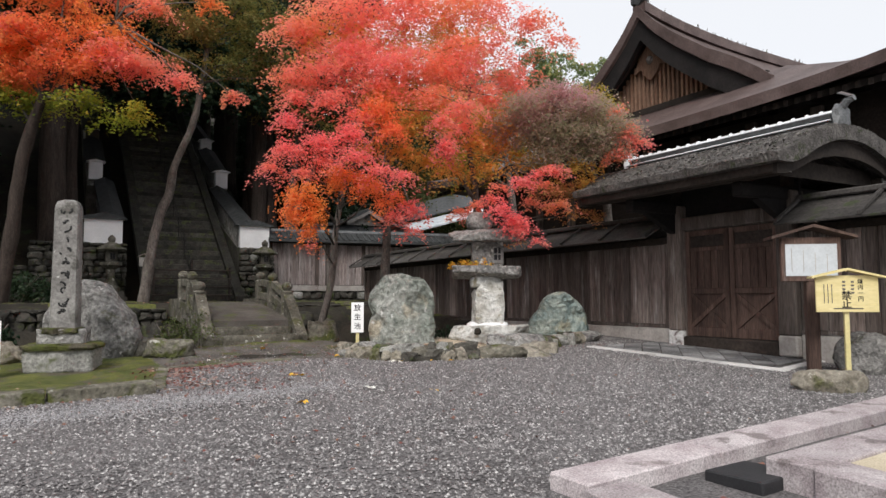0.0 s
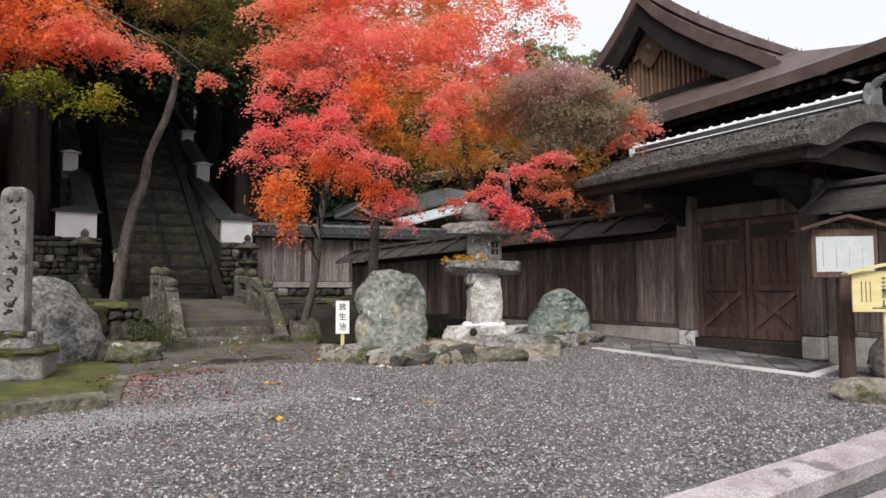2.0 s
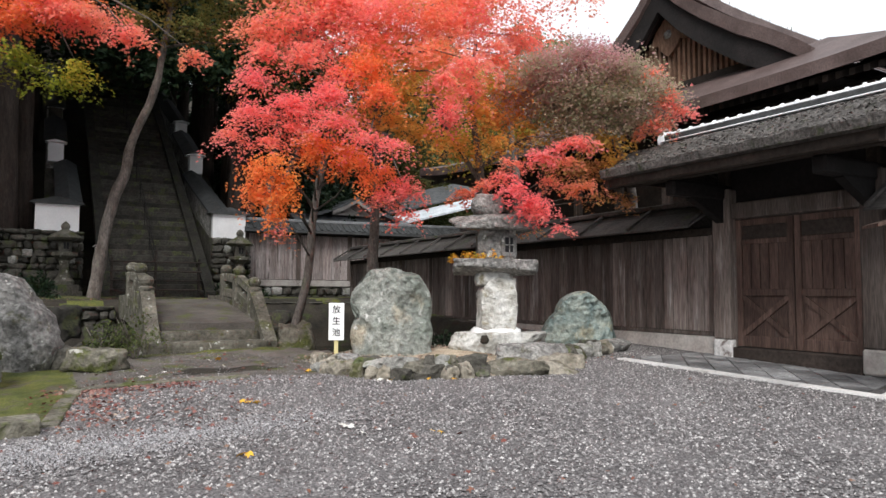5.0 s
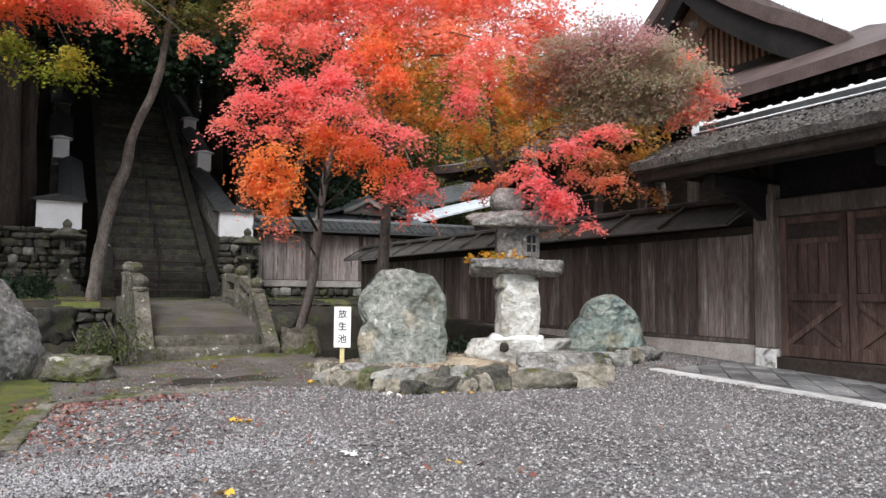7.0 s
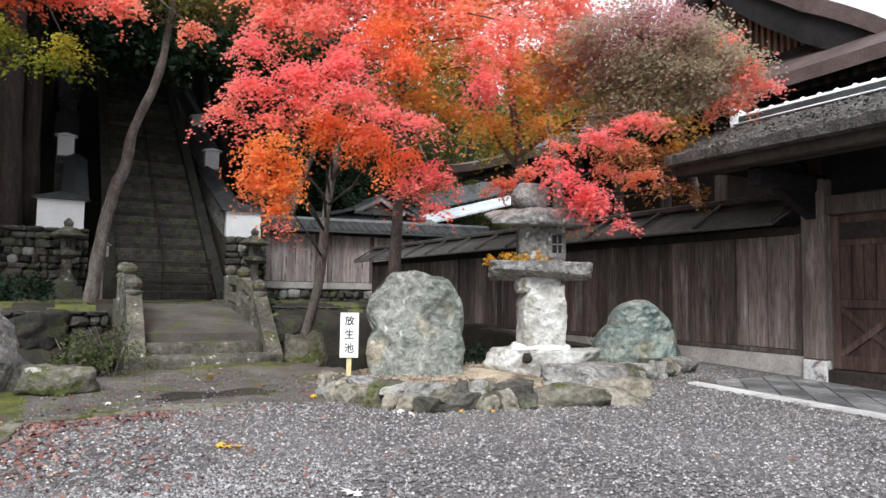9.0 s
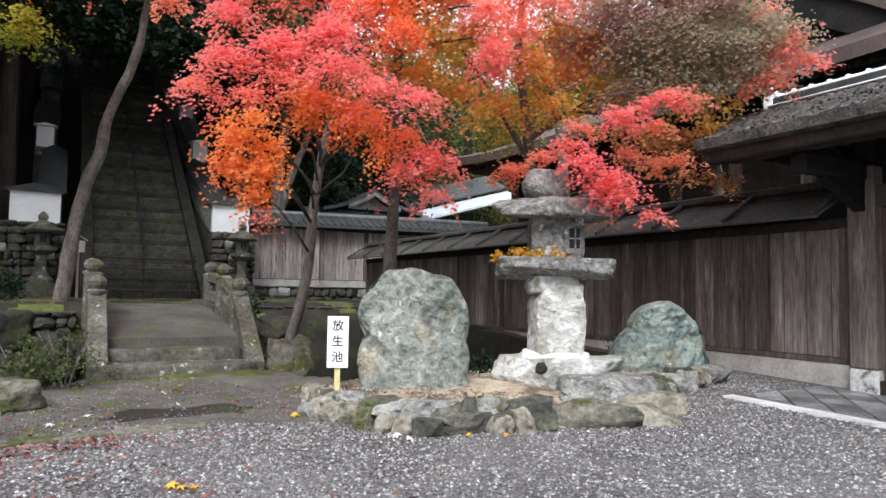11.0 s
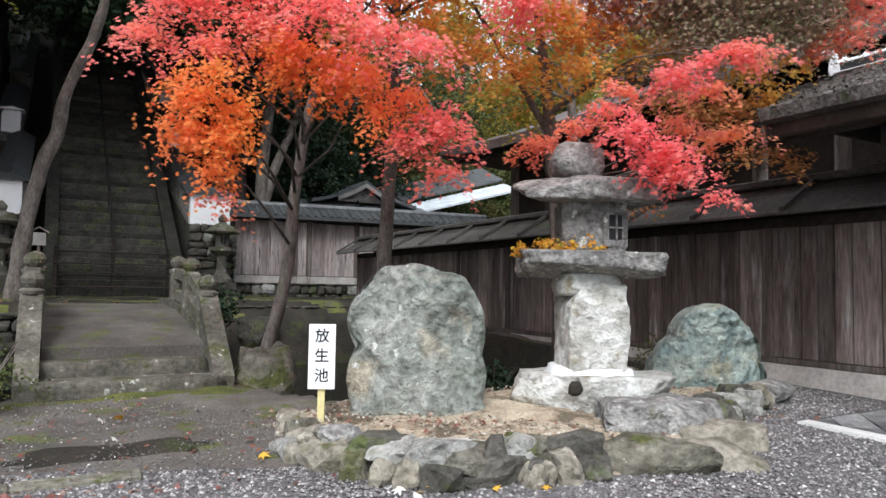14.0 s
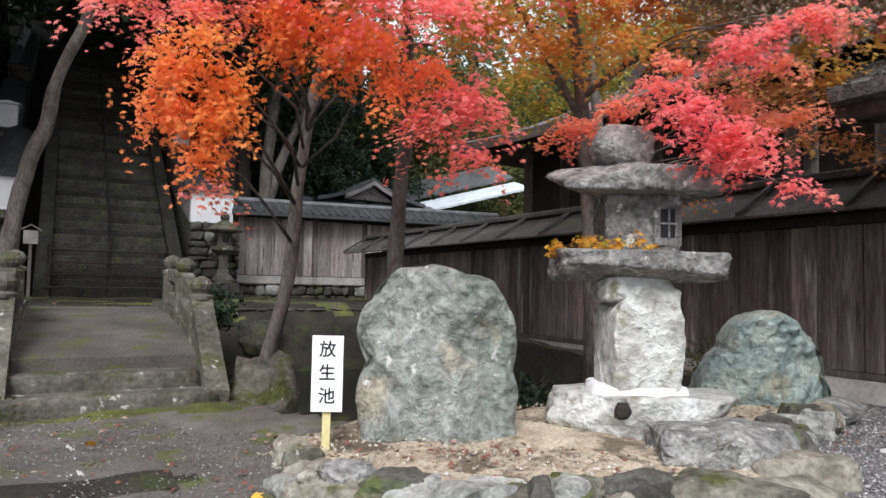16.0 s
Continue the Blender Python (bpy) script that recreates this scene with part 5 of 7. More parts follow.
for c, n in ((0.07, 4), (-0.04, 4)):
    for k in range(n):
        part("faded_character", plate(c - 0.02, c + 0.02, -0.0375, -0.0355, 1.76 - 0.05 * k, 1.785 - 0.05 * k, YP, VT), METAL, ys_)
for c in range(3):
    part("faded_line", plate(-0.3 + c * 0.05, -0.29 + c * 0.05, -0.0375, -0.0355, 1.48, 1.74, YP, VT), METAL, ys_)
part("small_print", plate(-0.18, 0.2, -0.0375, -0.0355, 1.4, 1.415, YP, VT), METAL, ys_)
wide_rock("foot_stone", "flat ochre stone at the foot of the signpost", (8.38, 5.2, 0.44), (0.82, 0.42, 0.34), 61, STONE_SAND, sub=4, rough=0.15, blocky=0.6, turn=VIEW, facets=5)
wide_rock("garden_rock", "rounded brown-grey boulder by the fence", (10.35, 5.85, 0.62), (0.85, 0.7, 0.75), 63, STONE_GREY, sub=4, rough=0.12, blocky=0.2)

# ---- granite kerbs and channel near the approach ----
def kerb(name, a, b, width, top, label, group="granite kerb stones", mat_=None):
    """A kerb stone from a to b, its width to the right of that line, following the slope."""
    a, b = Vector((*a, 0)), Vector((*b, 0))
    d = (b - a).normalized()
    r = Vector((d.y, -d.x, 0)) * width
    pts = [a, b, b + r, a + r]
    bm = bmesh.new()
    slab(bm, [(p.x, p.y, G(p.x, p.y) + top) for p in pts], (0, 0, -top - 0.35))
    es = [e for e in bm.edges]
    bmesh.ops.bevel(bm, geom=es, offset=0.012, segments=1, affect="EDGES")
    ob = part(name, bm, mat_ or GRANITE)
    return tagged(ob, label, "kerb", group)


KA = [(3.0, 3.86), (4.45, 4.0), (5.9, 4.13), (7.4, 4.27), (8.9, 4.41), (10.4, 4.55)]
for p, q in zip(KA, KA[1:]):
    kerb("kerb_stone", (p[0] + 0.006, p[1]), (q[0] - 0.006, q[1]), 0.36, 0.12, "pinkish grey granite kerb stone beside the gravel")
for y0, y1 in ((3.45, 2.2), (2.19, 0.9), (0.89, -0.6)):
    kerb("kerb_stone", (3.36, y0), (3.36 - 0.0, y1), 0.4, 0.12, "pinkish grey granite kerb stone beside the gravel")
bm = bmesh.new()
slab(bm, [(3.37, -0.5, G(3.4, -0.5) - 0.13), (10.3, -0.5, G(10.3, -0.5) - 0.13), (10.3, 4.3, G(10.3, 4.3) - 0.13), (3.37, 3.6, G(3.4, 3.6) - 0.13)], (0, 0, -0.1))
tagged(part("drain_bed", bm, EARTH), "earthy stony bed of the drain between the kerbs", "drain", kind="structure")
tagged(part("drain_cover", boxm(-0.25, 0.25, -0.22, 0.22, -0.2, 0.08, bevel=0.01, m=Matrix.Translation((4.35, 3.28, G(4.35, 3.28))) @ Matrix.Rotation(0.1, 4, "Z")), mat("black_steel_plate", (0.02, 0.02, 0.022), (0.035, 0.035, 0.038), fine=60, rough=0.5, bump=0.1, contrast=0.3)), "dark flat metal drain box beside the kerb", "drain cover")
plat = thing("stone_platform", "low raised bed of sand framed with granite slabs", "platform", at=(5.4, 2.8, 0.2))
for a, b, w in (((4.36, 3.19), (6.2, 3.33), 0.36), ((6.21, 3.33), (8.0, 3.47), 0.36), ((8.01, 3.47), (9.8, 3.6), 0.36)):
    o = kerb("frame_stone", a, b, w, 0.2, "granite frame slab")
    o.parent = plat
    o.matrix_parent_inverse = Matrix.Translation(plat.location).inverted()
    for k_ in ("category", "group"):
        del o[k_]
for y0, y1 in ((2.84, 1.4), (1.39, 0.0)):
    o = kerb("frame_stone", (4.72, y0), (4.72, y1), 0.36, 0.2, "granite frame slab")
    o.parent = plat
    o.matrix_parent_inverse = Matrix.Translation(plat.location).inverted()
    for k_ in ("category", "group"):
        del o[k_]
bm = bmesh.new()
slab(bm, [(4.8, 0.0, G(4.8, 0) + 0.17), (9.7, 0, G(9.7, 0) + 0.17), (9.7, 3.3, G(9.7, 3.3) + 0.17), (4.8, 2.95, G(4.8, 2.95) + 0.17)], (0, 0, -0.2))
part("sand_bed", bm, mat("pale_sand", (0.42, 0.36, 0.26), (0.52, 0.46, 0.35), fine=90, bump=0.3, contrast=0.3), plat, "pale sand filling")
rng = random.Random(5)
for i in range(70):
    x, y = rng.uniform(3.9, 7.5), rng.uniform(3.3, 3.72)
    y += 0.09 * (x - 4)
    if abs(x - 4.35) < 0.5:
        continue
    r = rng.uniform(0.05, 0.16)
    tagged(part("drain_stone", rockm((x, y, G(x, y) - 0.1), (r * 1.6, r * 1.2, r * 0.8), seed=i, sub=1, rough=0.2, blocky=0.5), (STONE_GREY, STONE_SAND, STONE)[i % 3]), "small loose stone in the drain bed", "stone", "stones in the drain")

# ---- mossy bank, its edging and the signs at the court's side ----
for a, b in (((-2.6, 9.12), (-1.2, 9.16)), ((-1.18, 9.16), (0.0, 9.22)), ((0.02, 9.22), (1.15, 9.32))):
    kerb("edging_stone", b, a, -0.28, 0.14, "mossy brown stone edging the bank", "stones edging the mossy bank", MOSSY_ROCK)
for a, b in (((1.16, 9.34), (1.3, 10.3)), ((1.31, 10.32), (1.46, 11.2)), ((1.5, 11.2), (2.1, 11.3)), ((2.12, 11.31), (2.75, 11.35)), ((2.77, 11.35), (3.5, 11.3))):
    kerb("edging_stone", a, b, 0.16, 0.035, "flat mossy stone edging the bank", "stones edging the mossy bank", MOSSY_ROCK)
for k, (x, y, sx, sy, sz) in enumerate(((1.35, 13.2, 0.6, 0.5, 0.45), (1.84, 12.75, 0.78, 0.5, 0.44), (0.4, 13.3, 0.7, 0.6, 0.5), (-0.6, 13.2, 0.8, 0.6, 0.5), (5.12, 14.5, 0.78, 0.66, 1.1), (-1.8, 13.4, 0.8, 0.6, 0.5), (1.5, 18.4, 0.9, 0.6, 0.7), (0.3, 18.3, 0.8, 0.6, 0.8), (2.3, 18.1, 0.7, 0.6, 0.9), (-1.2, 18.4, 1.0, 0.6, 0.7), (1.9, 15.2, 0.6, 0.5, 0.7), (6.6, 20.4, 0.8, 0.5, 0.7), (9.9, 13.6, 0.6, 0.6, 0.6), (10.2, 12.6, 0.5, 0.5, 0.5))):
    z = float(land(x, y))
    # Stones past the bridge front use the shade-darkened step stone.
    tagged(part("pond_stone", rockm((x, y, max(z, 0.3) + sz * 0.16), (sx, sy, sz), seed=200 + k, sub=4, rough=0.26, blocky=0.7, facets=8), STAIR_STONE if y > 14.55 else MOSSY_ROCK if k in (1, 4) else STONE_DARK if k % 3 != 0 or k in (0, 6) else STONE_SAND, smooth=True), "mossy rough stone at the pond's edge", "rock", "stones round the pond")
ls = thing("side_sign", "white signboard on stakes beside the mossy bank", "sign", at=(-0.62, 11.6, 0.5))
LP = (-0.66, 11.5, 0)
part("board", plate(-0.16, 0.12, -0.015, 0.015, 0.52, 1.2, LP, radians(-10), 0.003), SIGN_WHITE, ls)
part("stake", plate(-0.05, 0.0, 0.016, 0.06, 0.3, 1.1, LP, radians(-10)), POLE_YELLOW, ls)
for k in range(3):
    part("faded_character", plate(-0.02, 0.07, -0.018, -0.0155, 0.66 + 0.18 * k, 0.75 + 0.18 * k, LP, radians(-10)), METAL, ls)
SQ = mat("ink_inscription", (0.02, 0.02, 0.02), (0.05, 0.05, 0.05), bump=0, contrast=0.2)
rng = random.Random(9)
face = mp_ @ Matrix.Translation((0, -0.199, 0))
for k in range(9):
    z = 1.92 - k * 0.2
    for m in range(3):
        a0, r0, cx_, cz_ = rng.uniform(0, 6.28), rng.uniform(0.04, 0.09), rng.uniform(-0.05, 0.05), z + rng.uniform(-0.05, 0.05)
        pts = [face @ Vector((cx_ + r0 * math.cos(a0 + 0.5 * j), 0.012 + 0.0075 * z, cz_ + 0.8 * r0 * math.sin(a0 + 0.5 * j))) for j in range(rng.randint(3, 6))]
        part("carved_stroke", tube(bmesh.new(), pts, [0.016] * len(pts), 5), SQ, pil, "worn unreadable carved stroke")

# ---- roofs behind the back wall ----
hut = thing("small_hall", "small tiled building with a gabled roof behind the wall", "building", at=(13.9, 33, 1.4))
part("wall", boxm(12.2, 16.0, 33.2, 37, 1.2, 5.0), WOOD_DARK, hut)
for s in (-1, 1):
    bm = bmesh.new()
    sheet(bm, [[(14.05 + s * u, y, 6.05 - 0.62 * u + 0.1 * u * u) for y in (32.4, 34, 36, 38)] for u in (0, 0.4, 0.8, 1.2, 1.7, 2.3)], 0.14)
    part("roof", bm, TILE, hut, "grey tiled roof slope")
    bm = bmesh.new()
    sheet(bm, [[(14.05 + s * u, y, 5.92 - 0.62 * u + 0.1 * u * u) for y in (32.36, 32.46)] for u in (0, 0.4, 0.8, 1.2)], 0.16)
    part("bargeboard", bm, PLASTER_OLD, hut, "pale bargeboard")
part("gable", slab(bmesh.new(), [(13.0, 32.9, 5.2), (15.1, 32.9, 5.2), (14.05, 32.9, 5.85)], (0, 0.1, 0)), PLASTER_OLD, hut, "pale gable panel")
part("lower_roof", sheet(bmesh.new(), [[(x, y, z) for x in (11.0, 14, 17)] for y, z in ((31.6, 4.55), (33.2, 5.2))], 0.12), TILE, hut)
shed = thing("white_roofed_building", "building with a pale sheet roof behind the wall", "building", at=(20.5, 37, 1.4))
part("wall", boxm(18.6, 23.5, 36.5, 41, 1.2, 5.4), WOOD_DARK, shed)
bm = bmesh.new()
sheet(bm, [[(x, y, z + 0.3 * (x - 18) * 0.9) for x in (17.6, 20, 22, 23.8)] for y, z in ((35.4, 5.3), (36.8, 5.75))], 0.1)
part("roof", bm, mat("dull_sheet_roof", (0.4, 0.43, 0.46), (0.58, 0.61, 0.64), scale=2, fine=30, rough=0.45, bump=0.05, contrast=0.2), shed, "pale sheet-metal roof")
bm = bmesh.new()
sheet(bm, [[(x, y, z + 0.3 * (x - 18) * 0.9) for x in (17.9, 20, 22, 23.8)] for y, z in ((36.9, 6.0), (39, 6.9))], 0.1)
part("upper_roof", bm, TILE, shed, "grey tiled upper roof")

# ---- trees ----
STAR = [(0.0, 0.12)]
for _a, _r in ((-150, 0.45), (-112, 0.75), (-84, 0.36), (-52, 0.95), (-28, 0.4), (0, 1.1), (28, 0.4), (52, 0.95), (84, 0.36), (112, 0.75), (150, 0.45)):
    STAR.append((_r * math.sin(radians(_a)), _r * math.cos(radians(_a))))
DIAMOND = [(0, 0), (-0.45, -0.3), (-0.35, 0.6), (0, 1.1), (0.35, 0.6), (0.45, -0.3)]


def leaf_mesh(name, P, N, size, shape, rng):
    """One mesh of many leaves at points P with normals N."""
    n, k = len(P), len(shape)
    spin = rng.uniform(0, 2 * math.pi, n)
    N = N / np.linalg.norm(N, axis=1, keepdims=True)
    ref = np.where(np.abs(N[:, :1]) < 0.9, np.array([[1.0, 0, 0]]), np.array([[0, 1.0, 0]]))
    U = np.cross(N, ref)
    U /= np.linalg.norm(U, axis=1, keepdims=True)
    W = np.cross(N, U)
    A = np.cos(spin)[:, None] * U + np.sin(spin)[:, None] * W
    B = np.cross(N, A)
    s = size * rng.uniform(0.7, 1.25, n)
    S = np.array(shape)
    curl = -0.22 * (S ** 2).sum(1)
    V = P[:, None] + s[:, None, None] * (S[None, :, :1] * A[:, None] + S[None, :, 1:] * B[:, None] + curl[None, :, None] * N[:, None])
    tri = np.array([(0, i, i + 1) for i in range(1, k - 1)] + ([(0, k - 1, 1)] if shape is STAR else []))
    T = (np.arange(n)[:, None, None] * k + tri[None]).reshape(-1, 3)
    me_ = bpy.data.meshes.new(name)
    me_.vertices.add(n * k)
    me_.vertices.foreach_set("co", V.reshape(-1).astype(np.float32))
    me_.loops.add(T.size)
    me_.loops.foreach_set("vertex_index", T.reshape(-1).astype(np.int32))
    me_.polygons.add(len(T))
    me_.polygons.foreach_set("loop_start", np.arange(0, T.size, 3, dtype=np.int32))
    me_.update(calc_edges=True)
    return me_


def sprays(clumps, dens, seed, spread=0.34, flat=0.05, tilt=0.4, per=34, droop=0.5):
    """Leaves in flat drooping sprays scattered through each clump."""
    rng = np.random.default_rng(seed)
    P, N = [], []
    for x, y, z, r, h in clumps:
        n = max(3, int(dens * math.pi * r * h / per))
        d = rng.normal(0, 1, (n, 3))
        d /= np.linalg.norm(d, axis=1, keepdims=True)
        q = d * (rng.uniform(0, 1, (n, 1)) ** 0.45) * rng.normal(1, 0.2, (n, 1))
        e = spread * min(1.0, 0.5 + r) * 0.6
        C = np.array([x, y, z]) + q * np.array([max(r - e, 0.35 * r), max(r - e, 0.35 * r), max(h - 0.5 * e, 0.4 * h)])
        for c, o in zip(C, q):
            m = int(per * rng.uniform(0.6, 1.4))
            rad = spread * rng.uniform(0.6, 1.3) * min(1.0, 0.5 + r)
            out = np.array([o[0], o[1], 0.0]) + rng.normal(0, 0.45, 3) * np.array([1, 1, 0])
            out /= np.linalg.norm(out) + 1e-6
            nrm = np.array([0, 0, 1.0]) + out * 0.45 + rng.normal(0, tilt * 0.5, 3)
            nrm /= np.linalg.norm(nrm)
            w = np.cross(nrm, out)
            w /= np.linalg.norm(w)
            k = rng.uniform(-0.5, 1.35, m)
            side = rng.normal(0, 0.36, m) * (1.15 - 0.5 * np.clip(k, 0, 1.35))
            p = c + rad * (k[:, None] * out + side[:, None] * w) + rng.normal(0, flat, (m, 1)) * nrm
            p[:, 2] -= droop * rad * (np.clip(k, 0, 2) ** 2 + 0.6 * side ** 2)
            P.append(p)
            N.append(nrm + rng.normal(0, tilt, (m, 3)))
    return np.concatenate(P), np.concatenate(N), rng


def foliage(tree, name, label, material, clumps, dens=900, size=0.05, seed=1, shape=STAR, **k):
    P, N, rng = sprays(clumps, dens, seed, **k)
    return link(name, leaf_mesh(name, P, N, size, shape, rng), material, tree, label)


def limbs(tree, root, clumps, seed, r0=0.035, material=None):
    """A bending branch from root points to the clumps that they carry."""
    rng = random.Random(seed)
    for x, y, z, r, h in clumps:
        b = min(root, key=lambda p: (Vector(p) - Vector((x, y, z - 0.6))).length)
        a, c = Vector(b), Vector((x, y, z))
        m1 = a.lerp(c, 0.35) + Vector((rng.uniform(-0.15, 0.15), rng.uniform(-0.15, 0.15), 0.12))
        m2 = a.lerp(c, 0.7) + Vector((rng.uniform(-0.15, 0.15), rng.uniform(-0.15, 0.15), 0.15))
        part("limb", tube(bmesh.new(), [a, m1, m2, c], [r0, r0 * 0.7, r0 * 0.45, r0 * 0.2], 6, 0.2), material or TRUNK, tree, smooth=True)


def trunk(tree, pts, radii, material=None, name="trunk"):
    """A trunk through pts, made smooth between them."""
    fine, rad = [], []
    V = [Vector(p) for p in pts]
    for i in range(len(V) - 1):
        p0, p1, p2, p3 = V[max(i - 1, 0)], V[i], V[i + 1], V[min(i + 2, len(V) - 1)]
        for j in range(5):
            t = j / 5
            fine.append(0.5 * (2 * p1 + (p2 - p0) * t + (2 * p0 - 5 * p1 + 4 * p2 - p3) * t * t + (3 * p1 - p0 - 3 * p2 + p3) * t ** 3))
            rad.append(radii[i] + (radii[i + 1] - radii[i]) * t)
    fine.append(V[-1]), rad.append(radii[-1])
    part(name, tube(bmesh.new(), fine, rad, 10, 0.25), material or TRUNK, tree, smooth=True)
    return [tuple(p) for p in fine[len(fine) // 3:]]


A_PINK = [(3.56, 12.81, 3.96, 0.26, 0.17), (3.85, 12.73, 4.35, 0.37, 0.25), (3.90, 12.89, 4.93, 0.30, 0.22), (4.39, 12.44, 4.47, 0.46, 0.28), (4.47, 12.42, 4.11, 0.39, 0.16), (4.07, 12.54, 3.87, 0.33, 0.14), (4.81, 11.72, 4.11, 0.45, 0.19), (5.17, 11.32, 3.81, 0.38, 0.15), (4.90, 12.15, 4.62, 0.42, 0.25), (5.80, 11.43, 3.17, 0.30, 0.23), (5.54, 11.69, 3.04, 0.20, 0.16), (5.81, 11.35, 2.72, 0.17, 0.11), (6.35, 11.05, 4.33, 0.22, 0.28), (6.30, 11.16, 4.82, 0.22, 0.19), (6.75, 11.11, 5.15, 0.36, 0.26), (5.47, 11.17, 3.73, 0.32, 0.10), (4.16, 12.30, 2.49, 0.14, 0.08), (6.24, 12.69, 6.38, 1.12, 0.46), (7.18, 12.37, 6.28, 0.83, 0.57), (5.55, 13.42, 6.76, 0.84, 0.42)]
A_RED = [(4.24, 13.40, 5.56, 0.37, 0.23), (4.80, 13.10, 5.53, 0.67, 0.26), (5.30, 12.64, 5.11, 0.41, 0.26), (6.53, 12.06, 5.55, 0.74, 0.31), (5.85, 12.74, 5.82, 0.68, 0.23), (7.15, 11.77, 4.94, 0.33, 0.26), (7.83, 11.92, 5.69, 0.43, 0.31), (5.28, 13.84, 6.39, 1.17, 0.45), (4.52, 14.53, 6.32, 0.65, 0.41), (8.95, 12.70, 6.47, 0.79, 0.62), (7.67, 12.27, 6.88, 1.00, 0.42), (5.34, 14.05, 7.77, 1.30, 0.65), (6.55, 13.09, 7.89, 1.39, 0.75), (7.90, 12.63, 7.98, 1.20, 0.66), (4.66, 14.71, 7.47, 0.77, 0.50), (9.85, 12.10, 7.34, 0.52, 0.20), (9.35, 12.37, 7.77, 0.68, 0.34)]
A_ORANGE = [(3.99, 12.45, 3.36, 0.35, 0.24), (3.93, 12.50, 3.04, 0.28, 0.21), (4.15, 12.27, 2.98, 0.25, 0.19), (4.10, 12.32, 2.70, 0.17, 0.14), (4.27, 12.30, 3.25, 0.19, 0.19), (4.96, 12.29, 3.84, 0.45, 0.15), (5.26, 11.91, 3.60, 0.29, 0.18), (5.53, 11.67, 3.42, 0.27, 0.15), (5.58, 12.31, 5.20, 0.47, 0.35), (5.76, 12.13, 4.75, 0.37, 0.24), (4.71, 12.43, 3.73, 0.25, 0.11), (4.03, 12.07, 3.51, 0.27, 0.10), (4.59, 12.31, 3.91, 0.32, 0.12), (5.16, 12.01, 3.74, 0.32, 0.14), (5.33, 11.84, 3.26, 0.21, 0.10), (4.98, 12.13, 3.52, 0.19, 0.08)]
A_RUST = [(6.40, 12.73, 5.11, 0.45, 0.37), (6.27, 12.73, 4.51, 0.45, 0.29), (6.81, 12.68, 4.36, 0.43, 0.33), (7.34, 12.51, 4.23, 0.39, 0.29), (7.73, 12.27, 4.74, 0.44, 0.37), (8.12, 12.24, 5.27, 0.43, 0.34), (7.94, 12.19, 4.24, 0.37, 0.29), (8.41, 12.12, 4.85, 0.39, 0.34), (7.01, 12.63, 5.11, 0.42, 0.34), (5.69, 13.37, 4.66, 0.42, 0.25), (6.25, 13.21, 5.84, 0.51, 0.26), (6.77, 14.02, 6.18, 1.02, 0.57), (7.81, 13.55, 7.28, 1.38, 0.57), (6.03, 14.61, 7.28, 1.38, 0.57)]
B_PINK = [(7.37, 10.75, 3.18, 0.32, 0.13), (7.43, 10.50, 2.95, 0.37, 0.17), (7.56, 10.33, 2.77, 0.26, 0.14), (7.71, 10.15, 2.54, 0.12, 0.06), (7.28, 11.02, 3.39, 0.27, 0.10), (8.17, 10.26, 3.91, 0.37, 0.13), (7.98, 10.48, 3.86, 0.27, 0.10), (7.79, 10.71, 3.73, 0.41, 0.12)]
B_RED = [(7.16, 11.78, 3.23, 0.40, 0.12), (7.31, 11.47, 3.34, 0.33, 0.11), (7.53, 11.09, 3.65, 0.32, 0.09), (8.35, 10.75, 3.69, 0.28, 0.11), (8.90, 11.04, 3.39, 0.45, 0.14), (8.25, 11.05, 3.40, 0.33, 0.11)]
B_RUST = [(9.59, 11.42, 3.87, 0.49, 0.22), (9.52, 11.04, 3.25, 0.39, 0.13), (9.67, 10.85, 3.12, 0.20, 0.08), (8.43, 11.80, 2.68, 0.21, 0.06), (9.31, 11.70, 3.79, 0.42, 0.20), (8.86, 11.82, 3.93, 0.33, 0.16), (10.18, 11.31, 3.97, 0.34, 0.20)]
C_PURPLE = [(8.48, 11.54, 5.45, 0.57, 0.46), (8.91, 11.04, 5.64, 0.66, 0.40), (9.42, 10.64, 5.41, 0.55, 0.40), (9.86, 10.40, 5.01, 0.40, 0.40), (9.45, 10.89, 4.86, 0.66, 0.41), (8.89, 11.57, 4.88, 0.63, 0.40), (9.22, 11.40, 4.52, 0.73, 0.33), (9.92, 10.75, 4.58, 0.46, 0.33), (8.52, 12.12, 5.17, 0.53, 0.43), (9.19, 11.37, 5.20, 0.94, 0.63)]
C_PINK = [(10.17, 10.23, 4.81, 0.30, 0.34), (10.27, 10.07, 4.61, 0.26, 0.14), (10.01, 10.36, 4.41, 0.24, 0.24), (9.97, 10.74, 4.32, 0.19, 0.12), (10.01, 10.41, 5.29, 0.22, 0.20)]
C_RUST = [(9.58, 11.21, 4.26, 0.63, 0.25), (8.96, 11.91, 4.48, 0.59, 0.26), (9.70, 11.04, 3.93, 0.31, 0.23)]
D_ORANGE = [(-0.59, 18.95, 7.79, 1.21, 0.67), (0.47, 18.17, 7.08, 1.06, 0.48), (0.86, 18.01, 7.82, 1.07, 0.60), (-0.45, 19.17, 6.92, 0.75, 0.49), (3.20, 17.19, 8.71, 0.39, 0.22), (-0.95, 19.64, 7.40, 0.83, 0.69), (-1.93, 20.15, 7.95, 1.10, 0.83), (-0.17, 18.83, 9.09, 1.63, 0.68)]
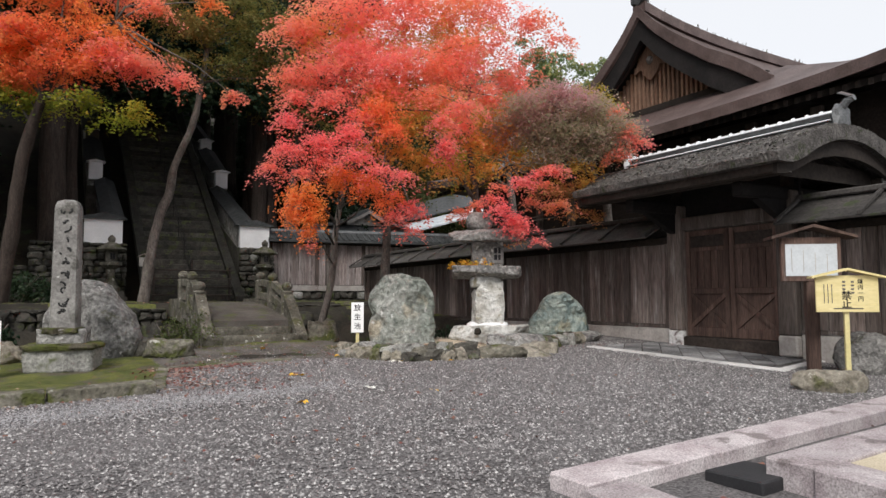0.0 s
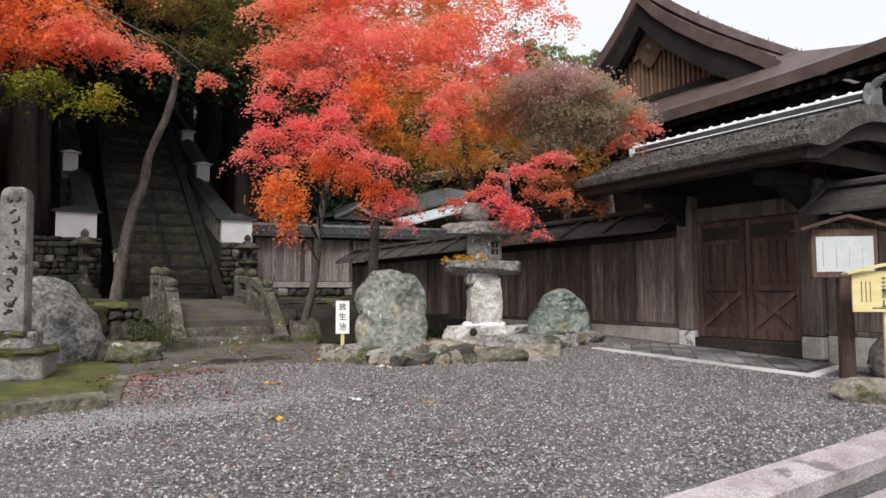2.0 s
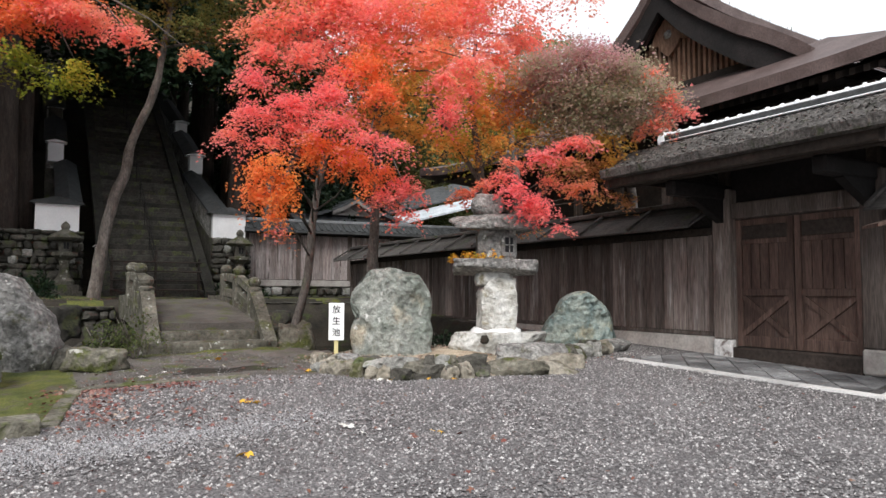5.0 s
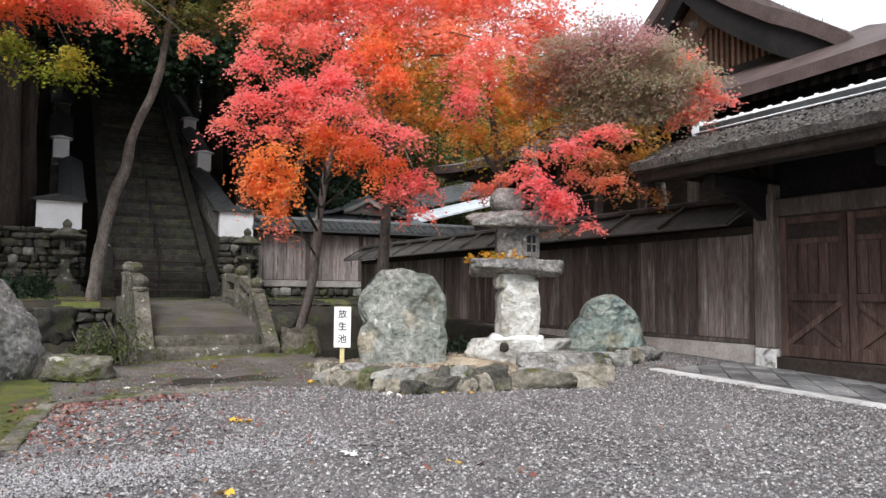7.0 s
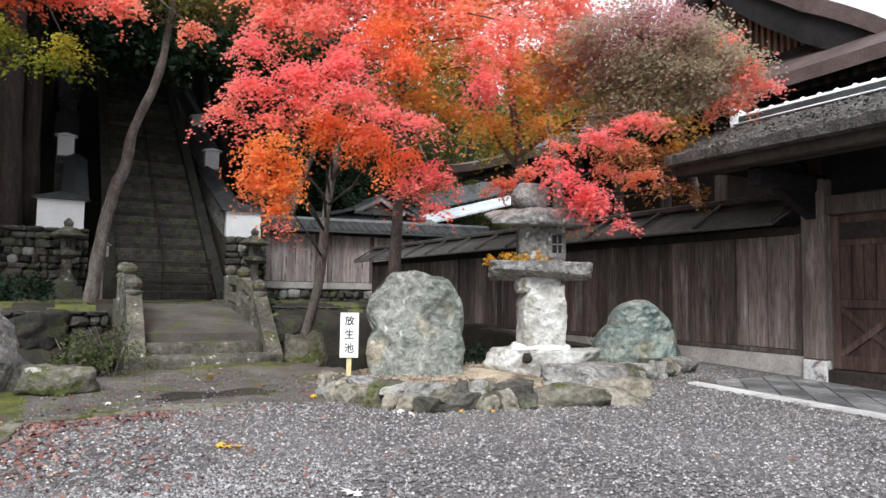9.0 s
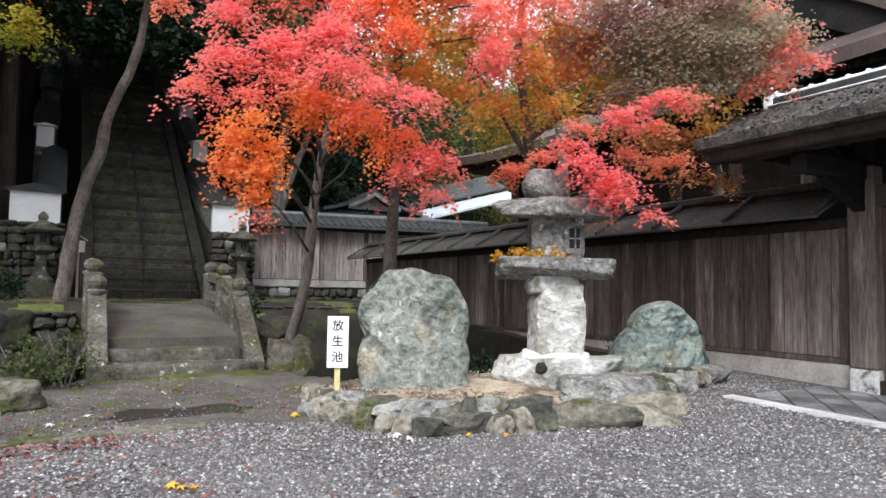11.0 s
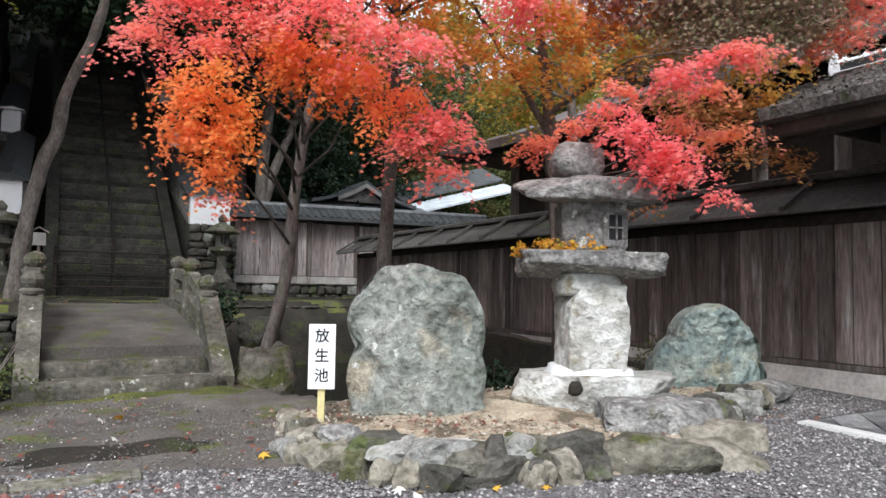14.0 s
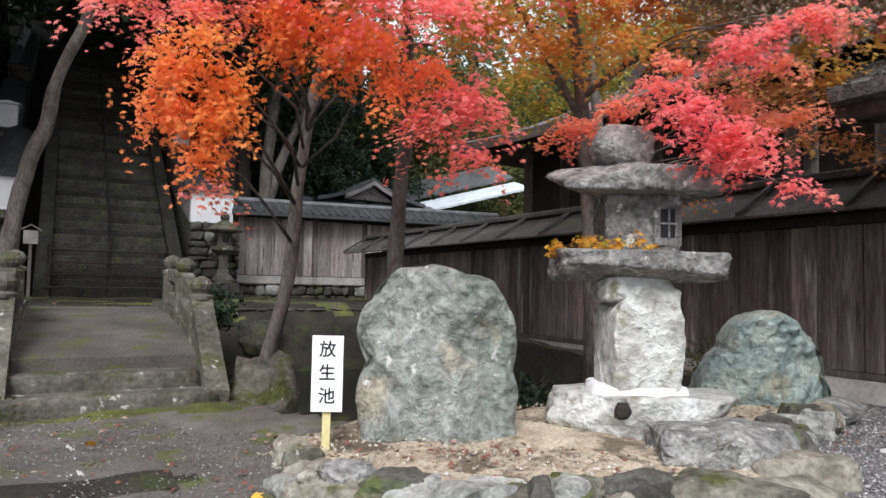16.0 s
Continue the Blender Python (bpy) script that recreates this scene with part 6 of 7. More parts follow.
D_RED = [(1.72, 17.24, 6.98, 0.81, 0.37), (2.48, 16.62, 6.50, 0.41, 0.26), (1.15, 17.55, 7.24, 0.79, 0.39), (1.96, 17.45, 8.48, 0.59, 0.27), (3.66, 16.55, 6.30, 0.27, 0.19), (-1.06, 18.97, 7.98, 0.66, 0.32), (1.13, 18.09, 9.22, 1.22, 0.54)]
D_GREEN = [(1.38, 17.76, 5.79, 0.73, 0.21), (0.63, 18.38, 6.25, 0.94, 0.24), (1.66, 17.58, 6.05, 0.45, 0.16), (-0.44, 19.44, 6.30, 0.83, 0.33), (-1.18, 20.06, 6.77, 0.97, 0.56)]
E_OLIVE = [(4.78, 19.72, 9.06, 1.13, 0.65), (5.90, 19.62, 9.58, 1.00, 0.66), (4.25, 20.10, 8.18, 0.81, 0.42), (5.65, 19.86, 8.42, 1.00, 0.56), (3.47, 20.23, 9.15, 0.80, 0.58), (4.61, 19.75, 9.87, 1.30, 0.65), (3.05, 20.31, 8.28, 0.63, 0.38), (6.25, 20.13, 7.91, 0.68, 0.51), (2.79, 20.80, 9.72, 0.97, 0.65)]
H_OLIVE = [(10.70, 17.36, 7.05, 1.06, 0.70), (11.65, 17.45, 6.27, 0.73, 0.55), (10.44, 17.59, 5.69, 0.70, 0.47), (12.66, 17.95, 7.62, 1.17, 0.78), (14.39, 18.14, 7.46, 1.10, 0.76), (9.67, 17.93, 7.14, 0.94, 0.70), (12.84, 17.95, 6.07, 0.65, 0.39), (15.45, 17.51, 8.02, 1.10, 0.83), (11.27, 17.73, 5.29, 0.73, 0.29)]

OLIVE_LEAF = leaf_mat("dull_olive_leaves", [(0.28, 0.15, 0.05), (0.24, 0.21, 0.06), (0.16, 0.18, 0.055), (0.38, 0.16, 0.08)])
t_a = thing("maple_tree", "tall maple in coral-red autumn leaf rising behind the standing rock", "tree", at=(7.62, 16.55, 0.4))
ra = trunk(t_a, [(7.62, 16.6, 0.2), (7.62, 16.51, 1.64), (7.6, 16.47, 2.44), (7.54, 16.23, 3.3), (7.4, 15.81, 3.92), (7.0, 15.0, 5.2), (6.8, 14.4, 6.6)], [0.16, 0.13, 0.12, 0.11, 0.1, 0.08, 0.05])
limbs(t_a, ra, A_PINK[6:10] + A_PINK[12:15] + A_RED[3:12], 1, 0.03)
foliage(t_a, "foliage", "coral-pink sprays of maple leaves", PINK_LEAF, A_PINK, 3700, size=0.032, seed=1, spread=0.36, flat=0.03, tilt=0.32, droop=0.7)
foliage(t_a, "foliage", "red maple leaves", RED_LEAF, A_RED, 1700, size=0.042, seed=2, spread=0.4, flat=0.03, tilt=0.32, droop=0.7)
foliage(t_a, "foliage", "rust and olive inner leaves", RUST_LEAF, A_RUST, 1500, size=0.042, seed=4, spread=0.42)
t_b = thing("maple_tree", "slender leaning maple with orange leaf growing beside the bridge", "tree", at=(5.27, 14.7, 0.9))
rb = trunk(t_b, [(5.2, 14.68, 0.75), (5.27, 14.66, 1.09), (5.44, 14.63, 1.85), (5.49, 14.53, 2.86), (5.57, 14.31, 3.84), (5.71, 13.95, 4.64), (5.6, 14.0, 5.8)], [0.1, 0.085, 0.075, 0.07, 0.065, 0.05, 0.03])
limbs(t_b, rb, A_ORANGE + A_PINK[:6] + A_RED[:3], 2, 0.022)
foliage(t_b, "foliage", "hanging orange maple leaves", ORANGE_LEAF, A_ORANGE, 3300, size=0.032, seed=3, spread=0.24, droop=0.9, tilt=0.6)
t_c = thing("maple_tree", "maple spreading crimson layered boughs over the stone lantern", "tree", at=(8.5, 13.1, 0.2))
rc = trunk(t_c, [(8.5, 13.1, -0.6), (8.46, 13.1, 1.0), (8.36, 13.05, 2.4), (8.2, 13.0, 3.6), (8.07, 12.94, 4.3), (7.92, 12.9, 5.2), (7.95, 12.8, 6.2)], [0.12, 0.1, 0.09, 0.08, 0.065, 0.05, 0.03])
trunk(t_c, [(8.2, 13.0, 3.6), (7.85, 12.95, 4.0), (7.45, 12.95, 4.5), (7.1, 13.1, 5.1)], [0.045, 0.04, 0.03, 0.02], name="bough")
trunk(t_c, [(8.15, 12.95, 3.9), (8.6, 12.6, 4.3), (9.0, 12.3, 4.5)], [0.045, 0.035, 0.02], name="bough")
limbs(t_c, [(8.3, 13.02, 2.9), (8.2, 13.0, 3.6), (8.6, 12.6, 4.3)], B_PINK + B_RED + B_RUST, 3, 0.014)
foliage(t_c, "foliage", "coral-pink flat sprays", PINK_LEAF, B_PINK, 3600, size=0.033, seed=5, spread=0.24, flat=0.03)
foliage(t_c, "foliage", "crimson flat sprays", RED_LEAF, B_RED, 2800, size=0.034, seed=6, spread=0.24, flat=0.03)
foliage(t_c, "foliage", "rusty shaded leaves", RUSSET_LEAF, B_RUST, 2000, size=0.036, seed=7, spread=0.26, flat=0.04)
t_d = thing("maple_tree", "dusky purple and olive maple against the gate roof", "tree", at=(12.1, 13.0, 0.6))
rd = trunk(t_d, [(12.1, 13.0, 0.4), (12.0, 12.9, 2.0), (11.8, 12.7, 3.5), (11.0, 12.2, 4.2), (9.9, 11.5, 4.8), (9.3, 11.2, 5.3)], [0.12, 0.1, 0.085, 0.07, 0.05, 0.03])
limbs(t_d, rd, C_PURPLE + C_PINK + C_RUST, 4, 0.03)
foliage(t_d, "foliage", "dusky purple leaves", PURPLE_LEAF, C_PURPLE, 4000, size=0.031, seed=8, spread=0.5, flat=0.04, tilt=0.5, droop=0.3)
foliage(t_d, "foliage", "pink outer leaves", PINK_LEAF, C_PINK, 1500, size=0.042, seed=9)
foliage(t_d, "foliage", "rusty lower leaves", RUST_LEAF, C_RUST, 1100, size=0.042, seed=10)
t_e = thing("maple_tree", "tall maple with orange and yellow-green boughs at the wood's edge", "tree", at=(-0.95, 20.4, 1.3))
re_ = trunk(t_e, [(-1.1, 20.7, 0.9), (-0.87, 20.21, 2.6), (-0.63, 19.66, 4.92), (-0.15, 19.02, 6.65), (0.35, 18.44, 7.52), (1.2, 17.7, 8.0)], [0.2, 0.17, 0.14, 0.11, 0.08, 0.04], TRUNK_DARK)
limbs(t_e, re_, D_ORANGE + D_RED + D_GREEN, 5, 0.035)
foliage(t_e, "foliage", "orange leaves", ORANGE_LEAF, D_ORANGE, 1700, size=0.045, seed=11)
foliage(t_e, "foliage", "red leaves", RED_LEAF, D_RED, 1700, size=0.045, seed=12)
foliage(t_e, "foliage", "yellow-green leaves", GREEN_LEAF, D_GREEN, 1500, size=0.045, seed=13)
t_g = thing("forked_tree", "forked grey-barked tree behind the board wall", "tree", at=(8.9, 29.2, 1.5))
trunk(t_g, [(8.95, 29.2, 1.0), (8.95, 29.2, 3.5), (8.95, 29.2, 5.5), (9.15, 29.1, 8.0), (9.4, 29.0, 11)], [0.3, 0.24, 0.19, 0.16, 0.08])
trunk(t_g, [(8.95, 29.2, 4.0), (9.35, 29.2, 5.6), (10.0, 29.1, 7.4), (10.2, 29.0, 9.5)], [0.17, 0.15, 0.12, 0.06], name="bough")
foliage(t_g, "foliage", "dull olive leaves", OLIVE_LEAF, [(9.0, 28.0, 9.5, 2.0, 1.0), (10.8, 27.6, 10.3, 1.9, 1.0), (7.2, 28.0, 10.3, 1.8, 1.0), (12.0, 26.6, 9.2, 1.6, 1.0), (13.2, 25.8, 10, 1.6, 1.0), (10, 27.2, 8.4, 1.5, 0.7)], 260, seed=31, size=0.07, spread=0.6)
t_h = thing("olive_maple_tree", "tall maple with thin olive-yellow leaf beyond the plank fence", "tree", at=(12.4, 17.5, 0.9))
rh = trunk(t_h, [(12.4, 17.5, 0.8), (12.3, 17.3, 2.6), (12.0, 17.0, 4.4), (11.6, 16.8, 6.0)], [0.17, 0.14, 0.11, 0.06])
limbs(t_h, rh, H_OLIVE, 9, 0.04)
foliage(t_h, "foliage", "olive-yellow leaves", leaf_mat("olive_yellow_maple_leaves", [(0.3, 0.24, 0.05), (0.4, 0.34, 0.06), (0.55, 0.38, 0.06), (0.6, 0.28, 0.07)]), H_OLIVE, 900, seed=33, spread=0.5)
t_f = thing("slender_tree", "slender bent tree with dull olive leaves beside the stairs", "tree", at=(2.45, 21.5, 1.3))
rf = trunk(t_f, [(2.3, 21.4, 1.0), (2.36, 21.38, 1.35), (2.48, 21.3, 2.5), (2.71, 21.2, 3.85), (2.95, 21.15, 4.52), (3.08, 21.1, 5.35), (3.5, 21.0, 6.5), (3.69, 20.9, 7.5), (3.84, 20.7, 8.9)], [0.26, 0.17, 0.145, 0.125, 0.13, 0.105, 0.095, 0.08, 0.06])
limbs(t_f, rf, E_OLIVE, 6, 0.04)
foliage(t_f, "foliage", "dull olive and russet leaves", OLIVE_LEAF, E_OLIVE, 1150, size=0.048, seed=14)


# ---- dark evergreen wood on the slope ----
OLIVE_WOOD = leaf_mat("dull_green_wood_leaves", [(0.04, 0.06, 0.025), (0.07, 0.09, 0.03), (0.12, 0.12, 0.04), (0.2, 0.13, 0.04)], trans=0.3)


def open_flight(x, y, z, r):
    """Boughs are kept cut back from the stairs and the walls beside them."""
    reach = (y - 27) / 21
    return -0.4 - 0.5 * reach < x + r and x - r < 6.9 and z - 0.5 * r < 7.8 + 7.0 * reach


def wood_tree(x, y, h, r, seed, mat_, label, lean=0.0, low=0.25, dens=60, size=0.13):
    z0 = float(land(x, y))
    tr = thing("evergreen_tree", label, "tree", "trees of the dark wood", at=(x, y, z0))
    rng = random.Random(seed)
    trunk(tr, [(x, y, z0 - 0.4), (x + lean, y, z0 + h * 0.45), (x + lean * 1.5, y, z0 + h * 0.95)], [0.045 * h ** 0.8, 0.03 * h ** 0.8, 0.03], TRUNK_DARK)
    cl = []
    for i in range(int(9 + h * 0.9)):
        f = low + (1 - low) * (i + rng.random()) / (9 + h * 0.9)
        w = r * (1.15 - f) * 1.1 + 0.25
        a = rng.uniform(0, 6.28)
        cx, cy, cz = x + lean * f + w * 0.75 * math.cos(a), y + w * 0.75 * math.sin(a), z0 + h * f
        if y < 60 and open_flight(cx, cy, cz, w * 0.8):
            continue
        cl.append((cx, cy, cz, w * 0.62, w * 0.36))
    foliage(tr, "foliage", "", mat_, cl, dens, size=size, seed=seed, shape=DIAMOND, spread=0.8, flat=0.15, tilt=0.6, per=30, droop=0.6)
    return tr


rng = random.Random(8)
WOODS = [(-2.6, 30.5, 15, 3.2), (-3.5, 28.6, 14, 3.4), (-7, 30, 15, 3.6), (-11, 27, 14, 4), (0.4, 34, 15, 3.2), (-4, 35, 17, 4), (-10, 36, 17, 4.5), (8.6, 30.5, 13, 3.0), (8.8, 36, 14, 3.2), (11.5, 40, 16, 4), (15.5, 44, 15, 4), (20, 47, 15, 4.2), (24.5, 50, 14, 4.2), (9.5, 44, 16, 4), (0.8, 42, 15, 3.6), (4.4, 53, 15, 4.5), (0, 50, 15, 4), (9, 51, 15, 4), (-6, 44, 17, 4.5), (-16, 33, 17, 5), (-15, 24, 15, 4.5), (-9, 22, 12, 3.5), (18, 40, 11, 3), (12.5, 36, 10, 2.8), (3.9, 47, 13, 5)]
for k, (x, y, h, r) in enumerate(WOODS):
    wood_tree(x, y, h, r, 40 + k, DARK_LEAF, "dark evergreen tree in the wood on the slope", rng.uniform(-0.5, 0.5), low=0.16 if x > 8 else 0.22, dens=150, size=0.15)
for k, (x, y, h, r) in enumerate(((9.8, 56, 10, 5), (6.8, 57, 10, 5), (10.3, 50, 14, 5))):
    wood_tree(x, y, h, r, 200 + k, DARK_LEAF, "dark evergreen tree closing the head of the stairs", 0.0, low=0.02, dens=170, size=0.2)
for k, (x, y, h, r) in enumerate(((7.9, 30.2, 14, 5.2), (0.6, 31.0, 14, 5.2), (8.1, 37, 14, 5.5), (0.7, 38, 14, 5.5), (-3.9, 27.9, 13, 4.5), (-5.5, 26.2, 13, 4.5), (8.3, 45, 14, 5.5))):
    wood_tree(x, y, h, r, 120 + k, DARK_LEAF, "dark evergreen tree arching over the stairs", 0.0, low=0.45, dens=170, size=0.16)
# Added trees with crowns above the view, to keep sun off the stairs.
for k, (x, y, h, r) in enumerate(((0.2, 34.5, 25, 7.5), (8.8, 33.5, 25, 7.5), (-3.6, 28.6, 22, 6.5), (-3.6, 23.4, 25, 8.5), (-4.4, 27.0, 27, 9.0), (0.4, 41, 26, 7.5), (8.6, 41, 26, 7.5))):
    wood_tree(x, y, h, r, 170 + k, DARK_LEAF, "tall evergreen added, its crown out of view, to shade the stairs", 0.0, low=0.52, dens=210, size=0.2)
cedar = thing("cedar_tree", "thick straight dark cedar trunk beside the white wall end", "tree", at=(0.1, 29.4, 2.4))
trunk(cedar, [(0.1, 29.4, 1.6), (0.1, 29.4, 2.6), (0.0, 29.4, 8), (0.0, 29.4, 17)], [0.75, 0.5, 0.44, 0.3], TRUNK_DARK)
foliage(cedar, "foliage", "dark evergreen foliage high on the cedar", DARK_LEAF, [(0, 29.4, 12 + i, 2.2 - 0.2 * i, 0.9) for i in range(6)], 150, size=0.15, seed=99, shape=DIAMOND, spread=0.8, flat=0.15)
for k, (x, y, h, r) in enumerate(((21, 43.5, 16, 4.2), (25.5, 44, 17, 4.4), (29.5, 42, 16, 4.2), (17.2, 42.0, 15, 3.6))):
    wood_tree(x, y, h, r, 150 + k, OLIVE_WOOD, "dull green tree behind the halls", low=0.2, dens=120, size=0.12)
for k, (x, y, h, r) in enumerate(((38.5, 47, 19, 7), (42.2, 45.4, 20, 7), (35.5, 49, 19, 7), (45, 48, 18, 6), (33, 56, 17, 6), (40.2, 50, 19, 6))):
    wood_tree(x, y, h, r, 80 + k, MID_LEAF, "green and yellowing tree on the far hill", low=0.2, dens=120, size=0.2)

# ---- shrubs ----
def shrub(name, label, centre, r, h, material, seed, dens=1300, size=0.035, shape=DIAMOND):
    sh = thing(name, label, "shrub", at=centre)
    x, y, z = centre
    rng_ = random.Random(seed)
    for i in range(7):
        a = rng_.uniform(0, 6.28)
        part("stem", tube(bmesh.new(), [(x, y, z - 0.05), (x + 0.3 * r * math.cos(a), y + 0.3 * r * math.sin(a), z + h * 0.5), (x + 0.7 * r * math.cos(a), y + 0.7 * r * math.sin(a), z + h * 0.9)], [0.012, 0.009, 0.004], 5), TRUNK, sh)
    foliage(sh, "foliage", "", material, [(x, y, z + h * 0.55, r, h * 0.5)], dens, size=size, seed=seed, shape=shape, spread=0.2, flat=0.05, tilt=0.7, per=20)


GRASS_LEAF = leaf_mat("dull_shrub_leaves", [(0.04, 0.06, 0.018), (0.065, 0.09, 0.026), (0.1, 0.115, 0.04), (0.14, 0.12, 0.055)], trans=0.3)
shrub("shrub", "small grey-green shrub before the bridge's mossy post", (2.42, 13.62, 0.52), 0.42, 0.75, GRASS_LEAF, 3, dens=1700, size=0.028)
shrub("shrub", "small grey-green shrub before the bridge's mossy post", (1.98, 13.75, 0.5), 0.36, 0.6, GRASS_LEAF, 4, dens=1900)
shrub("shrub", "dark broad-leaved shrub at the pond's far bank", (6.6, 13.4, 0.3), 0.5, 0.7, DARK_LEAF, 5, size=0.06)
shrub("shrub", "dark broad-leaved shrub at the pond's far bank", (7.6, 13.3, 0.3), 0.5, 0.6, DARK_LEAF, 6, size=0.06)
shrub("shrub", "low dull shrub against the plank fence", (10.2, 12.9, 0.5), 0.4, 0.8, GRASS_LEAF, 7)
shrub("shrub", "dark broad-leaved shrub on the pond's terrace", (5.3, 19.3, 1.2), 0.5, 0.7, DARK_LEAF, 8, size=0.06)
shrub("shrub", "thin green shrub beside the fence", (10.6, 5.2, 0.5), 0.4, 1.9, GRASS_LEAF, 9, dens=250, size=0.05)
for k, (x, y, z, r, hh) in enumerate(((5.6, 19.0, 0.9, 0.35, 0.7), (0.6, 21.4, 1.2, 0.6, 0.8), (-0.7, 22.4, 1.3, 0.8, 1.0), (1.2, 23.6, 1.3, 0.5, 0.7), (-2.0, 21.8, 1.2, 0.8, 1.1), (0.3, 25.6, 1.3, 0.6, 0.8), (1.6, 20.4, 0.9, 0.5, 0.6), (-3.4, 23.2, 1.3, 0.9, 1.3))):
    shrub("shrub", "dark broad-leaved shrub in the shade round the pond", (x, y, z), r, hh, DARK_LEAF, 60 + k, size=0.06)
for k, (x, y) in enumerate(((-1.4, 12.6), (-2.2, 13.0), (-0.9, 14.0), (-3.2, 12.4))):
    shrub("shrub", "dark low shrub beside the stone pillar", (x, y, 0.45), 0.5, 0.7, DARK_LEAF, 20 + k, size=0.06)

# ---- fallen leaves and gravel ----
PALE_CHIP = leaf_mat("stone_chips", [(0.14, 0.12, 0.1), (0.3, 0.26, 0.21), (0.42, 0.38, 0.32), (0.6, 0.57, 0.52)], scale=20, trans=0.0)
rg = np.random.default_rng(5)


def scatter(name, label, category, material, P, size, shape, lift=0.012, tiltk=0.35):
    P = np.array(P)
    z = land(P[:, 0], P[:, 1]) + lift
    Q = np.column_stack([P, z])
    N = np.array([-0.018, -0.038, 1.0]) + rg.normal(0, tiltk, (len(P), 3)) * np.array([1, 1, 0.2])
    ob = link(name, leaf_mesh(name, Q, N, size, shape, rg), material)
    return tagged(ob, label, category, kind="stuff")


red = np.concatenate([
    np.column_stack([rg.uniform(4.6, 9.6, 480), rg.uniform(10.2, 12.7, 480)]),
    np.column_stack([rg.uniform(1.2, 1.9, 130), rg.uniform(9.0, 11.3, 130)]),
    np.column_stack([rg.uniform(1.3, 3.6, 170), rg.normal(11.0, 0.25, 170)]),
    np.column_stack([rg.uniform(-2.5, 1.4, 130), rg.normal(8.95, 0.25, 130)]),
    np.column_stack([rg.normal(2.0, 1.6, 260), rg.normal(8.8, 1.5, 260)]),
    np.column_stack([rg.uniform(1.5, 4.8, 120), rg.uniform(11.4, 14.0, 120)]),
    np.column_stack([rg.uniform(4.6, 9.5, 120), rg.uniform(10.3, 12.6, 120)]),
    np.column_stack([rg.uniform(-2, 9, 170), rg.uniform(2, 9.5, 170)]),
    np.column_stack([rg.uniform(0, 6, 260), rg.uniform(19.2, 24.8, 260)])])
scatter("fallen_leaves", "small red and brown fallen leaves over court and bank", "leaves", FALLEN, red, 0.036, STAR)
edge_t = rg.uniform(0, 1, 420)
edge_leaves = np.concatenate([
    np.column_stack([1.5 + 1.3 * edge_t[:260] ** 1.3 + rg.normal(0, 0.08, 260), 11.1 + 0.05 * edge_t[:260] - np.abs(rg.normal(0, 0.2, 260))]),
    np.column_stack([1.34 + 0.16 * edge_t[260:] + np.abs(rg.normal(0, 0.3, 160)), 9.4 + 1.7 * edge_t[260:]]),
    np.column_stack([1.45 + np.abs(rg.normal(0, 0.9, 210)), rg.uniform(8.6, 11.0, 210)])])
scatter("drifted_leaves", "coral-red fallen maple leaves drifted against the edging", "leaves", DRIFT_LEAF, edge_leaves, 0.03, STAR, 0.02, 0.5)
white_leaves = [(3.52, 8.1), (3.55, 8.03), (3.56, 7.8), (3.4, 12.2), (2.6, 12.0), (4.85, 10.2), (1.75, 3.4), (2.75, 9.9), (4.9, 10.05), (2.3, 11.75), (3.35, 12.9)]
scatter("bleached_leaves", "curled white bleached leaves lying on the gravel", "leaves", WHITE_FALLEN, white_leaves, 0.062, STAR, 0.03)
yellow_leaves = [(4.12, 7.56), (4.16, 7.5), (3.05, 9.56), (3.13, 9.52), (3.0, 9.63), (3.1, 9.47), (2.48, 7.6), (2.53, 7.57), (3.5, 12.95), (4.95, 10.1), (5.05, 10.15), (5.4, 9.95), (5.7, 9.85), (4.3, 11.3), (4.25, 11.2), (1.85, 3.45)]
scatter("yellow_leaves", "larger orange-yellow fallen leaves on the gravel", "leaves", YELLOW_FALLEN, yellow_leaves, 0.058, STAR, 0.03)
n = 160000
gx, gy = rg.uniform(-2.5, 10.8, n), rg.uniform(1.6, 12.1, n)
ok = (polydist(gx, gy, [(-2.6, 9.2), (1.2, 9.3), (1.5, 11.2), (2.7, 11.6), (4.5, 11.0), (5.2, 10.15), (6.3, 9.85), (7.1, 9.75), (8.0, 10.35), (9.3, 10.95), (10.2, 12.2), (10.84, 12.2), (10.84, 10.33), (8.95, 10.33), (9.3, 6.45), (10.8, 6.9), (10.8, 4.6), (3.0, 3.9), (3.3, -2), (20, -2), (20, 40), (-20, 40), (-20, 9.2)]) < -0.02)
gp = np.column_stack([gx, gy])[ok]
roof_n = 9000
ru, rv = rg.uniform(-1.86, 1.86, roof_n), rg.uniform(6.28, 10.8, roof_n)
rz = np.interp(np.abs(ru), [q[0] for q in GATE_PROF], [q[1] for q in GATE_PROF])
RP = np.column_stack([WALL_X + ru, rv, rz + 0.012])
RN = np.column_stack([np.sign(ru) * 0.5, 0 * ru, 1 + 0 * ru]) + rg.normal(0, 0.5, (roof_n, 3))
roof_bits = link("roof_litter", leaf_mesh("roof_litter", RP, RN, 0.032, DIAMOND, rg), leaf_mat("bark_flakes", [(0.035, 0.03, 0.028), (0.07, 0.062, 0.057), (0.13, 0.118, 0.11), (0.24, 0.22, 0.205)], scale=9, trans=0.0), gate, "loose bark flakes and moss on the roof")
roof_bits["kind"] = "stuff"
bank_n = 4200
bp = np.column_stack([rg.uniform(4.4, 9.8, bank_n), rg.uniform(10.1, 12.7, bank_n)])
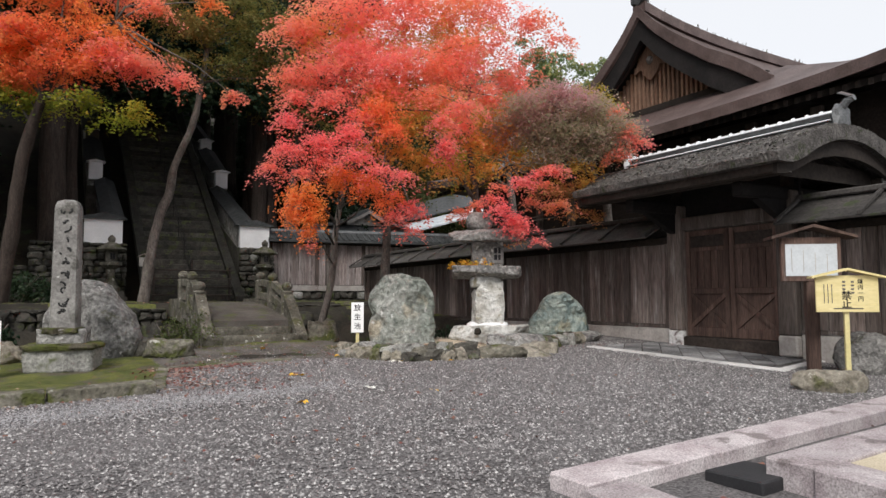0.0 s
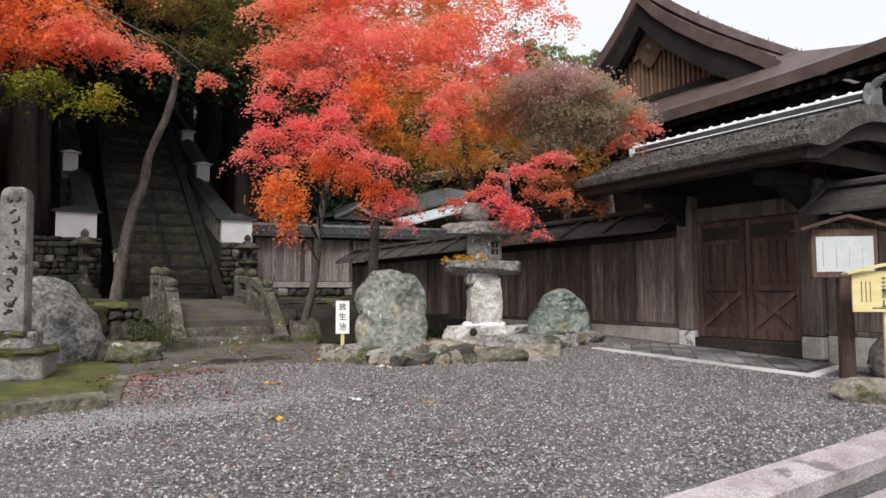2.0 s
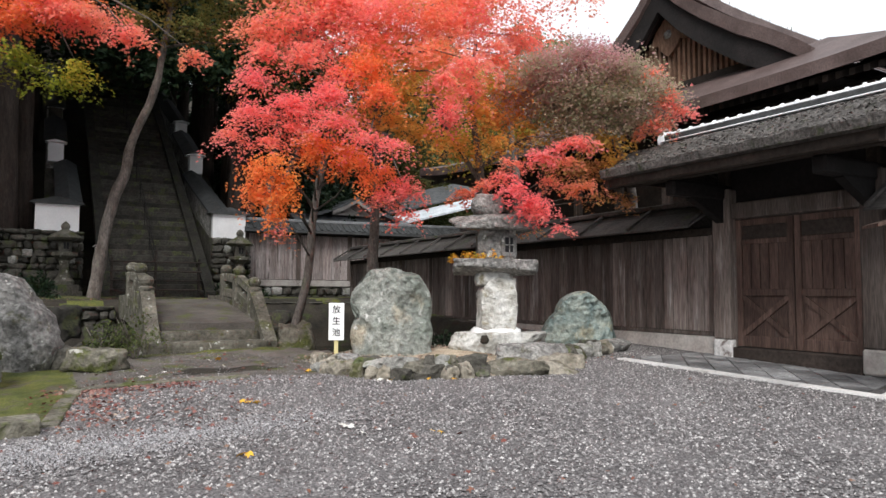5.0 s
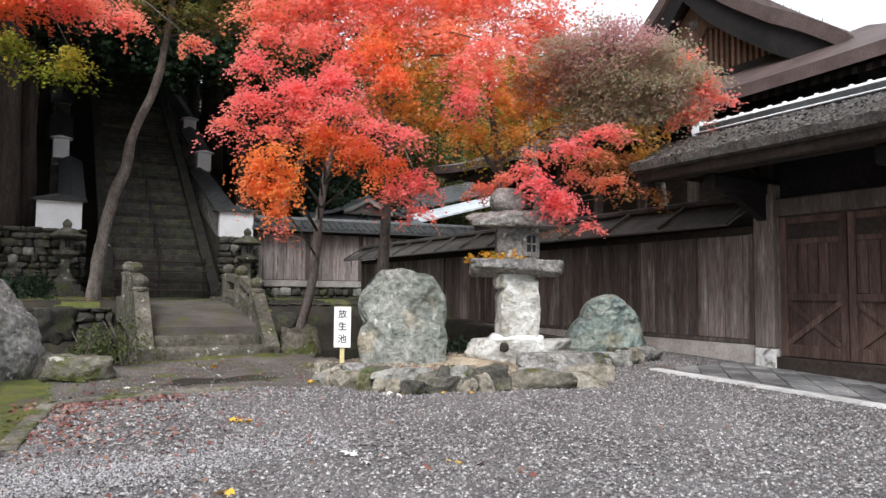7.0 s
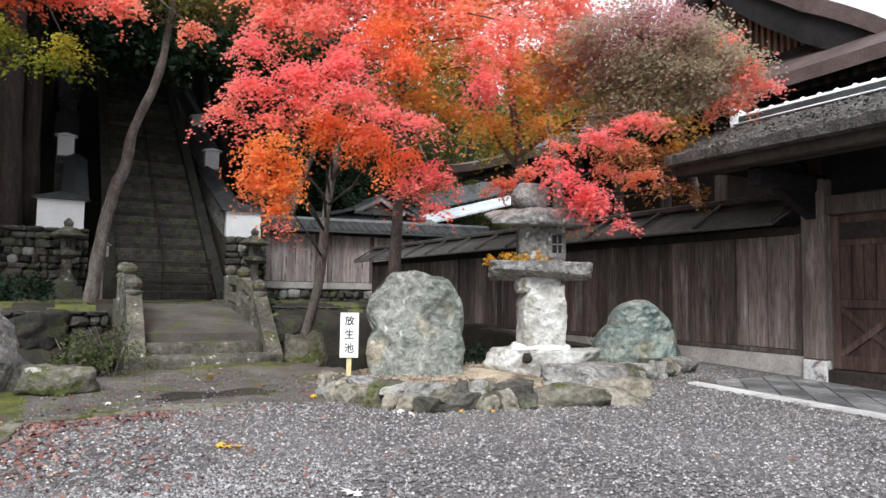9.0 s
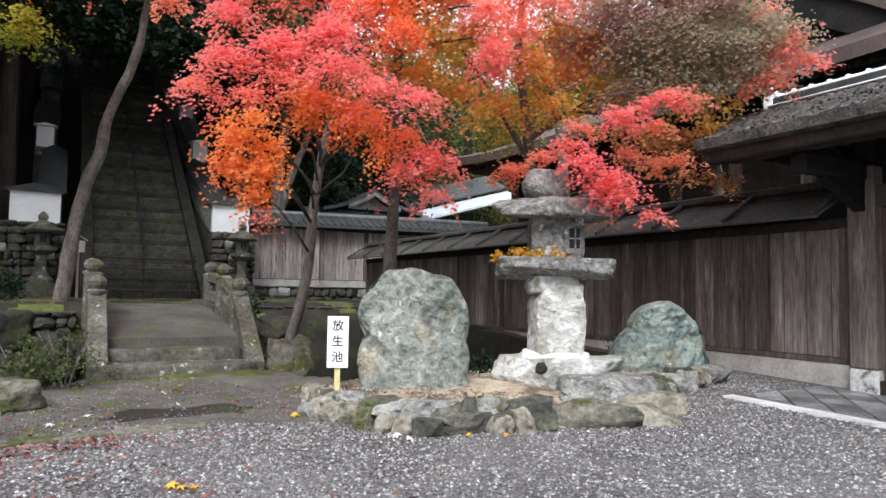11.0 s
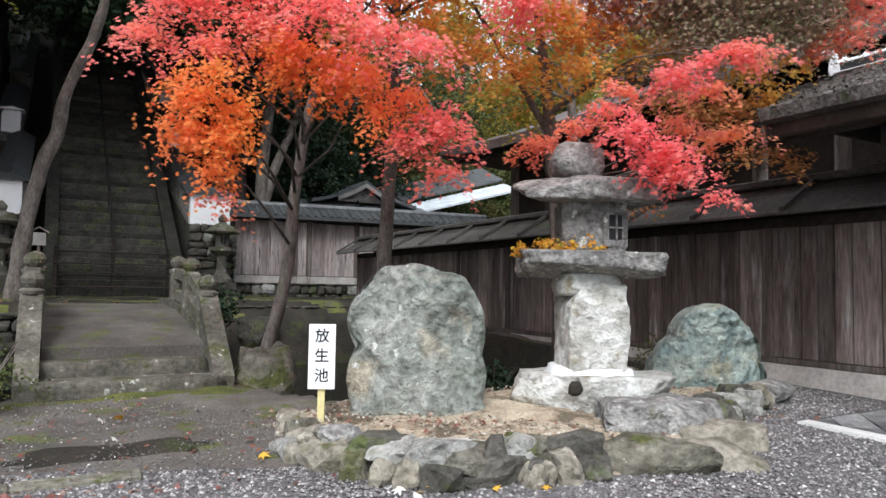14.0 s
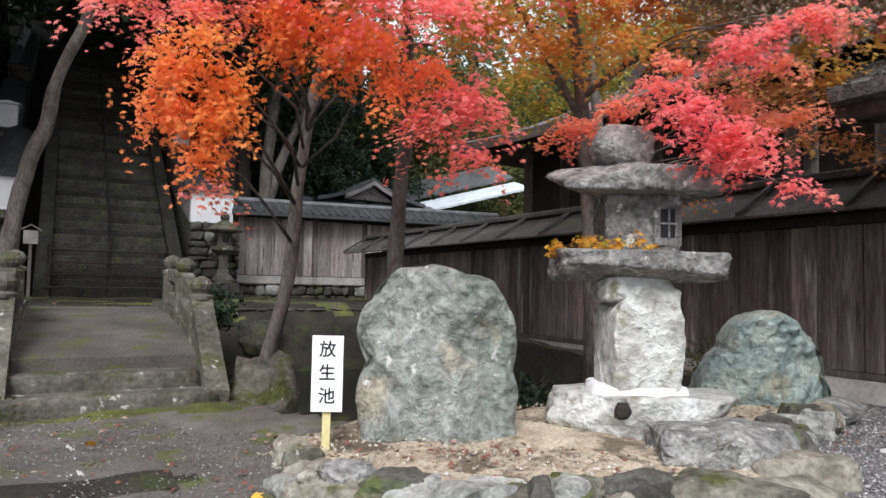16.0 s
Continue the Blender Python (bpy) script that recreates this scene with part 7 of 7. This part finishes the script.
bp = bp[polydist(bp[:, 0], bp[:, 1], MOUND) > 0.05]
scatter("bank_pebbles", "small pale stones and chips on the sandy bank", "stones", PALE_CHIP, bp, 0.024, DIAMOND, 0.012, 0.8)
# Pale chips laid in a band to paint a bright streak of light.
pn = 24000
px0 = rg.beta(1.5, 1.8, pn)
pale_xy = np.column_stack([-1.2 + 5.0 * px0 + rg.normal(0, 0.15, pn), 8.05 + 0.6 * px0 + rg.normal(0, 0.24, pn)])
ep = np.column_stack([rg.uniform(1.5, 4.8, 6000), rg.uniform(11.2, 14.1, 6000)])
scatter("earth_pebbles", "small stones trodden into the earth before the bridge", "stones", PEBBLE, ep, 0.012, DIAMOND, 0.01, 0.6)
scatter("light_streak", "pale chips painting a streak of light across the court", "gravel", leaf_mat("light_streak_chips", [(0.22, 0.21, 0.22), (0.34, 0.33, 0.34), (0.42, 0.41, 0.42), (0.5, 0.49, 0.5)], scale=20, trans=0.0), pale_xy, 0.011, DIAMOND, 0.012, 0.6)
PB = bpy.data.meshes.new("gravel_stones")
m_ = len(gp)
base_ = np.array([(1, 0, 0), (0, 1, 0), (-1, 0, 0), (0, -1, 0), (0.2, 0.1, 0.75), (0, 0, -0.5)])
sz = rg.uniform(0.007, 0.025, m_)
an = rg.uniform(0, 6.28, m_)
sx, sy = rg.uniform(0.8, 1.3, m_), rg.uniform(0.6, 1.0, m_)
bx, by = base_[None, :, 0] * sx[:, None], base_[None, :, 1] * sy[:, None]
gz_ = land(gp[:, 0], gp[:, 1])
Vp = np.stack([gp[:, :1] + sz[:, None] * (np.cos(an)[:, None] * bx - np.sin(an)[:, None] * by), gp[:, 1:] + sz[:, None] * (np.sin(an)[:, None] * bx + np.cos(an)[:, None] * by), gz_[:, None] + 0.004 + sz[:, None] * base_[None, :, 2]], -1)
tri_ = np.array([(0, 1, 4), (1, 2, 4), (2, 3, 4), (3, 0, 4)])
Tp = (np.arange(m_)[:, None, None] * 6 + tri_[None]).reshape(-1, 3)
PB.vertices.add(m_ * 6), PB.vertices.foreach_set("co", Vp.reshape(-1).astype(np.float32))
PB.loops.add(Tp.size), PB.loops.foreach_set("vertex_index", Tp.reshape(-1).astype(np.int32))
PB.polygons.add(len(Tp)), PB.polygons.foreach_set("loop_start", np.arange(0, Tp.size, 3, dtype=np.int32))
PB.update(calc_edges=True)
tagged(link("gravel_stones", PB, PEBBLE), "loose grey gravel stones over the court", "gravel", kind="stuff")
YEL = leaf_mat("yellow_fern_leaves", [(0.6, 0.35, 0.05), (0.75, 0.5, 0.06), (0.7, 0.3, 0.05), (0.45, 0.45, 0.08)], scale=6)
fern = thing("fern_tuft", "tuft of yellowing fern growing on the lantern's slab", "plant", at=(7.1, 11.45, 2.1))
foliage(fern, "foliage", "", YEL, [(6.86, 11.56, 2.14, 0.2, 0.08), (6.98, 11.4, 2.16, 0.24, 0.09), (7.14, 11.26, 2.16, 0.22, 0.08), (7.35, 11.14, 2.13, 0.16, 0.05)], 2600, size=0.03, seed=71, spread=0.1, flat=0.03, per=14, tilt=0.7)
